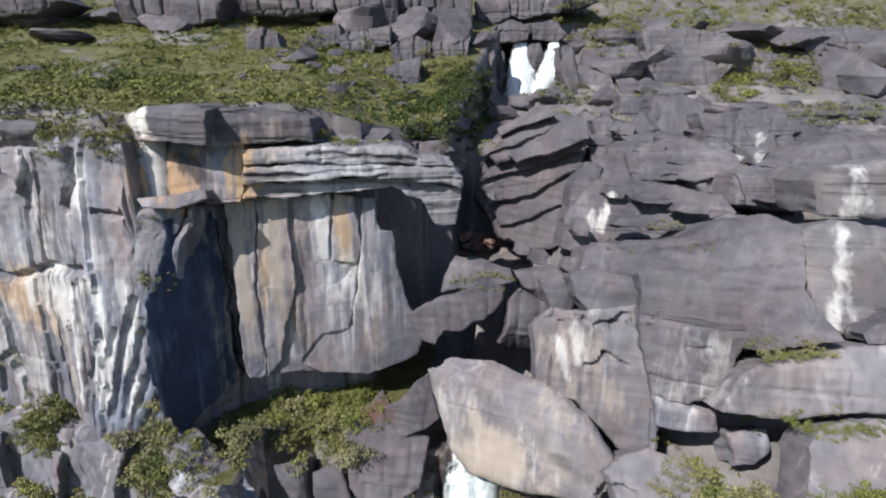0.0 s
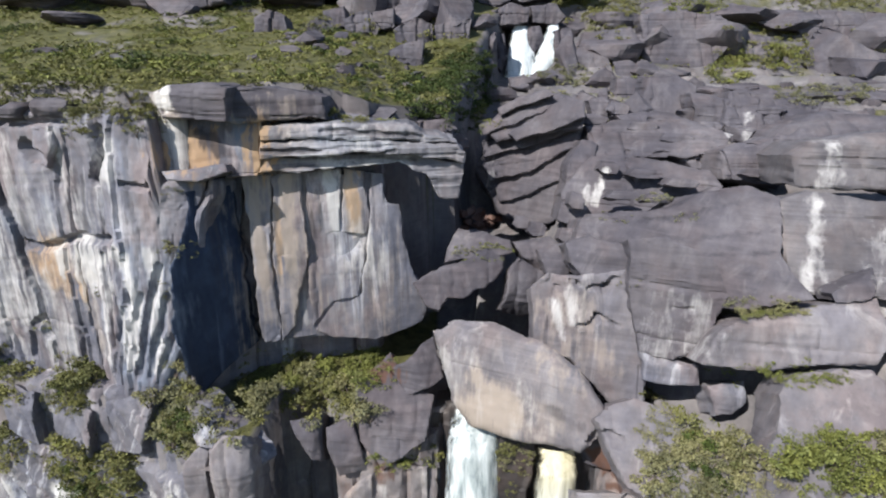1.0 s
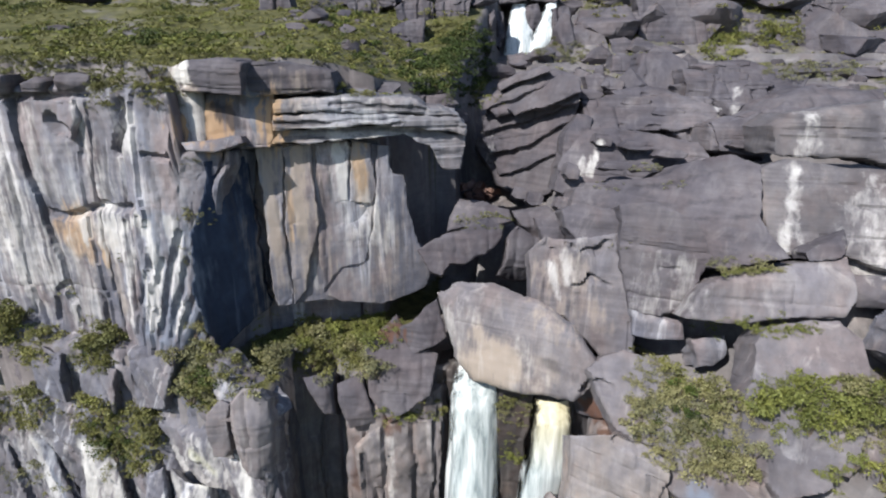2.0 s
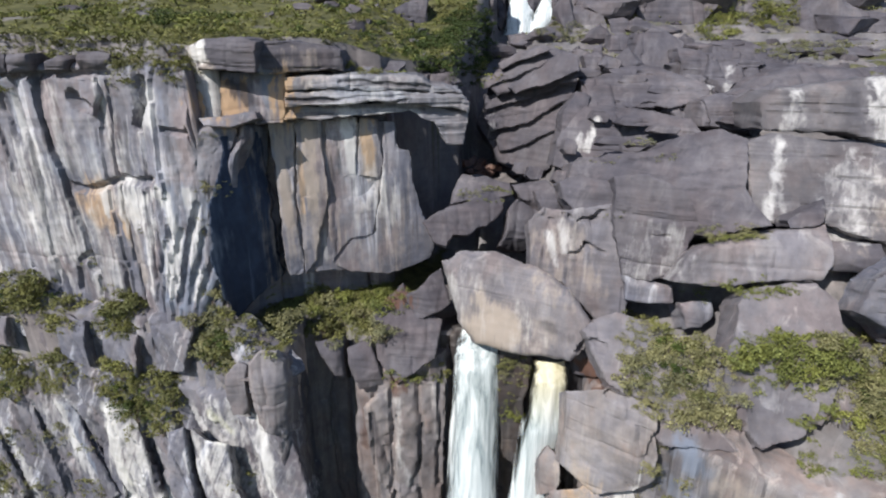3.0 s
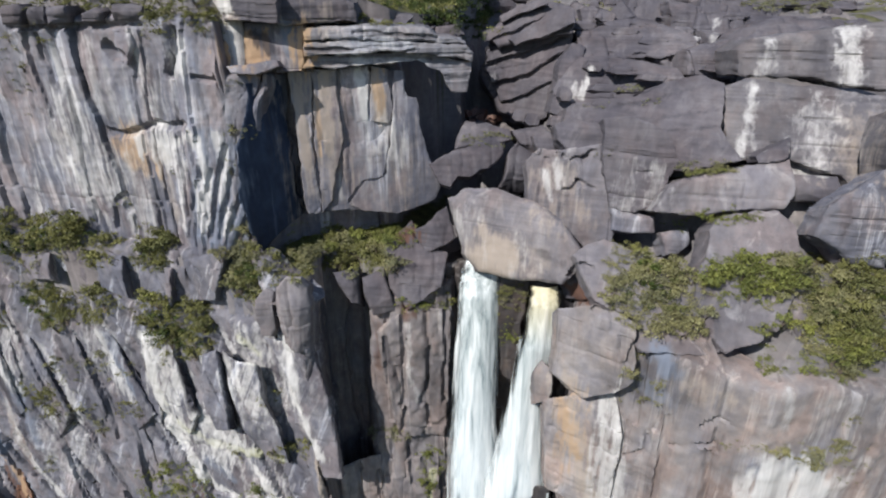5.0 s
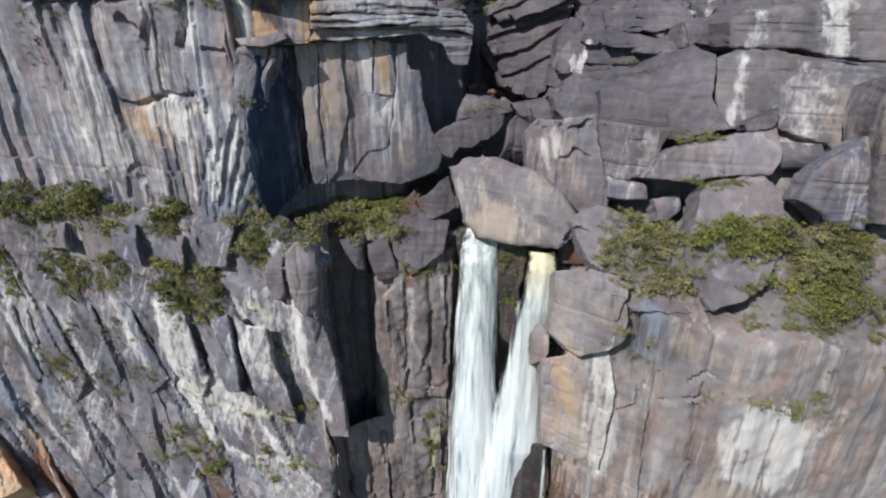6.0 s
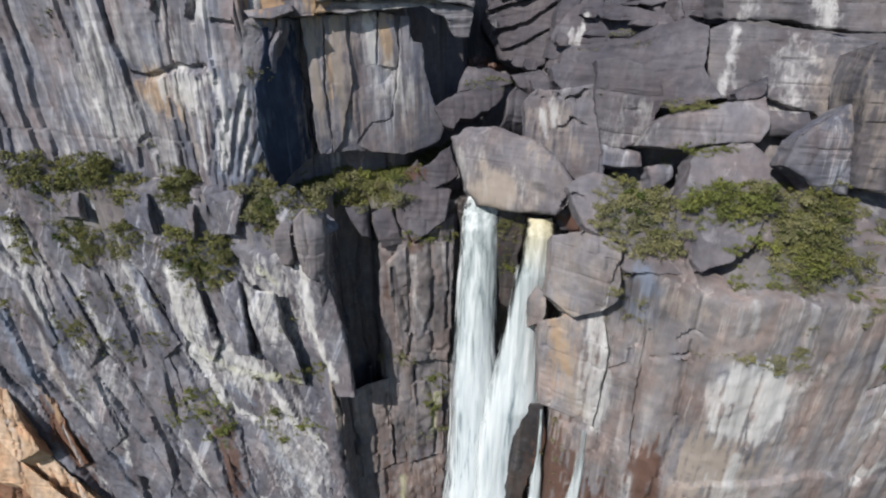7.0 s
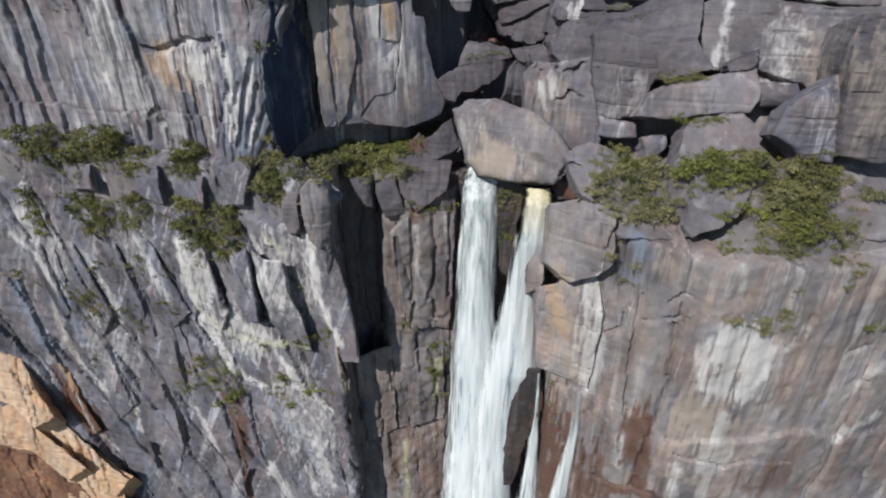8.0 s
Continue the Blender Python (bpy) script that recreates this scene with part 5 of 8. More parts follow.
rock("overhang", 154.5, -0.22, 0.3, 8, [(-245.4, -245.4), (-236.5, -253.7), (-217.9, -271.7), (-201.5, -284.8), (-189.4, -290.0), (-199.7, -301.5), (-214.8, -297.2), (-234.2, -281.8), (-236.8, -261.5)], (-218.9, -277.1), cols=0.5, rough=1.1, r=0.7, strata=0.4)
rock("overhang", 156.5, -0.3, 0.1, 6, [(-319.8, -301.6), (-280.1, -315.5), (-243.1, -296.4), (-228.0, -300.7), (-207.3, -298.3), (-199.2, -304.7), (-199.6, -343.3), (-368.2, -409.4)], (-252.1, -320.3), cols=0.5, rough=1.1, r=0.7, strata=0.4)
rock("undercut", 160.0, -0.22, 0, 8, [(-303.1, -273.7), (-270.3, -271.9), (-250.9, -280.7), (-236.0, -302.2), (-222.7, -319.8), (-243.4, -379.8), (-381.2, -426.5)], (-270.3, -320.9), cols=0.5, rough=1.2, r=1)
rock("undercut", 155.5, -0.38, 0, 6, [(-208.5, -302.4), (-193.2, -296.7), (-199.7, -327.7), (-216.1, -372.4), (-242.2, -387.5)], (-211.5, -336.5), cols=0.4, rough=0.8, r=0.8)
rock("undercut", 154.5, -0.38, 0, 5, [(-219.2, -209.9), (-208.8, -208.9), (-207.4, -228.6), (-202.0, -257.9), (-212.7, -266.9), (-218.5, -241.2)], (-211.3, -235.6), cols=0.5, rough=0.8, r=0.8)
rock("cube", 105.5, -0.2, 0.1, 10, [(44.9, -63.3), (57.0, -65.2), (57.8, -70.0), (51.7, -70.9), (45.8, -70.4)], (51.5, -68.0), r=1)
rock("cube", 101, -0.2, 0.1, 8, [(59.1, -69.5), (66.6, -67.9), (67.4, -72.3), (64.6, -75.4), (61.0, -76.2)], (63.8, -72.2), r=1)
rock("long", 95, -0.15, 0.35, 16, [(53.9, -60.0), (56.4, -55.1), (61.0, -51.5), (74.2, -49.2), (89.0, -46.5), (89.6, -54.8), (87.4, -58.1), (75.8, -59.2), (62.5, -60.8)], (72.4, -55.0), r=2)
rock("wedge", 99, -0.2, 0.6, 6, [(80.3, -45.7), (83.3, -43.5), (91.9, -41.6), (88.1, -46.0), (81.0, -47.4)], (84.9, -44.8), r=0.8)
rock("block", 93, -0.1, 0.2, 10, [(89.8, -49.9), (100.8, -49.8), (102.6, -56.1), (90.7, -57.3)], (96.0, -53.3), r=1.2)
rock("plate", 80.5, -0.15, 0.1, 8, [(90.4, -61.8), (92.6, -53.8), (105.4, -44.7), (108.2, -59.3), (109.0, -69.3), (99.6, -69.1)], (100.9, -59.5), strata=0.4, r=2)
rock("striped", 77, -0.1, 0.1, 14, [(105.3, -52.2), (104.0, -35.8), (105.4, -28.6), (119.6, -27.6), (132.6, -66.6), (116.2, -68.0), (108.1, -66.6)], (112.9, -48.6), strata=0.55, cols=0.15, r=2)
rock("apron", 80, -0.25, 0.55, 9, [(61.2, -78.0), (63.6, -70.2), (66.5, -62.7), (69.6, -59.2), (83.2, -57.2), (86.8, -60.7), (87.3, -66.2), (85.3, -75.2), (79.6, -86.0), (66.5, -91.0), (63.3, -84.6)], (74.0, -71.8), r=1)
rock("apron", 83.5, -0.35, 0.7, 9, [(32.2, -73.2), (40.8, -69.0), (53.7, -72.2), (61.6, -73.4), (66.5, -80.0), (66.0, -90.6), (48.1, -93.0), (38.8, -87.8)], (51.2, -80.0), r=1)
rock("boulder", 79, -0.1, 0.2, 6, [(66.8, -87.6), (71.4, -81.5), (82.1, -79.7), (82.5, -87.0), (75.9, -95.1), (70.0, -92.4)], (74.8, -87.2), r=1.5)
rock("face", 81.8, -0.7, 0, 9, [(27.7, -87.5), (37.6, -83.2), (46.1, -85.2), (46.8, -102.1), (43.5, -107.9), (35.2, -114.3), (27.3, -109.3), (27.7, -96.9)], (36.7, -97.9), rough=0.9, cols=0.35, r=1.2)
rock("face", 73.8, -0.72, 0, 9, [(47.8, -90.7), (56.3, -88.5), (64.6, -87.0), (68.7, -97.4), (67.8, -108.2), (58.2, -111.8), (49.7, -105.8)], (59.2, -98.3), rough=0.9, cols=0.35, r=1.5)
rock("face", 83.8, -0.7, 0, 7, [(26.3, -123.1), (35.1, -117.0), (44.7, -109.9), (47.7, -124.2), (46.5, -159.0), (39.0, -158.2), (29.2, -158.5)], (38.6, -134.7), rough=0.9, cols=0.35, r=1)
rock("face", 75.3, -0.7, 0, 7, [(45.8, -111.8), (55.6, -110.6), (57.7, -134.1), (59.1, -165.5), (49.4, -166.6), (47.4, -159.2), (48.6, -124.4)], (52.0, -137.6), rough=0.9, cols=0.35, r=1)
rock("nose", 94, -0.6, 0, 6, [(23.2, -114.9), (25.9, -110.7), (28.9, -112.9), (28.3, -122.8), (24.4, -126.8)], (26.2, -117.5), r=1)
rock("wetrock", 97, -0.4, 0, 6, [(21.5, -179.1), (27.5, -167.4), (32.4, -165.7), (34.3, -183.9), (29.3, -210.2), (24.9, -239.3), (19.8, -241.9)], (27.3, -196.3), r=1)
rock("keystone", 108.5, -0.55, 0.12, 22, [(-3.6, -66.5), (2.1, -62.5), (11.5, -60.9), (23.2, -62.5), (30.3, -66.4), (35.8, -73.7), (35.8, -79.3), (31.2, -86.2), (15.2, -88.3), (5.6, -88.1), (1.3, -82.4), (-1.6, -72.2)], (16.2, -73.5), r=5, cols=0.1, strata=0.2)
rock("block", 127, -0.3, 0.2, 10, [(-16.0, -79.6), (-4.1, -73.1), (-0.5, -82.3), (-10.8, -86.6)], (-7.8, -80.3), r=0.9)
rock("block", 123, -0.1, 0.3, 10, [(-25.3, -84.5), (-16.2, -79.0), (-10.2, -85.0), (-3.4, -87.5), (-5.9, -96.3), (-17.9, -105.7), (-24.0, -97.5)], (-14.7, -90.7), r=0.9)
rock("block", 121, 0.1, 0.1, 10, [(-43.0, -92.6), (-34.6, -91.8), (-33.8, -105.3), (-37.0, -103.4)], (-40.1, -99.0), r=1)
rock("block", 120, 0, 0.1, 9, [(-33.4, -94.6), (-25.8, -91.7), (-20.9, -107.5), (-30.1, -108.4)], (-27.6, -100.4), r=1)
rock("block", 104, -0.6, 0.2, 7, [(32.9, -87.1), (38.9, -81.9), (41.1, -86.2), (42.5, -89.9), (34.9, -94.9)], (38.1, -88.0), r=1)
rock("flake", 150.5, -0.38, 0, 7, [(-195.5, -127.7), (-178.5, -130.2), (-166.8, -171.1), (-179.0, -190.4), (-195.7, -168.7)], (-183.2, -156.6), cols=0.35, rough=0.7, r=1.2, slant=0.4)
rock("flake", 146.9, -0.38, 0, 7, [(-177.0, -127.6), (-156.6, -127.9), (-149.4, -156.3), (-163.2, -173.0), (-170.4, -151.9)], (-163.3, -146.8), cols=0.35, rough=0.7, r=1.2, slant=0.4)
rock("flake", 140.5, -0.38, 0, 7, [(-154.9, -128.5), (-138.1, -127.9), (-123.1, -163.3), (-137.8, -177.4), (-154.4, -158.8)], (-141.6, -150.5), cols=0.35, rough=0.7, r=1.2, slant=0.4)
rock("flake", 132.7, -0.38, 0, 7, [(-123.6, -123.5), (-110.4, -126.3), (-103.7, -159.8), (-110.3, -171.4), (-124.7, -159.2)], (-114.5, -147.4), cols=0.35, rough=0.7, r=1.2, slant=0.4)
rock("flake", 126.8, -0.38, 0, 7, [(-97.1, -125.0), (-86.6, -125.5), (-83.7, -156.4), (-92.1, -165.6), (-100.5, -148.7)], (-92.0, -143.7), cols=0.35, rough=0.7, r=1.2, slant=0.4)
rock("flake", 123.4, -0.38, 0, 7, [(-112.6, -177.8), (-84.6, -171.9), (-55.9, -192.6), (-66.7, -204.4), (-104.2, -199.0)], (-84.4, -189.0), cols=0.35, rough=0.7, r=1.2, slant=0.4)
rock("flake", 125.3, -0.38, 0, 7, [(-111.2, -213.8), (-83.5, -200.1), (-58.8, -209.2), (-61.5, -271.6), (-109.2, -296.0), (-110.4, -249.7)], (-88.2, -237.8), cols=0.35, rough=0.7, r=1.2, slant=0.4)
rock("flake", 137.8, -0.38, 0, 7, [(-140.7, -221.2), (-118.6, -209.3), (-112.7, -246.7), (-120.1, -302.0), (-164.1, -324.9)], (-130.2, -257.2), cols=0.35, rough=0.7, r=1.2, slant=0.4)
rock("flake", 148.0, -0.38, 0, 7, [(-182.4, -239.6), (-145.2, -221.5), (-152.0, -261.8), (-172.2, -321.5), (-213.1, -342.8)], (-171.2, -273.4), cols=0.35, rough=0.7, r=1.2, slant=0.4)
rock("flake", 145.6, -0.38, 0, 7, [(-169.0, -175.3), (-137.7, -180.0), (-137.0, -215.7), (-173.8, -230.7), (-184.6, -208.6)], (-159.8, -201.2), cols=0.35, rough=0.7, r=1.2, slant=0.4)
rock("flake", 155.6, -0.38, 0, 7, [(-207.9, -134.3), (-195.9, -137.8), (-192.0, -175.6), (-209.7, -191.3), (-221.9, -169.7)], (-205.3, -160.8), cols=0.35, rough=0.7, r=1.2, slant=0.4)
rock("flake", 153.5, -0.38, 0, 7, [(-214.1, -197.9), (-178.9, -202.1), (-171.0, -231.0), (-195.3, -257.9), (-216.0, -239.2)], (-194.7, -224.8), cols=0.35, rough=0.7, r=1.2, slant=0.4)
rock("flake", 145.5, -0.38, 0, 7, [(-168.7, -94.8), (-154.1, -95.2), (-155.2, -105.5), (-168.1, -107.6)], (-161.5, -100.7), cols=0.35, rough=0.7, r=1.2, slant=0.4)
rock("flake", 137.1, -0.38, 0, 7, [(-134.1, -91.4), (-122.1, -92.1), (-123.3, -109.7), (-134.9, -106.5)], (-128.6, -99.8), cols=0.35, rough=0.7, r=1.2, slant=0.4)
rock("flake", 131.7, -0.38, 0, 7, [(-116.9, -94.3), (-102.7, -94.5), (-103.8, -109.5), (-117.2, -109.3)], (-110.1, -101.8), cols=0.35, rough=0.7, r=1.2, slant=0.4)
rock("flake", 125.1, -0.38, 0, 7, [(-95.7, -89.3), (-79.0, -84.6), (-85.3, -104.3), (-95.8, -106.2)], (-88.8, -95.9), cols=0.35, rough=0.7, r=1.2, slant=0.4)
rock("flake", 147.1, -0.38, 0, 7, [(-169.3, -144.3), (-165.3, -141.9), (-161.8, -159.9), (-164.2, -166.6), (-169.7, -164.4)], (-166.1, -155.2), cols=0.4, rough=0.8, r=0.8, slant=0.4)
rock("flake", 152.1, -0.38, 0, 7, [(-192.2, -202.7), (-187.3, -199.3), (-184.3, -219.7), (-187.5, -227.6), (-193.7, -225.7)], (-189.0, -214.8), cols=0.4, rough=0.8, r=0.8, slant=0.4)
rock("flake", 121.5, -0.38, 0, 7, [(-85.1, -138.8), (-81.0, -135.9), (-75.1, -151.2), (-76.9, -156.9), (-82.6, -155.4)], (-80.2, -147.5), cols=0.4, rough=0.8, r=0.8, slant=0.4)
rock("flake", 124.5, -0.38, 0, 7, [(-92.5, -227.4), (-87.6, -222.8), (-81.6, -239.8), (-84.0, -246.7), (-90.4, -246.0)], (-87.2, -236.4), cols=0.4, rough=0.8, r=0.8, slant=0.4)
rock("flake", 135.5, -0.38, 0, 7, [(-128.6, -145.8), (-125.2, -143.7), (-120.5, -162.0), (-122.1, -168.8), (-127.3, -166.4)], (-124.8, -157.1), cols=0.4, rough=0.8, r=0.8, slant=0.4)
rock("flake", 120.3, -0.38, 0, 7, [(-82.8, -178.6), (-77.6, -174.3), (-70.8, -192.0), (-73.1, -198.8), (-80.0, -197.6)], (-76.9, -188.1), cols=0.4, rough=0.8, r=0.8, slant=0.4)
rock("flake", 122.0, -0.38, 0, 7, [(-86.9, -220.3), (-82.7, -216.4), (-75.3, -239.8), (-76.9, -249.0), (-83.5, -246.9)], (-81.1, -234.2), cols=0.4, rough=0.8, r=0.8, slant=0.4)
rock("flake", 139.3, -0.38, 0, 7, [(-140.4, -146.6), (-134.7, -143.0), (-129.5, -159.8), (-132.6, -166.2), (-139.7, -164.8)], (-135.4, -155.9), cols=0.4, rough=0.8, r=0.8, slant=0.4)
rock("flake", 138.9, -0.38, 0, 7, [(-140.0, -167.5), (-136.1, -164.8), (-130.0, -192.9), (-132.0, -203.6), (-138.8, -199.8)], (-135.4, -185.3), cols=0.4, rough=0.8, r=0.8, slant=0.4)
rock("flake", 126.5, -0.38, 0, 7, [(-96.5, -156.6), (-91.3, -152.7), (-84.1, -172.9), (-86.4, -180.6), (-93.7, -178.7)], (-90.4, -168.0), cols=0.4, rough=0.8, r=0.8, slant=0.4)
rock("flake", 154.5, -0.38, 0, 7, [(-204.4, -163.9), (-197.9, -160.1), (-194.5, -186.2), (-199.0, -196.4), (-207.3, -193.5)], (-200.6, -179.6), cols=0.4, rough=0.8, r=0.8, slant=0.4)
rock("flake", 143.0, -0.38, 0, 7, [(-156.2, -150.3), (-152.7, -148.1), (-148.8, -167.1), (-150.9, -174.1), (-156.1, -171.7)], (-152.9, -162.1), cols=0.4, rough=0.8, r=0.8, slant=0.4)
rock("flake", 122.1, -0.38, 0, 7, [(-87.5, -237.1), (-81.5, -231.2), (-72.0, -260.5), (-74.4, -272.4), (-83.4, -270.3)], (-79.8, -253.9), cols=0.4, rough=0.8, r=0.8, slant=0.4)
rock("flake", 115.9, -0.38, 0, 7, [(-72.2, -183.9), (-68.8, -181.0), (-60.6, -205.9), (-61.3, -215.4), (-67.6, -212.3)], (-66.2, -199.4), cols=0.4, rough=0.8, r=0.8, slant=0.4)
rock("flake", 138.1, -0.38, 0, 7, [(-137.3, -143.2), (-131.2, -139.3), (-125.7, -157.1), (-128.9, -163.7), (-136.4, -162.2)], (-131.9, -152.9), cols=0.4, rough=0.8, r=0.8, slant=0.4)
rock("flake", 154.1, -0.38, 0, 7, [(-203.7, -141.9), (-196.7, -138.1), (-193.5, -153.8), (-197.9, -159.7), (-205.3, -158.6)], (-199.4, -150.3), cols=0.4, rough=0.8, r=0.8, slant=0.4)
rock("flake", 144.3, -0.38, 0, 7, [(-160.2, -142.3), (-155.4, -139.4), (-150.1, -165.5), (-152.9, -175.4), (-160.2, -171.9)], (-155.8, -158.5), cols=0.4, rough=0.8, r=0.8, slant=0.4)
rock("flake", 152.8, -0.38, 0, 7, [(-196.1, -142.3), (-189.7, -138.8), (-186.5, -154.3), (-190.4, -160.1), (-197.4, -158.9)], (-192.0, -150.7), cols=0.4, rough=0.8, r=0.8, slant=0.4)
rock("flake", 111.8, -0.38, 0, 7, [(-63.0, -163.0), (-59.6, -160.1), (-53.6, -175.2), (-54.8, -180.9), (-60.0, -179.5)], (-58.2, -171.6), cols=0.4, rough=0.8, r=0.8, slant=0.4)
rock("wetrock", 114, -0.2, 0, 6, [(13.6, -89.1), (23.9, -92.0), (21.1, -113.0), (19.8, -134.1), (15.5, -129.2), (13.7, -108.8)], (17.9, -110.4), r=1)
rock("tower", 318, 0, 0, 30, [(-57.7, 49.4), (-41.7, 50.7), (-24.4, 49.4), (-23.0, 30.4), (-39.7, 27.7), (-54.4, 29.6)], (-40.1, 39.6), r=2, cols=0.8)
rock("tower", 324, 0, 0, 30, [(-24.2, 53.0), (-4.1, 54.4), (15.9, 51.7), (15.7, 26.2), (1.8, 22.5), (-16.3, 24.5), (-24.0, 35.2)], (-5.0, 38.4), r=2, cols=0.9)
rock("tower", 326, 0, 0, 30, [(-109.8, 49.3), (-84.4, 50.6), (-58.3, 49.3), (-58.3, 38.8), (-85.6, 35.4), (-108.0, 37.7)], (-84.1, 43.5), r=2, cols=0.8)
rock("tower", 322, 0, 0, 30, [(-174.7, 48.7), (-142.0, 51.4), (-115.8, 48.7), (-119.0, 33.6), (-145.0, 28.0), (-171.4, 32.2)], (-144.6, 40.5), r=2, cols=0.8)
rock("tower", 318, 0, 0, 30, [(-244.5, 50.7), (-210.0, 49.4), (-199.6, 42.7), (-212.6, 35.9), (-248.5, 33.2)], (-223.0, 42.4), r=2, cols=0.8)
rock("tower", 350, 0, 0, 30, [(64.2, 54.4), (88.1, 54.4), (88.8, 45.5), (69.7, 41.0), (63.0, 45.5)], (74.8, 48.2), r=2, cols=0.8)
rock("slab", 205, -0.1, 0.5, 14, [(76.5, -3.4), (86.2, -3.0), (92.6, -6.3), (89.7, -17.5), (78.1, -19.5), (70.8, -15.8)], (82.3, -11.0), r=1.5)
rock("slab", 188, -0.2, 0.8, 14, [(59.5, -15.9), (73.7, -14.8), (86.6, -18.0), (84.3, -21.3), (64.0, -20.6)], (73.8, -18.1), r=1.5)
rock("block", 172, -0.3, 0.4, 12, [(39.3, -29.7), (44.4, -23.0), (49.9, -24.4), (47.6, -31.8), (42.4, -36.9), (38.3, -39.6)], (43.7, -30.9), r=1.2)
rock("block", 160, -0.3, 0.6, 10, [(55.3, -28.1), (69.1, -28.2), (71.5, -32.4), (57.5, -35.4)], (63.4, -31.0), r=1.2)
rock("block", 168, -0.3, 0.6, 10, [(74.9, -27.7), (81.8, -26.3), (82.4, -30.9), (77.5, -30.7)], (79.2, -28.9), r=1)
rock("pillar", 104.5, 0.05, -0.03, 11, [(-58.1, -89.3), (-54.7, -85.5), (-49.7, -85.7), (-47.8, -89.3), (-48.8, -108.5), (-48.9, -114.7), (-53.7, -113.2), (-57.8, -110.3), (-58.8, -101.6)], (-53.2, -99.8), r=1.6, cols=0.2, facets=2)
rock("pillar", 108, 0.1, 0, 8, [(-66.4, -95.5), (-62.6, -91.3), (-60.3, -93.0), (-60.5, -106.4), (-62.2, -108.4), (-65.6, -107.8), (-66.6, -101.7)], (-63.5, -100.6), r=1)
rock("flake", 106, -0.25, 0.05, 6, [(-66.8, -112.5), (-61.1, -112.0), (-53.7, -115.5), (-48.9, -116.4), (-47.3, -122.2), (-44.6, -135.2), (-42.8, -151.4), (-41.8, -166.2), (-49.3, -168.1), (-54.5, -144.3), (-59.6, -124.4)], (-51.7, -133.8), cols=0.35, rough=0.8, r=0.9, slant=0.4)
rock("flake", 113, -0.38, 0, 6, [(-84.7, -121.3), (-79.7, -124.6), (-70.9, -124.5), (-70.6, -136.4), (-65.9, -150.1), (-63.4, -165.2), (-72.7, -166.0), (-80.4, -155.2), (-83.7, -140.6)], (-74.5, -142.8), cols=0.35, rough=0.8, r=0.9, slant=0.4)
rock("flake", 116.5, -0.38, 0, 6, [(-92.5, -124.4), (-85.3, -120.1), (-84.8, -129.4), (-85.3, -144.6), (-85.6, -155.2), (-91.8, -156.0), (-95.0, -147.8)], (-88.6, -139.6), cols=0.35, rough=0.8, r=0.9, slant=0.4)
rock("column", 150.6, 0.26, 0, 12, [(-21.9, -29.4), (-18.2, -29.6), (-17.7, -38.0), (-14.1, -38.8), (-13.3, -49.0), (-11.4, -56.9), (-4.9, -71.2), (-7.5, -76.7), (-22.2, -81.3), (-34.3, -78.9), (-39.6, -75.7), (-33.6, -67.5), (-25.7, -66.7), (-24.5, -56.4), (-22.6, -46.5)], (-20.9, -57.6), cols=0.1, strata=0.05, rough=0.4, r=0.5)
rock("column", 148.0, 0.26, 0, 12, [(-39.4, -46.7), (-32.6, -47.9), (-24.6, -49.6), (-24.9, -56.5), (-26.1, -66.4), (-33.7, -67.2), (-40.0, -75.2), (-40.8, -63.5)], (-32.8, -59.2), cols=0.15, strata=0.05, rough=0.4, r=0.5)
rock("rim", 141, 0, 0, 10, [(-128.6, -8.9), (-122.8, -8.5), (-122.5, -10.4), (-123.8, -13.8), (-129.0, -13.8)], (-125.3, -11.1), strata=0.3, r=0.8)
rock("rim", 140, 0, 0, 10, [(-118.6, -13.4), (-117.2, -10.8), (-113.0, -8.9), (-110.2, -10.2), (-111.8, -13.7)], (-114.2, -11.4), strata=0.3, r=0.8)
rock("rim", 139.5, 0, 0, 12, [(-107.5, -8.6), (-101.4, -7.7), (-97.7, -8.6), (-98.2, -10.8), (-100.1, -13.4), (-108.4, -13.7)], (-102.2, -10.5), strata=0.3, r=0.8)
rock("rim", 146, 0, 0, 10, [(-146.1, -8.8), (-140.7, -8.1), (-139.4, -9.7), (-141.2, -14.4), (-147.9, -14.4)], (-143.1, -11.1), strata=0.3, r=0.8)
rock("rim", 143, 0, 0, 10, [(-135.8, -9.0), (-131.5, -8.7), (-132.0, -13.9), (-137.0, -14.2)], (-134.1, -11.4), strata=0.3, r=0.8)
rock("buttress", 113.6, -0.3, 0.12, 12, [(20.3, -52.5), (25.0, -48.7), (33.0, -48.1), (42.1, -46.3), (45.1, -55.1), (47.7, -68.5), (47.2, -81.0), (39.7, -78.4), (30.1, -68.7), (21.7, -66.9)], (35.4, -61.6), r=0.8, cols=0.3)
rock("overhang", 157.5, -0.22, 0.2, 8, [(-282.8, -217.1), (-257.5, -220.4), (-245.4, -223.4), (-240.1, -239.8), (-231.7, -250.2), (-215.1, -269.7), (-200.0, -284.6), (-190.8, -289.7), (-202.4, -304.4), (-233.6, -298.9), (-252.6, -282.7), (-303.3, -278.5)], (-236.6, -264.5), cols=0.5, rough=1.1, r=0.7, strata=0.4)
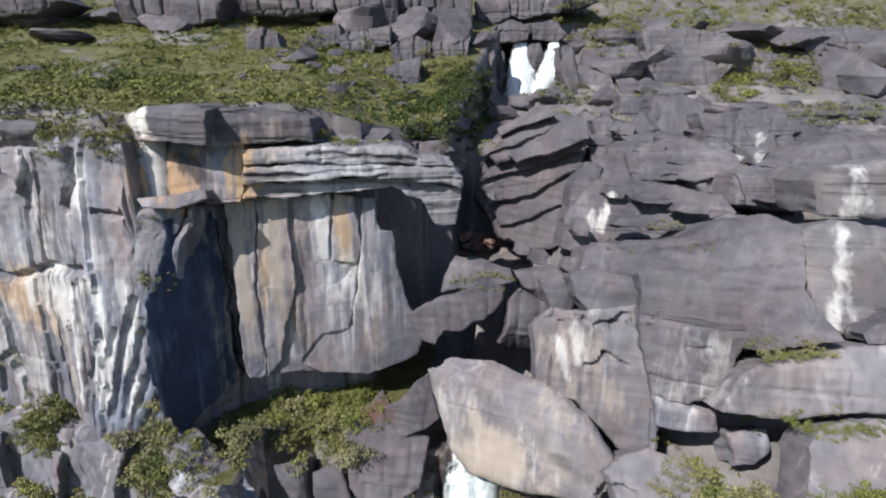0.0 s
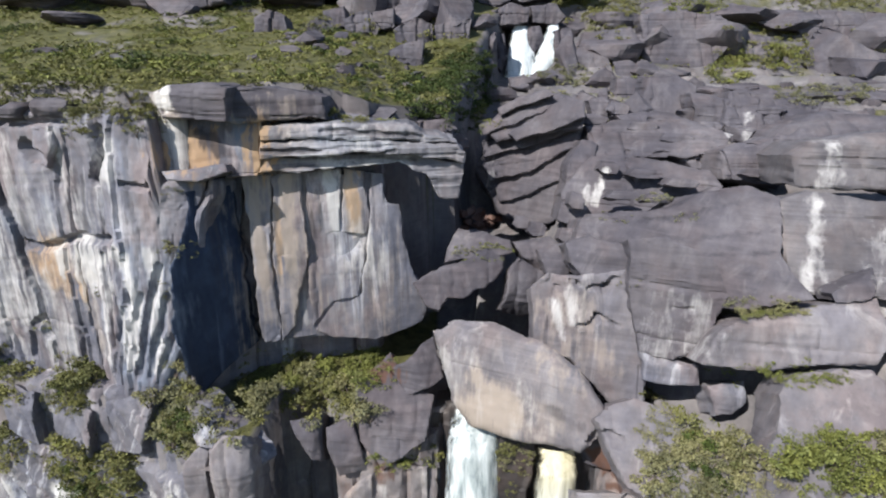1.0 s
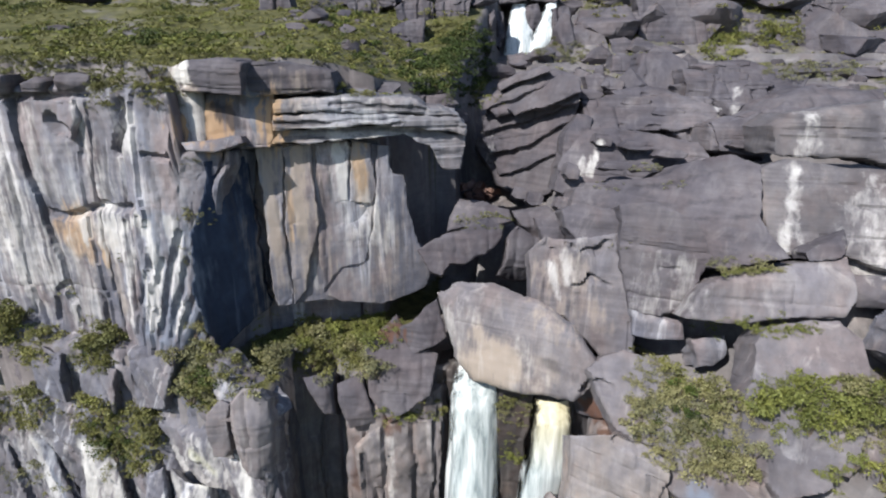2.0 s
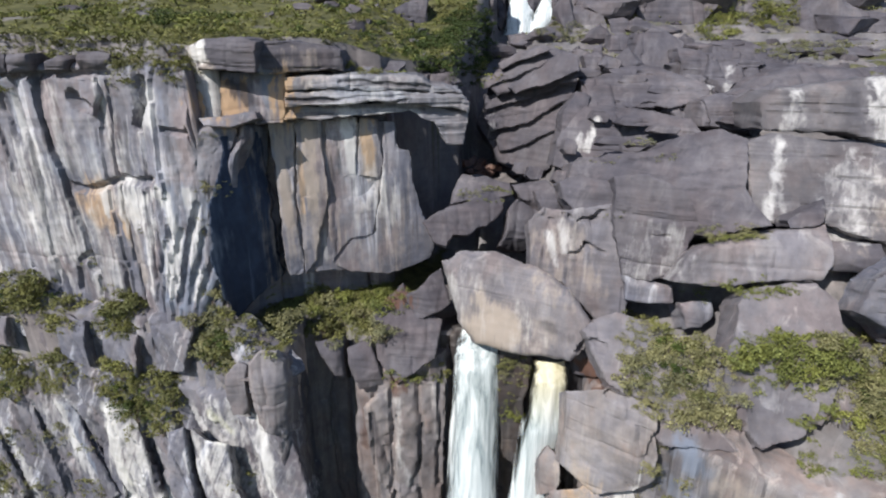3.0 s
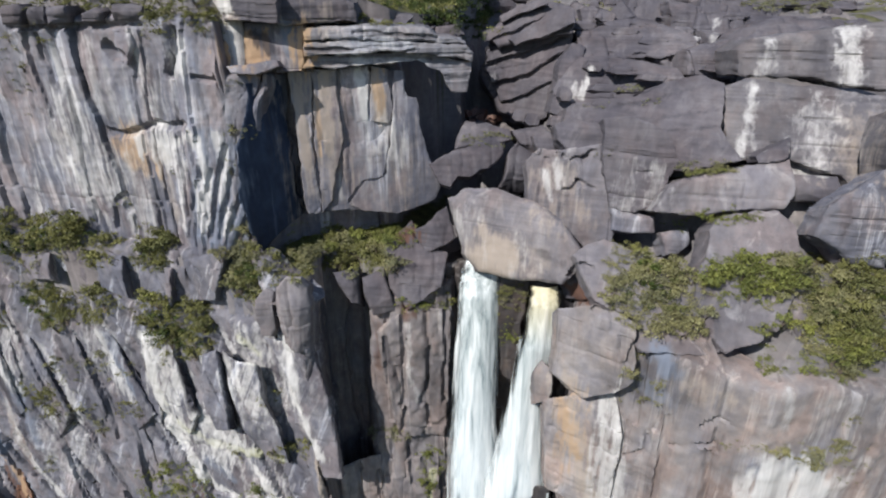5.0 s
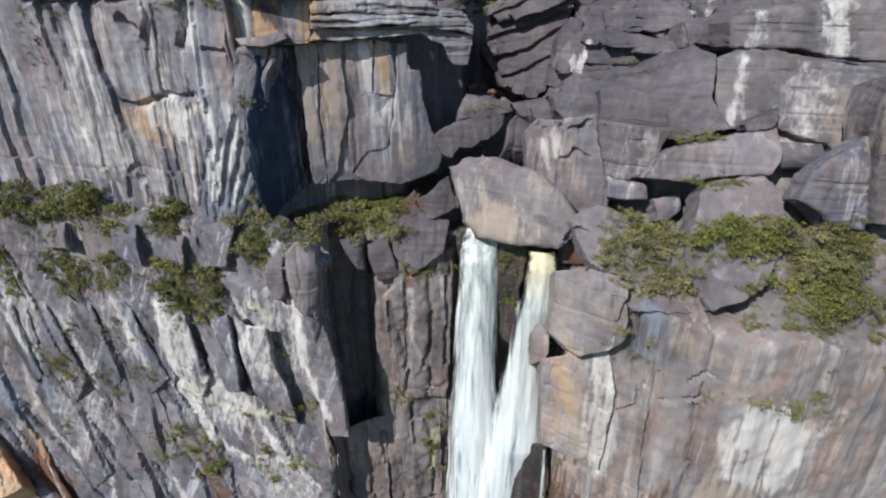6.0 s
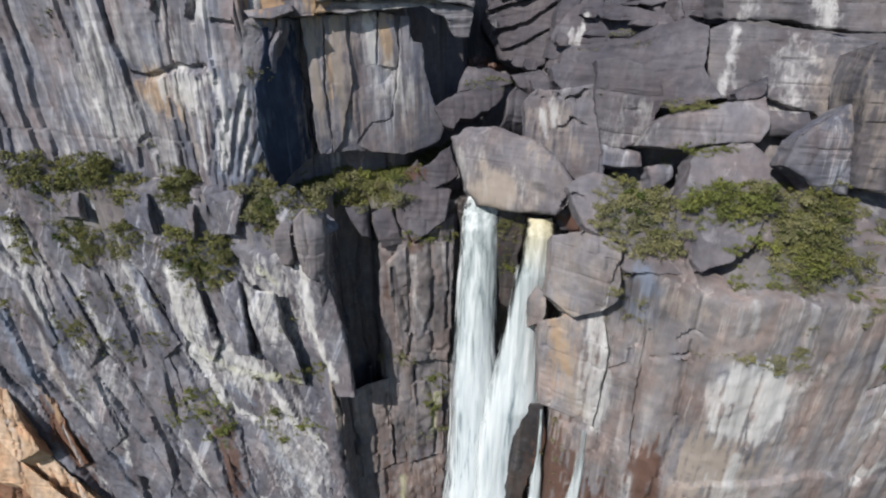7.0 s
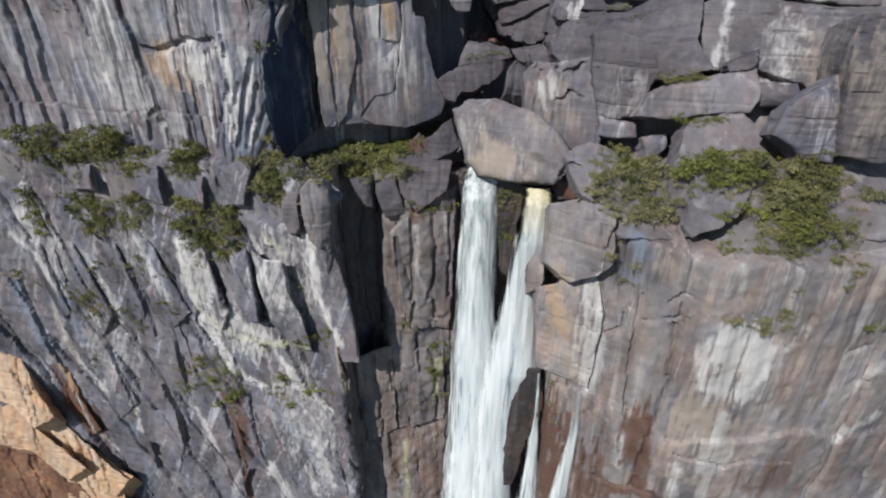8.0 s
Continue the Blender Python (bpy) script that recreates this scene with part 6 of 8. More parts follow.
rock("column", 149.6, 0.3, 0, 10, [(-54.7, -28.7), (-40.6, -28.9), (-22.5, -29.7), (-19.1, -30.2), (-18.6, -39.4), (-15.2, -40.5), (-14.5, -57.8), (-13.9, -77.5), (-24.4, -80.3), (-42.3, -78.5), (-53.8, -77.6), (-53.7, -56.4)], (-31.5, -52.2), cols=0.3, strata=0.05, rough=0.5, r=0.5)
rock("slab", 300.6, -0.1, 0.3, 14, [(102.0, 26.8), (118.5, 28.5), (143.0, 25.6), (151.5, 16.8), (138.8, 3.3), (134.1, -7.0), (122.5, -2.1), (107.4, -4.3), (103.3, 6.1)], (124.7, 10.2), strata=0.4, cols=0.4, rough=0.9, r=0.9)
rock("block", 302.6, -0.1, 0.3, 10, [(73.4, 17.7), (98.4, 20.8), (101.7, 11.5), (97.0, 3.3), (79.0, 9.4), (72.0, 11.6)], (87.0, 12.4), r=0.9, strata=0.3)
rock("block", 292.8, -0.1, 0.3, 10, [(62.6, 8.1), (74.1, 10.8), (82.2, 7.3), (84.9, -2.1), (71.3, -4.2), (63.7, 0.1)], (73.2, 3.3), r=0.9, strata=0.3)
rock("block", 245.4, -0.1, 0.4, 12, [(75.6, -4.5), (89.5, -3.6), (94.2, -13.1), (87.0, -20.4), (77.4, -20.5), (74.2, -13.2)], (83.0, -12.6), r=0.8, strata=0.4)
rock("block", 205.5, -0.1, 0.4, 12, [(75.4, -12.1), (83.3, -8.2), (90.7, -7.3), (92.0, -19.0), (76.1, -19.2)], (83.5, -13.2), r=0.8, strata=0.4)
rock("block", 188.7, -0.1, 0.4, 12, [(85.5, -8.2), (97.2, -10.6), (98.5, -19.3), (85.8, -21.2)], (91.8, -14.9), r=0.8, strata=0.4)
rock("slab", 182.7, -0.1, 0.6, 14, [(97.3, -8.0), (116.4, -9.1), (126.5, -10.8), (122.0, -15.0), (112.9, -18.7), (103.4, -25.4), (94.9, -23.9), (94.3, -16.9)], (108.4, -16.1), strata=0.4, cols=0.4, rough=0.9, r=0.9)
rock("slab", 161.6, -0.1, 0.8, 14, [(104.0, -17.0), (115.9, -12.9), (128.6, -15.0), (126.4, -21.1), (103.8, -22.8), (94.4, -22.9)], (112.1, -18.7), strata=0.4, cols=0.4, rough=0.9, r=0.9)
rock("slab", 181.5, -0.1, 0.8, 14, [(48.4, -20.2), (57.7, -17.2), (68.1, -17.9), (90.5, -19.8), (89.2, -25.3), (69.9, -27.1), (49.5, -25.5)], (67.8, -21.9), strata=0.4, cols=0.4, rough=0.9, r=0.9)
rock("slab", 328.5, -0.1, 0.4, 14, [(194.6, 27.0), (212.4, 31.9), (255.2, 28.5), (253.8, 11.7), (202.3, 11.9)], (223.9, 22.1), strata=0.4, cols=0.4, rough=0.9, r=0.9)
rock("slab", 287.4, -0.1, 0.5, 14, [(181.5, 2.7), (213.0, 7.2), (233.1, 5.8), (231.5, -4.1), (183.4, -2.6)], (208.7, 1.8), strata=0.4, cols=0.4, rough=0.9, r=0.9)
rock("block", 161.1, -0.1, 0.4, 12, [(85.9, -23.2), (99.7, -23.8), (102.8, -29.1), (99.8, -35.5), (89.9, -34.8), (83.6, -30.9)], (93.6, -29.6), r=0.8, strata=0.6, facets=0)
rock("block", 288.2, -0.1, 0.3, 8, [(85.0, 2.7), (92.5, 3.8), (97.8, 0.6), (96.4, -5.2), (87.1, -4.7)], (91.8, -0.6), r=0.7)
rock("block", 291.6, -0.1, 0.3, 8, [(32.6, -5.3), (41.0, -3.4), (45.1, -8.8), (42.3, -12.9), (34.0, -12.4)], (39.0, -8.6), r=0.7)
rock("block", 207.9, -0.1, 0.3, 8, [(54.0, -12.2), (59.9, -10.3), (62.9, -14.1), (61.5, -18.6), (55.0, -19.1)], (58.6, -14.9), r=0.7)
rock("slab", 300.1, -0.1, 0.5, 14, [(157.9, 17.3), (176.7, 15.0), (172.7, 3.3), (168.7, -8.1), (155.3, -7.0), (147.5, -3.5)], (163.1, 2.7), strata=0.4, cols=0.4, rough=0.9, r=0.9)
rock("slab", 271.2, -0.1, 0.8, 14, [(184.6, -3.3), (203.7, -5.0), (217.6, -6.9), (215.3, -13.1), (186.3, -13.2)], (201.6, -8.3), strata=0.4, cols=0.4, rough=0.9, r=0.9)
rock("ramp", 107.5, -0.35, 0.15, 14, [(41.7, -38.5), (49.4, -36.7), (58.0, -40.6), (61.8, -48.8), (60.1, -54.0), (58.0, -61.9), (51.6, -64.4), (45.3, -63.9), (42.4, -52.7)], (52.2, -51.4), strata=0.35, cols=0.1, rough=0.6, r=0.5)
# side face turned from the sun; its shade is put into the rock colour
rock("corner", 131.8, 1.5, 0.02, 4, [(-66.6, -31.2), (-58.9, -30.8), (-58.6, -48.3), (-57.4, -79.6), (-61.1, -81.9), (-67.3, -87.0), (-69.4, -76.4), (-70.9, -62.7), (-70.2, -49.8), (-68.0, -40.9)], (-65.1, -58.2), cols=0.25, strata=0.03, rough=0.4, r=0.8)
rock("apron", 74, -0.1, 0.5, 8, [(84.1, -72.2), (96.1, -69.9), (108.9, -70.2), (129.2, -69.0), (130.1, -87.9), (105.0, -91.9), (86.2, -86.6)], (105.8, -78.2), r=1.5, facets=2)
rock("block", 334, 0, 0, 6, [(46.3, 22.3), (54.4, 22.9), (57.3, 14.6), (51.3, 8.0), (46.0, 13.4)], (51.1, 16.3), r=1)
rock("bed", 146.2, 0.27, 0.1, 18, [(-49.3, -15.3), (-31.8, -14.4), (-12.3, -15.5), (-0.6, -19.2), (2.7, -21.1), (-13.8, -19.7), (-31.9, -18.7), (-48.9, -19.2)], (-23.9, -17.9), strata=0.5, cols=0.2, r=0.9, drop=0)
rock("bed", 146.1, 0.27, 0.1, 18, [(-49.0, -19.4), (-31.8, -18.9), (-13.8, -19.9), (3.2, -21.5), (5.2, -23.4), (4.9, -26.3), (-13.9, -22.9), (-32.0, -22.7), (-49.0, -23.0)], (-20.4, -22.0), strata=0.5, cols=0.2, r=0.9, drop=0)
rock("bed", 147.2, 0.27, 0.1, 18, [(-49.5, -23.5), (-32.3, -23.2), (-14.0, -23.4), (4.8, -26.8), (3.4, -37.1), (-1.4, -37.1), (-6.4, -28.9), (-14.0, -26.1), (-32.4, -26.8), (-49.7, -26.9)], (-19.9, -27.9), strata=0.5, cols=0.2, r=0.9, drop=0)
rock("gully", 119.0, 0.02, 0, 6, [(-28.5, -114.7), (-24.2, -109.1), (-15.4, -104.5), (-2.7, -106.5), (-3.0, -136.0), (-4.2, -161.2), (-22.8, -160.7), (-26.7, -135.4)], (-16.0, -127.6), cols=0.8, strata=0.05, rough=1.5, r=0.9)
rock("gully", 118.6, 0.02, 0, 6, [(-49.3, -179.6), (-30.6, -172.8), (-30.2, -223.6), (-47.6, -235.1), (-53.2, -207.6)], (-42.1, -202.7), cols=0.8, strata=0.05, rough=1.5, r=0.9)
rock("gully", 118.9, 0.02, 0, 6, [(-28.7, -176.0), (-6.8, -173.3), (-6.8, -217.2), (-29.1, -223.5)], (-17.8, -196.5), cols=0.8, strata=0.05, rough=1.5, r=0.9)
rock("gully", 118.3, 0.02, 0, 6, [(-54.3, -235.1), (-29.7, -226.3), (-6.8, -220.7), (-6.9, -285.1), (-58.3, -282.9)], (-31.1, -248.7), cols=0.8, strata=0.05, rough=1.5, r=0.9)
rock("ledge_rock", 191, -0.2, 0.25, 7, [(47.0, -18.2), (48.9, -15.8), (53.9, -16.1), (56.3, -17.3), (54.9, -19.3), (49.4, -19.3)], (51.7, -17.7), strata=0.3, r=0.5)
rock("ledge_rock", 201, -0.2, 0.25, 7, [(58.8, -15.0), (60.4, -12.0), (64.9, -12.4), (66.9, -14.0), (65.7, -16.5), (60.8, -16.3)], (62.9, -14.4), strata=0.3, r=0.5)
rock("ledge_rock", 182, -0.2, 0.25, 7, [(60.4, -19.5), (62.4, -17.4), (68.0, -17.6), (70.5, -18.6), (69.0, -20.4), (63.0, -20.3)], (65.6, -19.0), strata=0.3, r=0.5)
rock("ledge_rock", 174, -0.2, 0.25, 7, [(68.8, -22.6), (70.9, -20.5), (76.9, -20.7), (79.6, -21.7), (78.0, -23.4), (71.5, -23.4)], (74.3, -22.0), strata=0.3, r=0.5)
rock("ledge_rock", 182, -0.2, 0.25, 7, [(83.6, -19.5), (85.3, -17.2), (89.9, -17.5), (92.1, -18.6), (90.8, -20.5), (85.7, -20.5)], (87.9, -19.0), strata=0.3, r=0.5)
rock("ledge_rock", 186, -0.2, 0.25, 7, [(94.2, -15.5), (96.2, -13.4), (101.6, -13.7), (104.1, -14.7), (102.7, -16.5), (96.7, -16.4)], (99.3, -15.1), strata=0.3, r=0.5)
rock("ledge_rock", 182, -0.2, 0.25, 7, [(102.8, -14.1), (104.7, -12.3), (109.9, -12.5), (112.3, -13.4), (110.9, -14.9), (105.2, -14.9)], (107.6, -13.7), strata=0.3, r=0.5)
rock("ledge_rock", 168, -0.2, 0.25, 7, [(105.0, -18.0), (107.0, -15.9), (112.5, -16.1), (114.9, -17.2), (113.5, -18.9), (107.5, -18.9)], (110.1, -17.5), strata=0.3, r=0.5)
rock("ledge_rock", 152, -0.2, 0.25, 7, [(81.1, -26.5), (82.5, -24.8), (86.4, -24.9), (88.2, -25.8), (87.2, -27.3), (82.9, -27.3)], (84.7, -26.1), strata=0.3, r=0.5)
rock("ledge_rock", 146, -0.2, 0.25, 7, [(82.5, -28.7), (84.0, -27.2), (88.0, -27.3), (89.9, -28.0), (88.8, -29.3), (84.4, -29.3)], (86.3, -28.3), strata=0.3, r=0.5)
rock("ledge_rock", 154, -0.2, 0.25, 7, [(53.1, -30.4), (55.2, -28.6), (60.9, -28.6), (63.5, -29.5), (62.0, -31.0), (55.7, -31.1)], (58.4, -29.9), strata=0.3, r=0.5)
rock("ledge_rock", 146, -0.2, 0.25, 7, [(61.3, -31.8), (63.2, -30.1), (68.3, -30.1), (70.6, -30.9), (69.2, -32.4), (63.7, -32.5)], (66.1, -31.3), strata=0.3, r=0.5)
rock("ledge_rock", 161, -0.2, 0.25, 7, [(46.4, -29.9), (47.6, -27.4), (51.0, -27.6), (52.5, -28.9), (51.6, -31.0), (48.0, -30.9)], (49.5, -29.3), strata=0.3, r=0.5)
rock("ledge_rock", 144, -0.2, 0.25, 7, [(44.6, -34.9), (46.5, -33.1), (51.7, -33.1), (54.0, -33.9), (52.6, -35.4), (47.0, -35.5)], (49.4, -34.3), strata=0.3, r=0.5)
rock("ledge_rock", 138, -0.2, 0.25, 7, [(52.6, -34.4), (54.2, -32.9), (58.5, -32.9), (60.5, -33.6), (59.3, -34.8), (54.6, -34.9)], (56.6, -33.9), strata=0.3, r=0.5)
rock("ledge_rock", 136, -0.2, 0.25, 7, [(61.9, -34.8), (63.6, -33.1), (68.4, -33.2), (70.6, -33.9), (69.3, -35.3), (64.1, -35.4)], (66.3, -34.3), strata=0.3, r=0.5)
rock("ledge_rock", 134, -0.2, 0.25, 7, [(71.2, -34.5), (72.7, -32.9), (76.8, -33.0), (78.6, -33.7), (77.5, -35.1), (73.1, -35.2)], (75.0, -34.1), strata=0.3, r=0.5)
rock("ledge_rock", 130, -0.2, 0.25, 7, [(76.6, -35.5), (77.8, -34.1), (81.2, -34.2), (82.8, -34.8), (81.9, -36.0), (78.1, -36.1)], (79.7, -35.1), strata=0.3, r=0.5)
rock("ledge_rock", 152, -0.2, 0.25, 7, [(35.9, -38.6), (36.8, -35.4), (39.4, -35.8), (40.6, -37.4), (39.9, -40.1), (37.1, -40.0)], (38.3, -37.9), strata=0.3, r=0.5)
rock("ledge_rock", 134, -0.2, 0.25, 7, [(36.9, -38.9), (38.2, -37.1), (42.0, -37.1), (43.7, -38.0), (42.7, -39.5), (38.6, -39.6)], (40.3, -38.4), strata=0.3, r=0.5)
rock("ledge_rock", 142, -0.2, 0.25, 7, [(31.3, -46.0), (32.5, -43.3), (35.6, -43.5), (37.0, -44.8), (36.2, -47.1), (32.8, -47.1)], (34.2, -45.3), strata=0.3, r=0.5)
rock("ledge_rock", 156, -0.2, 0.25, 7, [(24.8, -47.9), (26.0, -45.0), (29.1, -45.3), (30.5, -46.7), (29.7, -49.2), (26.3, -49.2)], (27.7, -47.2), strata=0.3, r=0.5)
rock("ledge_rock", 171, -0.2, 0.25, 7, [(22.1, -49.6), (23.2, -46.9), (26.3, -47.1), (27.6, -48.5), (26.8, -50.8), (23.5, -50.8)], (25.0, -49.0), strata=0.3, r=0.5)
rock("outcrop", 262, 0.1, 0.15, 16, [(-86.0, 21.2), (-79.7, 25.0), (-72.6, 23.2), (-69.3, 8.1), (-77.6, 6.7), (-85.4, 12.3)], (-78.4, 16.1), cols=0.6, strata=0.4, rough=0.9, r=0.9, drop=0.1)
rock("outcrop", 285, 0.1, 0.15, 16, [(-48.9, 23.1), (-38.3, 27.2), (-32.7, 18.6), (-36.1, 6.3), (-46.1, 8.3)], (-40.4, 16.7), cols=0.6, strata=0.4, rough=0.9, r=0.9, drop=0.1)
rock("outcrop", 282, 0.1, 0.15, 16, [(-24.8, 17.3), (-14.8, 22.9), (-6.4, 20.5), (-5.4, 5.7), (-16.1, -1.5), (-24.4, 8.2)], (-15.3, 12.2), cols=0.6, strata=0.4, rough=0.9, r=0.9, drop=0.1)
rock("outcrop", 288, 0.1, 0.15, 16, [(-5.4, 19.8), (4.3, 22.4), (13.0, 23.5), (11.5, 6.4), (1.6, 0.6), (-4.9, 6.3)], (3.3, 13.2), cols=0.6, strata=0.4, rough=0.9, r=0.9, drop=0.1)
rock("outcrop", 255, 0.1, 0.15, 16, [(-31.1, 2.4), (-20.3, 9.3), (-9.2, 11.7), (-10.2, 0.5), (-22.8, -4.6)], (-18.8, 3.9), cols=0.6, strata=0.4, rough=0.9, r=0.9, drop=0.1)
rock("outcrop", 220, 0.1, 0.15, 16, [(-34.7, -6.0), (-24.6, -3.6), (-20.1, -11.4), (-30.6, -13.4)], (-27.5, -8.6), cols=0.6, strata=0.4, rough=0.9, r=0.9, drop=0.1)
rock("outcrop", 280, 0.1, 0.15, 16, [(-119.1, 14.7), (-101.7, 18.8), (-96.4, 11.3), (-114.3, 9.7)], (-107.9, 13.6), cols=0.6, strata=0.4, rough=0.9, r=0.9, drop=0.1)
rock("outcrop", 278, 0.1, 0.15, 16, [(-64.7, 15.1), (-56.9, 18.1), (-48.8, 15.7), (-48.4, 7.6), (-58.3, 6.6)], (-55.4, 12.6), cols=0.6, strata=0.4, rough=0.9, r=0.9, drop=0.1)
rock("outcrop", 292, 0.1, 0.15, 16, [(-60.8, 26.7), (-50.0, 29.3), (-49.2, 19.0), (-58.4, 17.9)], (-54.6, 23.2), cols=0.6, strata=0.4, rough=0.9, r=0.9, drop=0.1)
rock("outcrop", 292, 0.1, 0.15, 16, [(-37.4, 26.1), (-25.6, 28.3), (-25.2, 19.0), (-33.3, 17.9)], (-30.4, 22.8), cols=0.6, strata=0.4, rough=0.9, r=0.9, drop=0.1)
rock("outcrop", 262, 0.1, 0.15, 16, [(-48.4, 0.5), (-36.0, 3.4), (-33.1, -1.9), (-43.5, -3.3)], (-40.3, -0.3), cols=0.6, strata=0.4, rough=0.9, r=0.9, drop=0.1)
rock("outcrop", 196, 0.1, 0.15, 16, [(-34.9, -11.4), (-23.6, -9.8), (-16.1, -12.8), (-23.7, -15.0), (-33.1, -14.6)], (-26.3, -12.7), cols=0.6, strata=0.4, rough=0.9, r=0.9, drop=0.1)
rock("outcrop", 192, 0.1, 0.15, 16, [(-17.5, -13.2), (-6.4, -12.2), (1.1, -15.9), (-6.4, -18.4), (-15.7, -16.5)], (-9.0, -15.2), cols=0.6, strata=0.4, rough=0.9, r=0.9, drop=0.1)
rock("outcrop", 182, 0.1, 0.15, 16, [(-9.6, -17.4), (1.1, -16.1), (4.0, -20.0), (-2.5, -21.3), (-8.6, -20.2)], (-3.1, -19.0), cols=0.6, strata=0.4, rough=0.9, r=0.9, drop=0.1)
rock("outcrop", 335, 0.1, 0.15, 16, [(26.1, 31.1), (37.6, 34.7), (48.7, 32.5), (47.3, 24.2), (29.9, 22.8)], (37.9, 29.1), cols=0.6, strata=0.4, rough=0.9, r=0.9, drop=0.1)
rock("outcrop", 338, 0.1, 0.15, 16, [(48.8, 33.8), (63.1, 35.7), (69.8, 28.0), (63.5, 23.7), (50.6, 24.3)], (59.2, 29.1), cols=0.6, strata=0.4, rough=0.9, r=0.9, drop=0.1)
rock("outcrop", 330, 0.1, 0.15, 16, [(61.4, 20.3), (70.9, 22.2), (74.6, 6.7), (67.8, -2.3), (62.4, 6.7)], (67.4, 10.7), cols=0.6, strata=0.4, rough=0.9, r=0.9, drop=0.1)
rock("outcrop", 326, 0.1, 0.15, 16, [(23.9, 20.1), (33.2, 18.4), (34.7, 6.6), (31.7, -2.3), (25.3, 3.6)], (29.8, 9.3), cols=0.6, strata=0.4, rough=0.9, r=0.9, drop=0.1)
rock("shear", 195.7, -0.8, 0.4, 8, [(18.9, -14.3), (27.8, -9.6), (35.3, -7.4), (37.3, -9.1), (26.0, -13.2), (19.7, -16.5)], (27.7, -11.6), strata=0.3, dip=-0.35, r=1.0, rough=0.9)
rock("shear", 198.4, -0.8, 0.4, 8, [(12.4, -21.5), (22.8, -16.6), (33.2, -11.2), (37.8, -12.1), (33.1, -15.5), (22.7, -20.3), (13.4, -24.9)], (25.4, -17.3), strata=0.3, dip=-0.35, r=1.0, rough=0.9)
rock("shear", 187.3, -0.8, 0.4, 8, [(22.4, -22.8), (32.7, -15.7), (40.8, -9.3), (45.3, -10.8), (45.9, -15.7), (35.9, -20.4), (25.0, -25.3)], (35.7, -17.0), strata=0.3, dip=-0.35, r=1.0, rough=0.9)
rock("shear", 198.4, -0.9, 0.4, 8, [(13.8, -27.8), (28.8, -22.4), (46.0, -15.8), (45.2, -20.1), (28.7, -28.5), (14.8, -33.2)], (30.3, -24.4), strata=0.3, dip=-0.35, r=1.0, rough=0.9)
rock("shear", 195.7, -0.9, 0.4, 8, [(13.8, -35.8), (28.8, -30.3), (45.3, -21.9), (45.2, -26.4), (30.5, -35.8), (16.7, -41.6)], (30.7, -31.7), strata=0.3, dip=-0.35, r=1.0, rough=0.9)
rock("shear", 192.7, -0.9, 0.4, 8, [(17.7, -43.5), (32.2, -37.3), (42.9, -30.0), (41.2, -36.9), (30.4, -44.2), (20.5, -48.4)], (31.2, -39.9), strata=0.3, dip=-0.35, r=1.0, rough=0.9)
rock("outcrop", 348, 0.1, 0.15, 16, [(18.5, 46.1), (27.5, 50.4), (37.2, 48.2), (39.0, 37.2), (28.3, 33.5), (19.9, 36.4)], (28.4, 42.0), cols=0.6, strata=0.4, rough=0.9, r=0.9, drop=0.1)
rock("outcrop", 350, 0.1, 0.15, 16, [(37.8, 48.1), (48.5, 51.3), (57.4, 47.8), (57.0, 38.7), (45.5, 36.1), (39.0, 39.1)], (47.5, 43.5), cols=0.6, strata=0.4, rough=0.9, r=0.9, drop=0.1)
rock("outcrop", 352, 0.1, 0.15, 16, [(56.1, 49.6), (66.5, 51.6), (71.3, 45.6), (66.9, 39.4), (57.6, 39.3)], (63.7, 45.1), cols=0.6, strata=0.4, rough=0.9, r=0.9, drop=0.1)


# ---- loose boulders ----
def boulder_mesh(seed, fine=3):
    """An angular boulder of unit size: a ball cut by some planes, then chipped."""
    rng = np.random.default_rng(seed)
    bm = bmesh.new()
    bmesh.ops.create_icosphere(bm, subdivisions=fine, radius=1.0)
    v = np.array([tuple(p.co) for p in bm.verts])
    f = [[p.index for p in face.verts] for face in bm.faces]
    bm.free()
    v = np.sign(v) * np.abs(v) ** 0.55
    for _ in range(16):
        n = rng.normal(size=3) * (1, 1, 0.8)
        n /= np.linalg.norm(n)
        d = rng.uniform(0.42, 0.85)
        over = v @ n - d
        v = v - np.maximum(over, 0)[:, None] * n * 0.96
    v = v * (1 + 0.035 * fbm(v[:, 0] * 3, v[:, 1] * 3, v[:, 2] * 3, seed, 4))[:, None]
    v[:, 2] += 0.05 * np.round(vnoise(v[:, 2] * 5, 0, 0, seed) * 2) / 2
    v = v / np.abs(v).max(axis=0)
    return v, f


SHAPES = [boulder_mesh(40 + k) for k in range(12)]
BIG_SHAPES = [boulder_mesh(70 + k, 4) for k in range(12)]
boulders = [0]


def boulder(x, y, z, sx, sy, sz, kind):
    boulders[0] += 1
    k = boulders[0]
    v, f = (BIG_SHAPES if sx > 7 else SHAPES)[(k * 5) % 12]
    a = 0.9 * math.sin(k * 2.4)
    c, s_ = math.cos(a), math.sin(a)
    w = np.stack([c * v[:, 0] - s_ * v[:, 1], s_ * v[:, 0] + c * v[:, 1], v[:, 2]], 1) * (sx, sy, sz) + (x, y, z)
    mat = BLOCK_ROCK if kind == "brown" else ROCK
    ob = mesh_object("boulder", w, f, mat, stains=True, angle=16)
    label = "red-brown boulder heaped in the gorge" if kind == "brown" else "dark grey angular boulder on the plateau"
    return tagged(ob, label, "boulder", "heap of boulders in the gorge" if kind == "brown" else "boulders of the plateau")


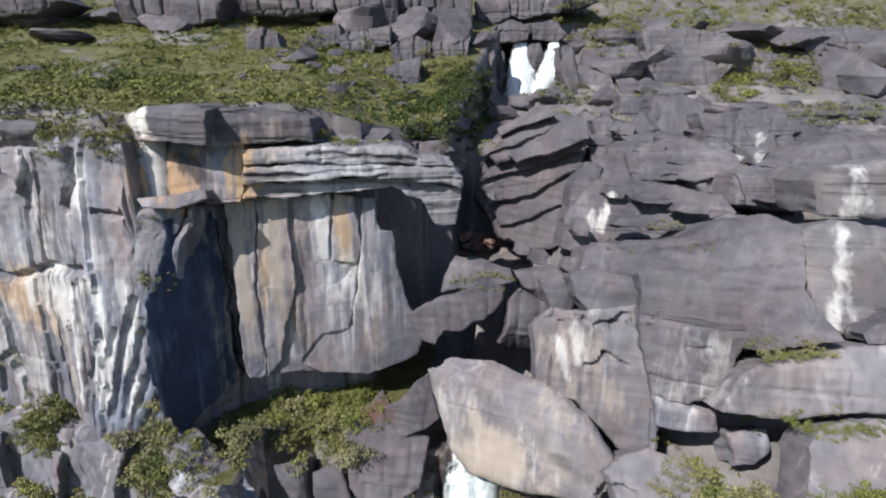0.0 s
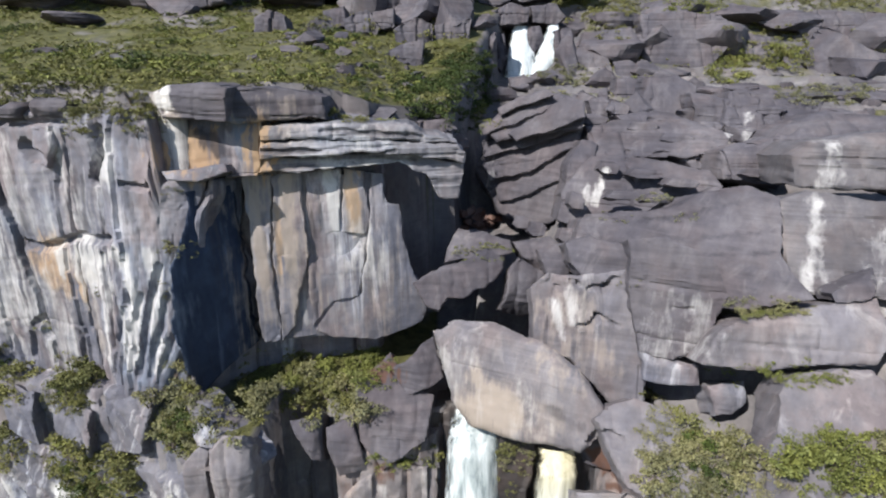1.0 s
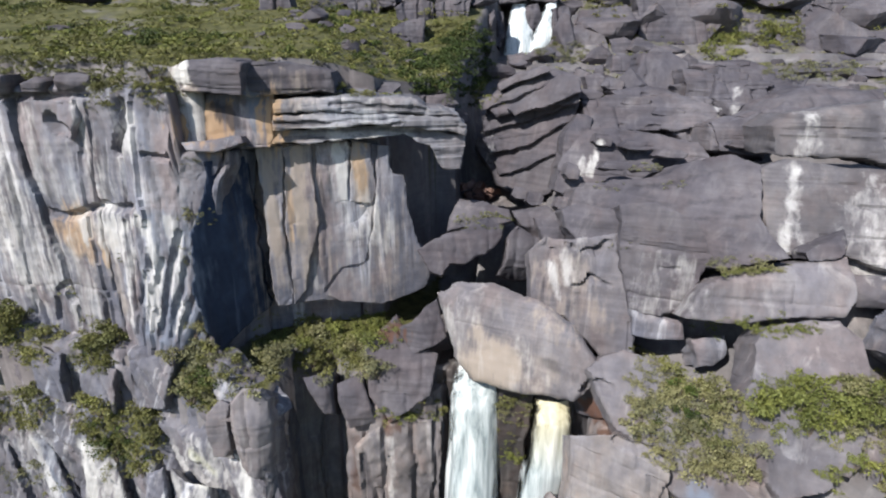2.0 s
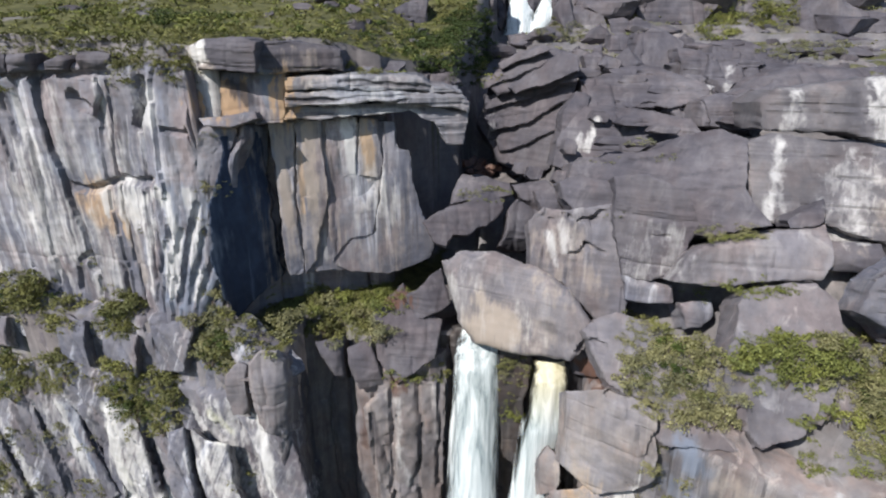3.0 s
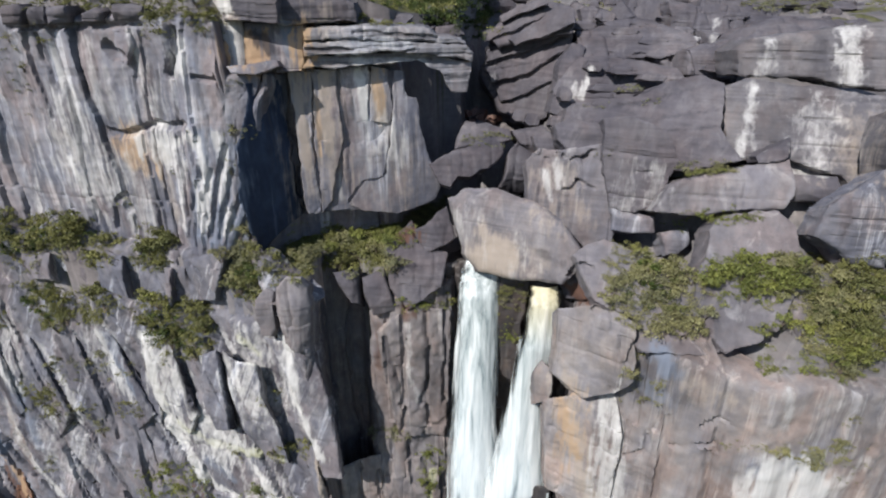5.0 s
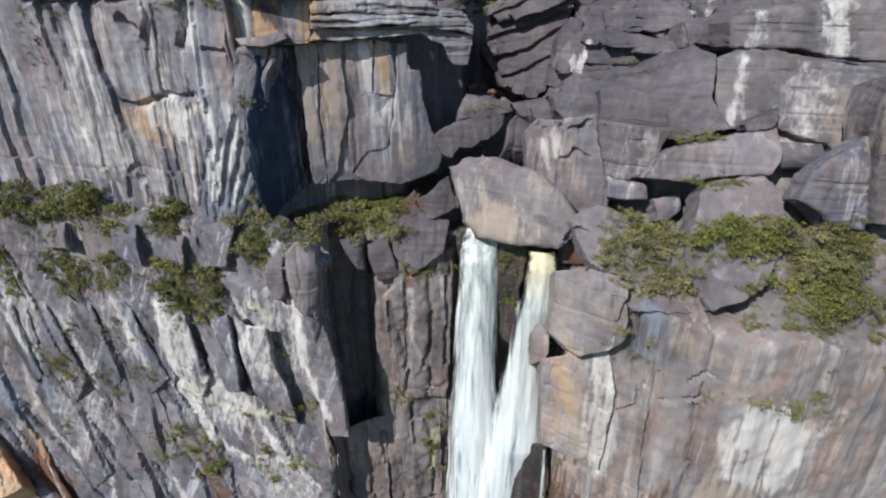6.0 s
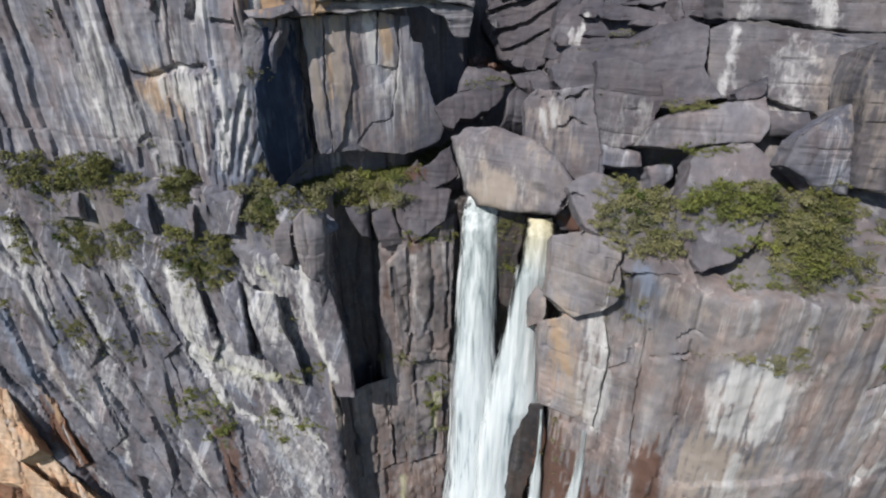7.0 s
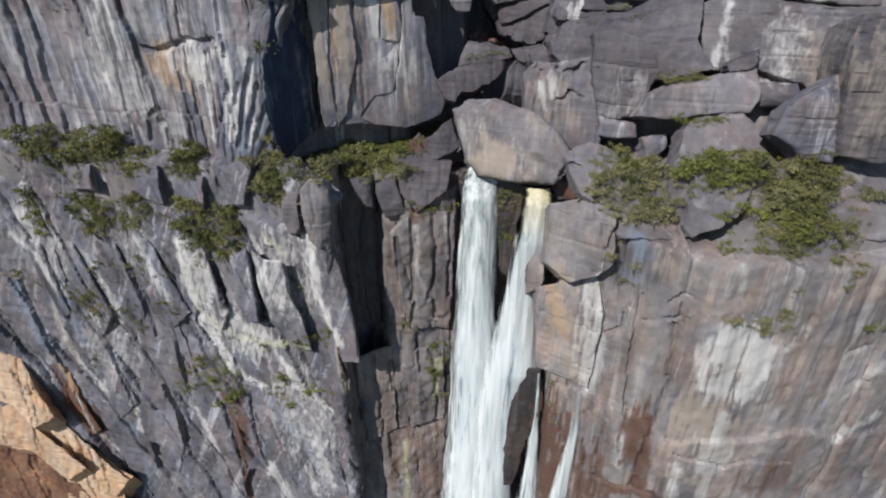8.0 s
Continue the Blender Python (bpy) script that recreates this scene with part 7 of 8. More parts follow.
boulder(-8, 190, -18.6, 7.3, 6.6, 2.5, "grey")
boulder(-31, 175, -12.0, 7.6, 7.0, 2.0, "grey")
boulder(-21, 175, -14.0, 7.6, 7.0, 2.0, "grey")
boulder(-37, 199, -0.7, 5.4, 4.9, 2.6, "grey")
boulder(-58, 274, 17.7, 7.5, 6.8, 6.5, "grey")
boulder(-55, 236, 10.4, 7.7, 7.0, 4.5, "grey")
boulder(3, 207, -28.4, 6.8, 6.2, 4.9, "grey")
boulder(-38, 332, 33.6, 21.8, 19.8, 12.5, "grey")
boulder(-12, 318, 29.4, 20.8, 18.9, 13.5, "grey")
boulder(5, 309, 25.3, 13.5, 15.3, 14.6, "grey")
boulder(-86, 351, 39.6, 26.8, 24.4, 8.3, "grey")
boulder(-116, 365, 42.5, 19.9, 18.1, 7.6, "grey")
boulder(-151, 329, 32.2, 21.6, 19.6, 9.3, "grey")
boulder(-190, 351, 37.2, 19.2, 17.4, 6.6, "grey")
boulder(-136, 339, 35.9, 14.8, 13.5, 6.4, "grey")
boulder(-193, 311, 24.3, 17.0, 15.4, 3.5, "grey")
boulder(-158, 230, 5.9, 8.8, 8.0, 2.2, "grey")
boulder(-138, 230, -7.7, 10.0, 9.1, 1.7, "grey")
boulder(-222, 336, 34.6, 18.3, 16.7, 5.1, "grey")
boulder(25, 310, 11.7, 4.1, 7.7, 7.3, "grey")
boulder(22, 312, 23.2, 10.2, 9.3, 5.3, "grey")
boulder(39, 360, 29.6, 15.7, 14.3, 8.5, "grey")
boulder(54, 360, 31.2, 15.7, 14.3, 8.5, "grey")
boulder(55, 360, 14.0, 5.9, 7.9, 7.5, "grey")
boulder(62, 299, 3.5, 7.2, 13.4, 12.7, "grey")
boulder(76, 360, 21.7, 13.8, 12.5, 8.5, "grey")
boulder(20, 288, -2.3, 6.9, 7.1, 6.8, "grey")
boulder(26, 283, -12.2, 10.8, 9.8, 5.3, "grey")
boulder(40, 293, -9.7, 9.6, 8.7, 5.0, "grey")
boulder(46, 272, -4.9, 8.3, 7.6, 4.1, "grey")
boulder(57, 275, -6.5, 7.5, 6.8, 4.7, "grey")
boulder(89, 308, 8.5, 20.2, 18.3, 8.1, "grey")
boulder(76, 275, -5.0, 10.5, 9.6, 7.3, "grey")
boulder(58, 232, -13.5, 10.1, 9.2, 4.8, "grey")
boulder(65, 220, -15.7, 7.2, 6.6, 6.2, "grey")
boulder(70, 206, -16.5, 9.0, 8.2, 7.8, "grey")
boulder(84, 211, -14.3, 9.2, 9.4, 9.0, "grey")
boulder(99, 291, -1.9, 9.5, 8.7, 6.0, "grey")
boulder(112, 315, 13.0, 20.6, 18.8, 8.3, "grey")
boulder(142, 316, 13.0, 20.7, 18.8, 11.9, "grey")
boulder(116, 264, -10.0, 7.2, 7.9, 7.5, "grey")
boulder(111, 285, -3.6, 12.5, 11.3, 3.8, "grey")
boulder(120, 246, -10.0, 10.7, 9.8, 3.2, "grey")
boulder(92, 197, -16.4, 10.8, 9.8, 4.6, "grey")
boulder(133, 248, -8.9, 13.5, 12.3, 3.3, "grey")
boulder(205, 311, 9.4, 23.8, 21.6, 13.2, "grey")
boulder(206, 289, 0.4, 22.1, 20.1, 6.8, "grey")
boulder(189, 302, 3.2, 13.2, 12.0, 7.1, "grey")
boulder(190, 341, 25.7, 22.3, 20.3, 6.4, "grey")
boulder(169, 350, 29.2, 26.8, 24.3, 7.3, "grey")
boulder(139, 358, 33.0, 23.5, 21.3, 7.4, "grey")
boulder(105, 346, 26.0, 17.0, 15.5, 6.5, "grey")
boulder(181, 245, -12.9, 13.4, 12.2, 4.6, "grey")
boulder(151, 238, -11.3, 15.6, 14.2, 1.8, "grey")
boulder(128, 221, -14.1, 16.9, 15.4, 2.5, "grey")
boulder(81, 194, -20.9, 12.7, 11.6, 2.6, "grey")
boulder(64, 201, -20.1, 9.9, 9.0, 3.4, "grey")
boulder(55, 201, -27.6, 5.5, 5.0, 4.7, "grey")
boulder(99, 183, -21.1, 10.0, 9.1, 3.5, "grey")
boulder(127, 204, -18.4, 15.6, 14.2, 3.5, "grey")
boulder(148, 208, -17.4, 15.9, 14.5, 2.7, "grey")
boulder(234, 320, 16.0, 17.5, 15.9, 12.1, "grey")
boulder(75, 191, -23.6, 12.5, 11.4, 2.9, "grey")
boulder(86, 185, -25.4, 10.1, 9.2, 2.4, "grey")
boulder(60, 197, -27.4, 8.6, 7.8, 3.3, "grey")
boulder(67, 188, -27.7, 10.3, 9.3, 2.5, "grey")
boulder(6.8, 212.4, -56.6, 2.5, 2.5, 2.1, "brown")
boulder(10.5, 214.0, -55.4, 2.5, 2.5, 2.3, "brown")
boulder(14.5, 215.6, -56.6, 2.8, 2.8, 2.1, "brown")
boulder(18.5, 213.2, -57.5, 2.5, 2.5, 1.9, "brown")
boulder(9.1, 214.8, -60.2, 3.0, 3.0, 1.9, "brown")
boulder(13.5, 212.4, -60.7, 3.0, 3.0, 2.1, "brown")
boulder(17.9, 214.0, -61.1, 2.8, 2.8, 1.9, "brown")
boulder(21.2, 215.6, -59.3, 1.9, 1.9, 1.7, "brown")
boulder(11.9, 213.2, -57.9, 2.3, 2.3, 1.9, "brown")
boulder(15.9, 214.8, -58.8, 2.1, 2.1, 1.9, "brown")
boulder(8.0, 212.4, -62.7, 2.5, 2.5, 1.5, "brown")
boulder(14.6, 214.0, -63.4, 3.0, 3.0, 1.5, "brown")


def rubble(n, x0, x1, y0, y1, seed):
    """Smaller boulders strewn over the bedrock."""
    rng = np.random.default_rng(seed)
    for _ in range(n):
        x, y = rng.uniform(x0, x1), rng.uniform(y0, y1)
        z = float(land(np.array([x]), np.array([y]))[0])
        s_ = rng.uniform(1.2, 3.6)
        if z > -40:
            boulder(x, y, z + 0.2 * s_, s_ * rng.uniform(0.8, 1.6), s_, s_ * rng.uniform(0.5, 0.9), "grey")


rubble(110, 40, 200, 185, 350, 51)
rubble(24, -70, -10, 195, 300, 52)


# ---- falling water ----
def falls(name, label, lines, seed, parent=None, step=0.8, cover=1.0, tint=0.0, tint_to=0.0):
    """A fall from rows of (z, left x, right x, y): a bulged sheet of threads with ragged sides."""
    rows = np.array(lines, float)
    z = np.arange(rows[0, 0], rows[-1, 0], -step)
    get = [np.interp(-z, -rows[:, 0], rows[:, k]) for k in (1, 2, 3)]
    u = np.linspace(0, 1, 33)
    U, Zg = np.meshgrid(u, z, indexing="ij")
    ragged = 0.9 * fbm(Zg / 22, U * 0, 0, seed, 3)
    L, R_ = get[0][None, :] + ragged * 0.5, get[1][None, :] - ragged * 0.5
    Xw = L + (R_ - L) * U
    bulge = np.sin(np.pi * U) ** 0.6 * (R_ - L) * 0.22
    thread = 0.16 * fbm(Xw / 1.5, Zg / 30, 3.0, seed + 4, 3) + 0.3 * fbm(Xw / 4, Zg / 30, 9.0, seed + 8, 2)
    Yw = get[2][None, :] - bulge - thread
    P = np.stack([Xw, Yw, Zg], 2).reshape(-1, 3)
    ob = mesh_object(name, P, grid_faces(len(u), len(z), True), WATER, parent, angle=180)
    edge = np.clip(np.minimum(U, 1 - U) / 0.2, 0, 1) * cover
    a = ob.data.attributes.new("foam", "FLOAT", "POINT")
    a.data.foreach_set("value", np.clip((rows[0, 0] - Zg - 12) / 65, 0 if parent is None or rows[0, 0] < 0 else 1, 1).astype(np.float32).ravel())
    a = ob.data.attributes.new("cover", "FLOAT", "POINT")
    a.data.foreach_set("value", (0.25 + 0.75 * edge).astype(np.float32).ravel())
    top = np.clip(1 - (rows[0, 0] - Zg) / max(tint_to, 0.1), 0, 1) * tint
    a = ob.data.attributes.new("tint", "FLOAT", "POINT")
    a.data.foreach_set("value", top.astype(np.float32).ravel())
    return tagged(ob, label, "" if parent else "waterfall")


great = tagged(new("waterfall"), "tall white waterfall pouring out under a boulder in streams", "waterfall")
falls("stream", "white and turquoise stream", [(-88, 1.9, 14.4, 124), (-92, 0.1, 14.6, 119.5), (-98, -0.6, 14.4, 117), (-109, -1.1, 14.6, 115.5), (-150, -3.1, 15.0, 113), (-178, -3.9, 19.1, 112), (-215, -5.8, 24.2, 111), (-264, -9.8, 27.6, 109), (-330, -9.8, 27.6, 109)], 1, great)
falls("stream", "white stream yellow at its lip", [(-90, 22.8, 31.4, 109), (-95, 22.2, 31.5, 105), (-110, 18.6, 31.6, 104), (-128, 16.8, 27.9, 104), (-155, 12.0, 31.1, 104), (-172, 9.8, 33.9, 104), (-178, 9.1, 30.9, 104), (-187, 8.4, 28.2, 104), (-208, 7.5, 25.5, 104), (-256, 5.4, 26.2, 103), (-330, 5.4, 26.2, 103)], 2, great, tint=0.7, tint_to=18.0)
falls("side_thread", "thin thread of water", [(-167, 30.8, 32.4, 96), (-191, 31.2, 33.3, 95), (-209, 29.5, 35.0, 95), (-246, 26.3, 37.9, 95), (-330, 26.3, 37.9, 95)], 3, great, cover=0.7)
falls("side_thread", "thin veil of water sliding down the rock", [(-162, 43.6, 45.2, 80), (-185, 42.3, 46.6, 80), (-227, 37.8, 46.3, 81), (-330, 37.8, 46.3, 81)], 4, great, cover=0.6)
upper = tagged(new("waterfall"), "short white waterfall between dark boulders on the plateau", "waterfall")
falls("stream", "", [(23, 39.5, 48, 340), (19, 38.5, 49, 338), (8, 36, 52, 336), (-6, 34, 53, 332)], 5, upper, step=0.5)
falls("stream", "", [(24, 59, 66, 340), (20, 57, 67, 338), (10, 54, 67, 336), (2, 50, 63, 333), (-6, 47, 58, 331)], 6, upper, step=0.5)


# ---- shrubs ----
def leaves(rng, n, lobes, leaf):
    """Leaf blades on some lobes: quads, each turned at random round the outward way."""
    spots, ways = [], []
    which = rng.integers(0, len(lobes), n)
    way = rng.normal(size=(n, 3))
    way /= np.linalg.norm(way, axis=1)[:, None]
    way[:, 2] = np.where(way[:, 2] < -0.3, -way[:, 2], way[:, 2])
    lob = np.array(lobes)[which]
    p = lob[:, :3] + way * lob[:, 3:4] * (rng.uniform(0.55, 1.08, (n, 1)))
    nrm = way + 0.7 * rng.normal(size=(n, 3))
    nrm /= np.linalg.norm(nrm, axis=1)[:, None]
    u = np.cross(nrm, rng.normal(size=(n, 3)))
    u /= np.linalg.norm(u, axis=1)[:, None]
    w = np.cross(nrm, u)
    size = leaf * rng.uniform(0.6, 1.3, (n, 1))
    quad = np.stack([p - u * size, p + w * size * 0.6, p + u * size, p - w * size * 0.6], 1)
    return quad.reshape(-1, 3)


def crown_mesh(seed, n=640, leaf=0.062):
    rng = np.random.default_rng(seed)
    lobes = [(0, 0, 0.5, 0.5)]
    for k in range(13):
        a = rng.uniform(0, 6.28)
        d = rng.uniform(0.2, 0.8)
        r = rng.uniform(0.18, 0.34)
        lobes.append((d * math.cos(a), d * math.sin(a), rng.uniform(0.25, 0.85), r))
    v = leaves(rng, n, lobes, leaf)
    me = bpy.data.meshes.new("crown")
    fill_mesh(me, v, np.arange(len(v)).reshape(-1, 4))
    return me


def stem_mesh(seed):
    """A short forked trunk, tapered."""
    rng = np.random.default_rng(seed)
    bm = bmesh.new()
    for k in range(4):
        a, tip = rng.uniform(0, 6.28), Vector((rng.uniform(-0.5, 0.5), rng.uniform(-0.5, 0.5), rng.uniform(0.5, 0.8)))
        base = Vector((0.05 * math.cos(a), 0.05 * math.sin(a), -0.35))
        m = (tip - base).to_track_quat("Z", "Y").to_matrix().to_4x4()
        bmesh.ops.create_cone(bm, segments=5, radius1=0.05, radius2=0.015, depth=(tip - base).length, matrix=Matrix.Translation((tip + base) / 2) @ m)
    me = bpy.data.meshes.new("stem")
    bm.to_mesh(me)
    bm.free()
    me.materials.append(BARK)
    return me


STEMS = [stem_mesh(60 + k) for k in range(3)]
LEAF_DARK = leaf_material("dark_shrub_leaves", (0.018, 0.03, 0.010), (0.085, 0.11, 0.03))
LOOKS = {"green": (LEAF, "olive-green leafy shrub growing on a rock ledge"), "dry": (LEAF_DRY, "dull grey-green dry shrub on a rock ledge"),
         "bright": (LEAF_BRIGHT, "bright yellow-green shrub on a rock ledge"), "dark": (LEAF_DARK, "dark green dense shrub among the rocks")}
CROWNS = {}
for kind, (mat, _label) in LOOKS.items():
    CROWNS[kind] = []
    for k in range(4):
        me = crown_mesh(len(CROWNS) * 10 + k)
        me.materials.append(mat)
        CROWNS[kind].append(me)

# the rock surfaces, on which things grow
from mathutils.bvhtree import BVHTree
_v, _f, _n = [], [], 0
for ob in list(scene.objects):
    if ob.type == "MESH" and not ob.name.startswith(("stream", "side_thread", "ground_valley")):
        a = np.empty(len(ob.data.vertices) * 3, np.float32)
        ob.data.vertices.foreach_get("co", a)
        _v.append(a.reshape(-1, 3))
        _f += [[i + _n for i in p.vertices] for p in ob.data.polygons]
        _n += len(ob.data.vertices)
SURFACE = BVHTree.FromPolygons(np.concatenate(_v).tolist(), _f)
DOWN = Vector((0.0, 0.9, -0.43)).normalized()
LEVEL = Vector((0.0, 1.0, -0.05)).normalized()
grow = np.random.default_rng(8)


def shrub(spot, size, kind):
    root = new("shrub")
    root.matrix_world = Matrix.Translation(spot) @ Matrix.Rotation(grow.uniform(0, 6.28), 4, "Z") @ Matrix.Diagonal((size, size, size * grow.uniform(0.75, 1.05), 1))
    tagged(root, LOOKS[kind][1], "shrub", "shrubs on the ledges")
    for name, me in (("crown", CROWNS[kind][grow.integers(0, 4)]), ("stem", STEMS[grow.integers(0, 3)])):
        new(name, me).parent = root
    return root


UNDER = {kind: [] for kind in LOOKS}


def patch(x, y, z, hw, hh, n, size, kind):
    """Shrubs that grow about a place on the rock, where a slanting line from outside first meets it, and low growth between them."""
    done, whole = 0, 0
    for _ in range(n * 6):
        u, v = grow.uniform(-1, 1), grow.uniform(-1, 1)
        if u * u * 0.8 + v * v * 0.8 > 1 or done >= n * 2:
            continue
        p = Vector((x + u * hw, y, z + v * hh))
        way = DOWN if y < 200 else LEVEL + Vector((x / y, 0, 0))
        hit, normal, _, _ = SURFACE.ray_cast(p - way * 40, way.normalized(), 110)
        if hit and abs(hit.y - y) < (30 if y < 200 else 70):
            s_ = size * grow.uniform(0.6, 1.1) * 1.15
            done += 1
            if done % (7 if y < 100 else 14) == 1 and y < 160 and size > 1.7:
                shrub(hit - DOWN * 0.15 * s_ - Vector((0, 0, 0.25 * s_)), s_ * 1.35, kind)
            else:
                UNDER[kind].append((*(hit - Vector((0, 0, 0.2 * s_))), s_ * (0.75 if y < 160 else 0.95)))


patch(-69, 118, -93, 5.6, 10.1, 14, 3.6, "green")
patch(-55, 122, -85, 7.9, 8.0, 20, 3.4, "green")
patch(-42, 128, -83, 8.3, 9.1, 22, 3.2, "green")
patch(-29, 134, -82, 10.9, 4.5, 16, 2.8, "bright")
patch(-34, 125, -88, 9.6, 5.1, 12, 2.6, "green")
patch(-179, 150, -87, 10.4, 6.8, 23, 4.6, "green")
patch(-155, 145, -87, 10.4, 7.1, 27, 4.4, "green")
patch(-135, 138, -91, 5.1, 6.1, 13, 4.0, "green")
patch(-110, 134, -90, 5.0, 6.0, 13, 3.8, "green")
patch(-192, 146, -117, 4.0, 12.4, 23, 4.6, "green")
patch(-164, 141, -115, 6.9, 12.2, 23, 4.0, "green")
patch(-141, 137, -114, 7.0, 8.7, 18, 4.0, "green")
patch(-105, 132, -116, 15.6, 9.4, 37, 4.0, "green")
patch(-108, 130, -125, 12.9, 6.2, 13, 3.4, "green")
patch(-73, 124, -95, 7.4, 8.3, 20, 3.6, "green")
patch(-164, 142, -145, 8.2, 6.9, 7, 3.2, "dry")
patch(-184, 144, -167, 8.8, 10.1, 9, 3.4, "green")
patch(-153, 139, -171, 3.5, 10.0, 5, 3.0, "dry")
patch(-132, 135, -162, 3.8, 4.0, 3, 2.6, "green")
patch(-120, 128, -202, 12.7, 14.8, 12, 3.6, "bright")
patch(-78, 119, -202, 12.9, 8.3, 9, 3.2, "bright")
patch(-61, 110, -160, 6.6, 4.6, 4, 2.6, "green")
patch(-23, 120, -162, 6.1, 3.5, 4, 2.4, "dry")
patch(-10, 120, -178, 5.7, 11.7, 6, 2.6, "bright")
patch(-15, 120, -205, 10.7, 6.0, 6, 2.4, "dry")
patch(-209, 148, -155, 5.6, 6.4, 4, 3.0, "green")
patch(-191, 146, -204, 9.7, 5.8, 4, 2.6, "dry")
patch(-68, 112, -138, 3.8, 5.6, 3, 2.2, "green")
patch(-89, 118, -172, 4.0, 6.5, 3, 2.0, "dry")
patch(53, 86, -81, 12.9, 11.8, 27, 3.0, "dry")
patch(76, 80, -72, 12.4, 6.2, 22, 3.0, "bright")
patch(97, 73, -87, 10.0, 11.0, 27, 3.0, "dry")
patch(105, 70, -82, 15.3, 13.1, 31, 3.2, "green")
patch(91, 68, -90, 14.4, 5.9, 15, 2.7, "bright")
patch(91, 58, -112, 14.2, 3.0, 15, 2.0, "dry")
patch(50, 80, -108, 5.1, 7.3, 6, 2.2, "dry")
patch(113, 64, -95, 5.2, 5.0, 6, 2.2, "bright")
patch(103, 57, -120, 5.2, 3.9, 4, 1.4, "dry")
patch(127, 60, -116, 3.3, 2.2, 3, 2.2, "bright")
patch(68, 98, -48, 8.5, 2.3, 16, 1.6, "dry")
patch(71, 92, -61, 8.9, 2.9, 16, 1.5, "bright")
patch(54, 140, -34, 6.6, 1.8, 9, 1.4, "dry")
patch(44, 130, -37, 3.8, 1.4, 4, 1.2, "dry")
patch(57, 126, -37, 3.5, 2.0, 4, 1.2, "dry")
patch(42, 118, -51, 2.3, 1.4, 3, 1.0, "dry")
patch(-92, 137, -13, 4.6, 3.8, 12, 2.6, "green")
patch(-78, 136, -11, 5.2, 4.6, 16, 2.6, "green")
patch(-28, 150, -13, 5.0, 3.1, 8, 2.2, "green")
patch(-18, 158, -14, 4.2, 1.4, 5, 1.6, "bright")
patch(-71, 131, -30, 2.5, 1.2, 3, 1.4, "dry")
patch(-72, 130, -45, 3.8, 2.3, 4, 1.8, "dry")
patch(-98, 140, -62, 1.7, 3.3, 2, 1.4, "dry")
patch(-137, 150, -15, 2.1, 5.0, 5, 2.4, "green")
patch(-9, 225, -11, 10.8, 8.0, 34, 4.2, "dark")
patch(9, 250, -7, 12.2, 14.0, 46, 5.0, "dark")
patch(14, 240, -20, 4.1, 5.8, 7, 3.0, "bright")
patch(10, 156, -55, 10.6, 3.7, 14, 1.5, "bright")
patch(19, 113, -99, 5.6, 8.8, 10, 2.0, "green")
patch(17, 112, -112, 3.1, 5.6, 5, 1.8, "bright")
patch(22, 230, -21, 5.0, 2.4, 3, 2.0, "green")
patch(130, 262, 2, 11.2, 8.7, 24, 4.2, "bright")
patch(155, 262, 8, 11.4, 8.9, 24, 4.2, "green")
patch(165, 300, 18, 20.8, 6.6, 16, 3.6, "green")
patch(147, 215, -8, 16.6, 6.2, 26, 2.4, "dry")
patch(89, 350, 36, 24.4, 11.3, 30, 4.2, "green")
patch(60, 290, -5, 12.9, 5.9, 14, 3.0, "dry")
patch(150, 360, 39, 19.5, 9.3, 20, 4.0, "bright")
patch(231, 360, 41, 30.9, 6.9, 34, 4.0, "green")
patch(92, 320, 19, 12.6, 7.1, 10, 3.2, "green")
patch(93, 270, -4, 4.1, 2.5, 3, 2.4, "bright")
patch(151, 290, 9, 7.7, 5.9, 6, 3.0, "dry")
patch(35, 88, -175, 5.4, 15.6, 6, 1.6, "dry")
patch(52, 80, -192, 5.6, 16.7, 5, 1.6, "dry")
patch(-48, 119, -82, 5.7, 11.7, 14, 4.2, "green")
patch(-36, 124, -82, 9.1, 10.4, 18, 4.0, "green")
patch(-23, 130, -81, 9.2, 5.8, 14, 3.4, "bright")
patch(-58, 118, -88, 7.3, 8.0, 14, 4.2, "dry")
patch(-73, 122, -90, 7.5, 9.0, 14, 4.2, "dry")
patch(-108, 132, -86, 5.8, 8.5, 12, 4.2, "green")
patch(-111, 133, -117, 20.9, 12.1, 16, 4.6, "green")
patch(-162, 147, -89, 25.1, 8.7, 16, 4.8, "green")
patch(-117, 126, -200, 10.6, 14.7, 6, 4.2, "bright")
patch(53, 86, -81, 12.1, 10.8, 16, 3.4, "dry")
patch(77, 80, -71, 9.7, 4.9, 8, 3.4, "bright")
patch(9, 212, -17, 8.2, 8.1, 26, 3.0, "dark")
patch(-5, 222, -11, 8.6, 6.3, 14, 4.0, "dark")
patch(-66, 300, 19, 13.7, 5.3, 10, 3.4, "green")
patch(-82, 310, 30, 28.5, 4.0, 18, 3.6, "green")
patch(-34, 235, -2, 15.5, 6.5, 16, 2.8, "green")
patch(-32, 300, 18, 8.2, 6.6, 6, 3.0, "green")
patch(130, 262, 2, 11.2, 8.7, 18, 4.4, "green")
patch(155, 262, 9, 11.3, 8.3, 18, 4.4, "bright")
patch(145, 215, -8, 18.5, 5.7, 20, 2.6, "dry")
patch(89, 340, 37, 21.1, 8.8, 18, 4.4, "green")
patch(144, 340, 36, 19.9, 8.4, 16, 4.2, "bright")
patch(218, 340, 39, 29.2, 6.6, 20, 4.2, "dry")
patch(64, 280, -4, 6.4, 5.4, 8, 3.4, "dry")
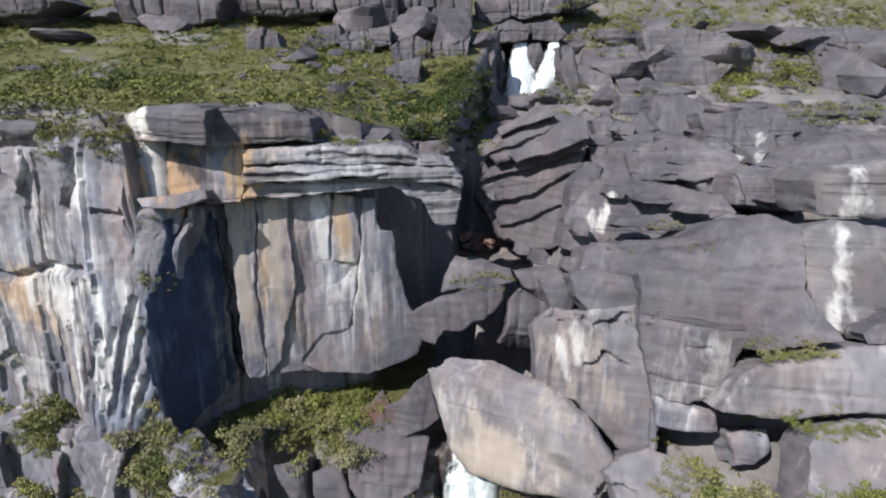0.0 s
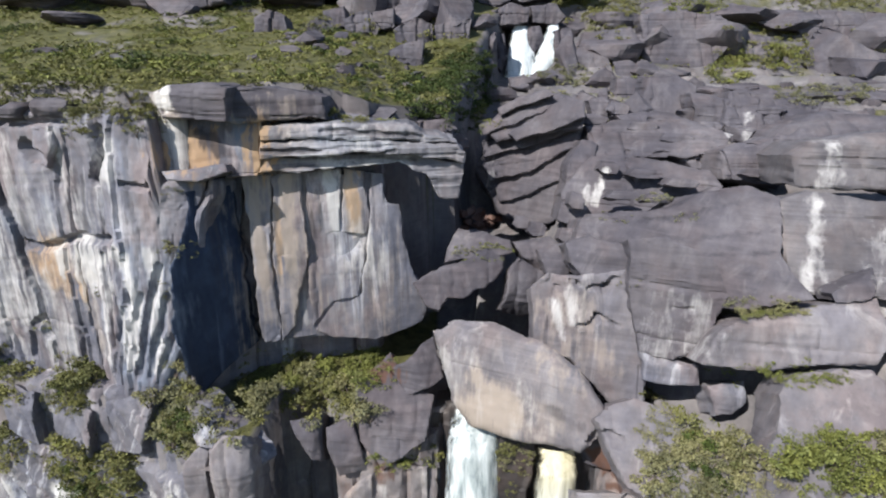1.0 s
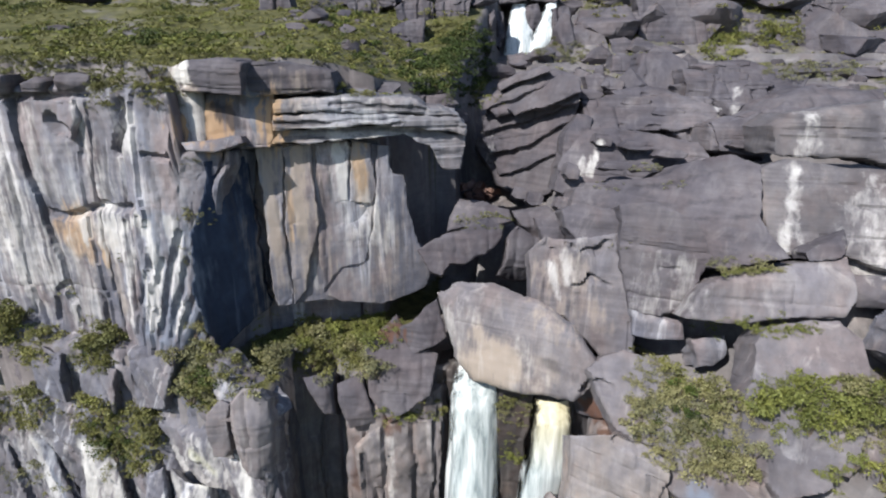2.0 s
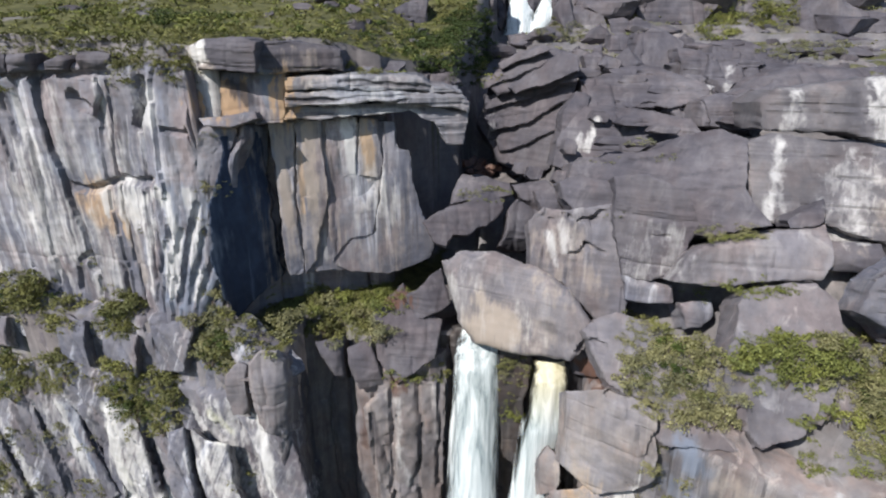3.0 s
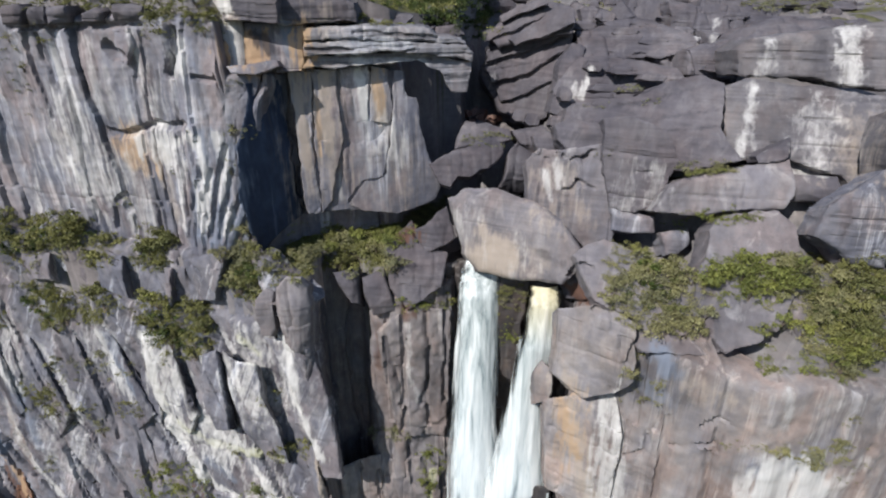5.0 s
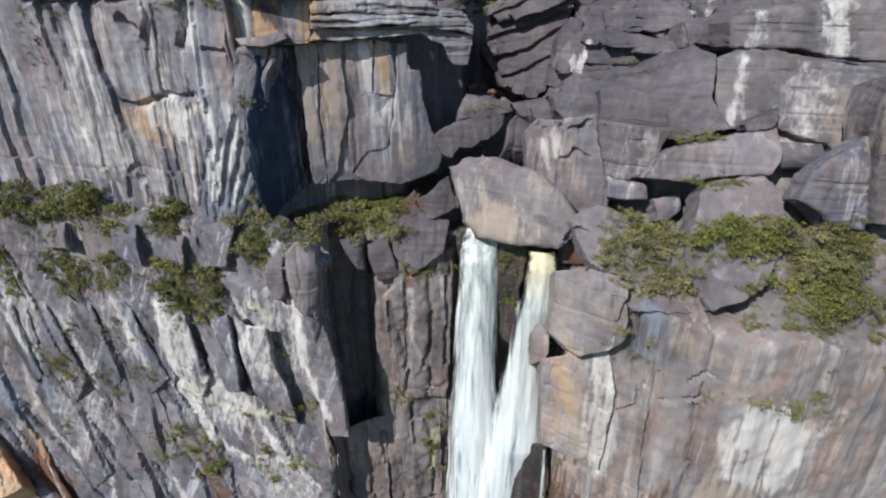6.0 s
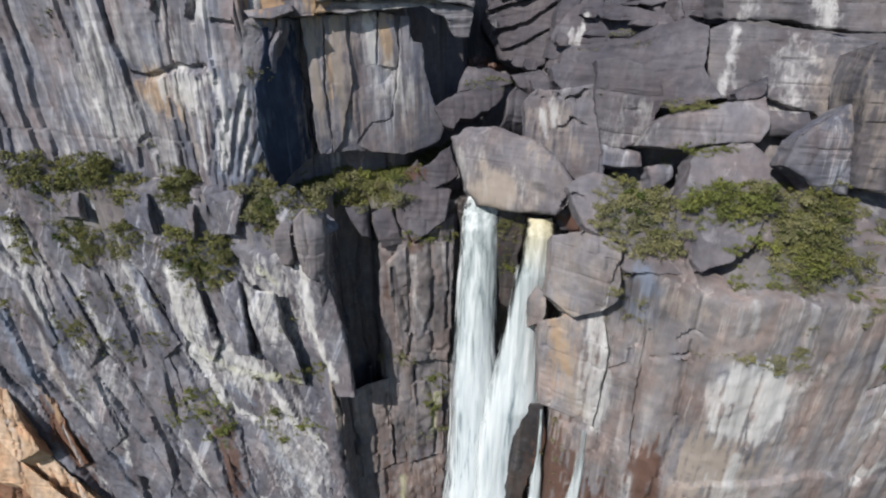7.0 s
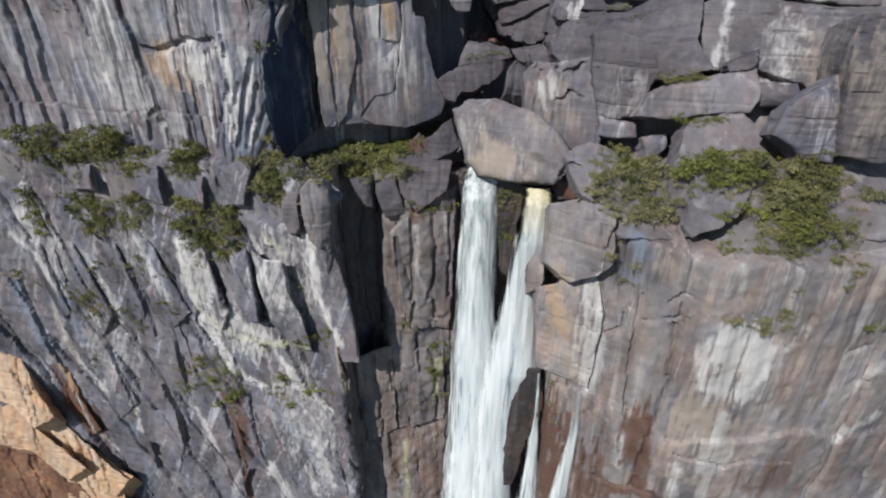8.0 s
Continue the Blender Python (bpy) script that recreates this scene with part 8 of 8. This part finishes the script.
patch(0, 300, 8, 14.2, 7.5, 22, 4.0, "green")
patch(13, 270, -1, 8.9, 10.6, 20, 4.4, "dark")
patch(14, 232, -19, 3.7, 5.2, 8, 3.2, "bright")
patch(-3, 230, -15, 6.1, 4.4, 10, 3.4, "green")
patch(97, 76, -83, 10.0, 11.0, 16, 3.0, "dry")
patch(107, 72, -82, 14.3, 12.3, 14, 3.2, "dry")
patch(51, 86, -81, 10.4, 8.8, 8, 3.0, "green")
patch(-33, 119, -84, 12.9, 11.0, 22, 4.0, "dry")
patch(-74, 126, -82, 3.8, 8.1, 8, 3.6, "dry")
patch(-105, 130, -130, 12.0, 5.7, 8, 3.6, "green")
patch(-177, 143, -163, 5.4, 8.2, 6, 3.6, "green")
patch(36, 88, -185, 5.9, 19.6, 8, 2.0, "dry")
patch(-11, 119, -177, 5.5, 10.0, 6, 2.8, "bright")
patch(50, 88, -75, 9.4, 8.9, 26, 3.2, "dry")
patch(56, 80, -83, 8.9, 8.0, 22, 3.0, "dry")
patch(48, 93, -71, 5.7, 4.5, 10, 2.8, "green")
patch(73, 80, -73, 10.1, 8.1, 34, 3.2, "bright")
patch(87, 77, -76, 8.5, 10.3, 24, 3.0, "dry")
patch(96, 75, -79, 10.1, 10.6, 28, 3.2, "green")
patch(88, 70, -86, 14.4, 6.5, 26, 2.8, "bright")
patch(102, 78, -73, 7.1, 7.8, 16, 3.2, "green")
patch(83, 79, -70, 5.0, 3.7, 8, 2.6, "dry")
patch(98, 67, -84, 6.9, 8.6, 16, 3.0, "green")
patch(47, 77, -101, 3.6, 9.1, 7, 2.2, "dry")
patch(69, 102, -49, 8.9, 2.5, 16, 1.5, "dry")
patch(70, 90, -59, 9.1, 3.1, 16, 1.7, "bright")
patch(-156, 148, -86, 18.0, 7.4, 20, 4.2, "green")
patch(-136, 143, -93, 11.0, 7.5, 12, 4.0, "green")
patch(-113, 137, -90, 9.1, 10.5, 14, 3.8, "green")
patch(-165, 144, -103, 12.0, 11.1, 12, 4.0, "dry")
patch(-148, 146, -118, 15.3, 9.3, 14, 3.8, "green")
patch(-106, 132, -120, 15.9, 11.6, 20, 3.8, "green")
patch(-112, 133, -113, 6.6, 7.2, 6, 3.4, "bright")
patch(-73, 123, -90, 9.0, 12.1, 16, 3.6, "dry")
patch(-51, 147, -91, 17.3, 8.6, 20, 3.4, "bright")
patch(-31, 153, -92, 12.0, 6.7, 14, 3.0, "bright")
patch(-168, 145, -166, 13.3, 13.2, 12, 3.4, "dry")
patch(-142, 139, -144, 10.9, 7.0, 8, 3.0, "dry")
patch(-63, 112, -162, 9.5, 5.0, 8, 2.6, "green")
patch(-126, 136, -206, 16.3, 13.1, 18, 3.8, "bright")
patch(-116, 133, -216, 6.9, 11.1, 8, 3.4, "bright")
patch(-76, 118, -196, 18.5, 5.5, 14, 3.0, "bright")
patch(-140, 138, -163, 5.9, 6.5, 5, 2.8, "green")
patch(80, 61, -113, 10.8, 2.2, 10, 1.6, "dry")
patch(95, 60, -116, 9.8, 2.7, 10, 1.8, "dry")
patch(98, 61, -104, 3.0, 2.2, 4, 1.6, "dry")
patch(130, 63, -117, 5.6, 2.5, 6, 1.8, "bright")
patch(114, 63, -95, 2.9, 9.1, 7, 2.0, "dry")
patch(-10, 120, -181, 3.7, 12.1, 8, 2.6, "bright")
patch(-28, 122, -163, 8.6, 3.9, 8, 2.2, "dry")
patch(-8, 122, -105, 6.7, 2.7, 7, 2.0, "bright")
patch(19, 115, -98, 4.1, 5.8, 12, 2.0, "dry")
patch(18, 114, -113, 2.3, 6.0, 7, 1.8, "bright")
patch(-17, 120, -104, 4.6, 2.6, 6, 1.8, "bright")
patch(-6, 125, -104, 4.0, 3.5, 6, 2.0, "green")
patch(-152, 154, -30, 4.0, 16.3, 8, 2.2, "dry")
patch(-93, 137, -13, 7.7, 5.3, 12, 2.4, "dry")
patch(-77, 133, -12, 5.4, 4.2, 10, 2.4, "green")
patch(-70, 130, -45, 5.0, 3.8, 7, 1.5, "dry")
patch(-122, 146, -76, 3.8, 2.6, 4, 1.6, "bright")
patch(-75, 129, -57, 2.0, 3.4, 3, 1.2, "green")
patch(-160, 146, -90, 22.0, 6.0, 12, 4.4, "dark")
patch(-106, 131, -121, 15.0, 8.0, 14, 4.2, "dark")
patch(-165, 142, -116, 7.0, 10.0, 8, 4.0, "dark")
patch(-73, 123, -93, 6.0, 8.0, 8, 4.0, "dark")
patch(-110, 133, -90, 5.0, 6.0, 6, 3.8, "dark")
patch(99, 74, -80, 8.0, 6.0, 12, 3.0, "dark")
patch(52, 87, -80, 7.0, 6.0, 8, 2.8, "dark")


def tuft(a, b, n, size, kind):
    """Low growth in a row along a joint, from a to b."""
    for k in range(n):
        f = (k + grow.uniform(0, 1)) / n
        UNDER[kind].append((*(Vector(a).lerp(Vector(b), f) + Vector([grow.uniform(-0.6, 0.6) for _ in range(3)])), size * grow.uniform(0.6, 1.0)))


tuft((60.5, 99.2, -50.6), (73.8, 99.2, -49.4), 20, 2.1, "dry")
tuft((62.0, 98.6, -50.4), (72.0, 98.6, -49.6), 10, 1.7, "bright")
tuft((64.8, 93.2, -61.4), (76.0, 88.4, -59.4), 18, 1.9, "bright")
tuft((66.0, 92.4, -62.2), (75.0, 88.6, -60.4), 10, 1.6, "dry")
tuft((1.0, 156.6, -55.8), (17.0, 156.6, -52.8), 18, 1.7, "dry")
tuft((52.0, 137.6, -34.4), (60.0, 137.6, -33.6), 9, 1.5, "dry")


# ---- the thicket of the plateau ----
def thicket(name, label, spots, sizes, mat, seed, n=32, leaf=0.2):
    rng = np.random.default_rng(seed)
    kinds = []
    for k in range(8):
        lobes = [(0, 0, 0.45, 0.5)] + [(rng.uniform(-0.7, 0.7), rng.uniform(-0.7, 0.7), rng.uniform(0.2, 0.7), rng.uniform(0.25, 0.4)) for _ in range(4)]
        kinds.append(leaves(rng, n, lobes, leaf))
    out = []
    for k in range(len(spots)):
        a = rng.uniform(0, 6.28)
        c, s_ = math.cos(a), math.sin(a)
        q = kinds[rng.integers(0, 8)]
        out.append(np.stack([c * q[:, 0] - s_ * q[:, 1], s_ * q[:, 0] + c * q[:, 1], q[:, 2]], 1) * sizes[k] * (1, 1, 0.8) + spots[k])
    v = np.concatenate(out)
    me = bpy.data.meshes.new(name)
    fill_mesh(me, v, np.arange(len(v)).reshape(-1, 4))
    me.materials.append(mat)
    return tagged(new(name, me), label, "shrubs", kind="stuff")


def sow(n, x0, x1, y0, y1, seed, bare):
    rng = np.random.default_rng(seed)
    x, y = rng.uniform(x0, x1, n), y0 + (y1 - y0) * rng.uniform(0, 1, n) ** 1.35
    keep = fbm(x / 28, y / 28, 0, 31, 4) + 0.3 * rng.normal(size=n) > bare
    keep &= y > along(RIM, np.minimum(x, 2)) + 6
    x, y = x[keep], y[keep]
    z = land(x, y)
    slope = np.abs(land(x + 1.5, y) - z) + np.abs(land(x, y + 1.5) - z)
    ok = (slope < 2.0) & (z > -14)
    return np.stack([x[ok], y[ok], z[ok] - 0.3], 1), rng.uniform(1.0, 2.6, ok.sum())


for kind, rows in UNDER.items():
    a = np.array(rows)
    for near, n, leaf in ((a[:, 1] < 100, 210, 0.068), (a[:, 1] >= 100, 88, 0.108)):
        if near.any():
            thicket("ledge_growth", "low leafy growth covering rock ledges", a[near, :3], a[near, 3], LOOKS[kind][0], 21, n, leaf)
rim_rng = np.random.default_rng(77)
x = rim_rng.uniform(-230, -30, 620)
a = np.stack([x, along(RIM, x) + rim_rng.uniform(-0.5, 8, 620), rim_rng.uniform(-10.6, -7.5, 620)], 1)
a = a[fbm(a[:, 0] / 9, 0, 0, 66, 3) > -0.25]
b = a.copy()
b[:, 1] = along(RIM, b[:, 0]) + rim_rng.uniform(4.0, 7.0, len(b))
b[:, 2] = land(b[:, 0], b[:, 1] + 4) - rim_rng.uniform(0.3, 3.0, len(b))
a = np.concatenate([a, b])
a = a[(a[:, 0] < -78) | (a[:, 2] > -7)]
thicket("rim_scrub", "olive scrub hanging over the cliff rim", a, rim_rng.uniform(0.9, 2.1, len(a)), LEAF, 15, 60, 0.15)
p, s_ = sow(5000, -260, 0, 140, 420, 3, -0.9)
thicket("plateau_thicket", "olive-green scrub covering the plateau", p, s_, LEAF, 5)
p, s_ = sow(420, -250, 5, 145, 400, 14, 0.1)
thicket("plateau_thicket", "dark taller bushes in clusters on the plateau", p, s_ * 1.9, LEAF_DARK, 16, 150, 0.1)
p, s_ = sow(2600, -260, 5, 140, 430, 4, -0.3)
thicket("plateau_thicket", "bright green bushes among the plateau scrub", p, s_ * 1.2, LEAF_BRIGHT, 6)
p, s_ = sow(1300, 45, 260, 185, 440, 5, 0.15)
thicket("plateau_thicket", "dry grey-green scrub between boulders", p, s_, LEAF_DRY, 7)
p, s_ = sow(1300, 45, 260, 296, 440, 6, -0.35)
thicket("plateau_thicket", "green bushes between far boulders", p, s_ * 1.4, LEAF, 9)
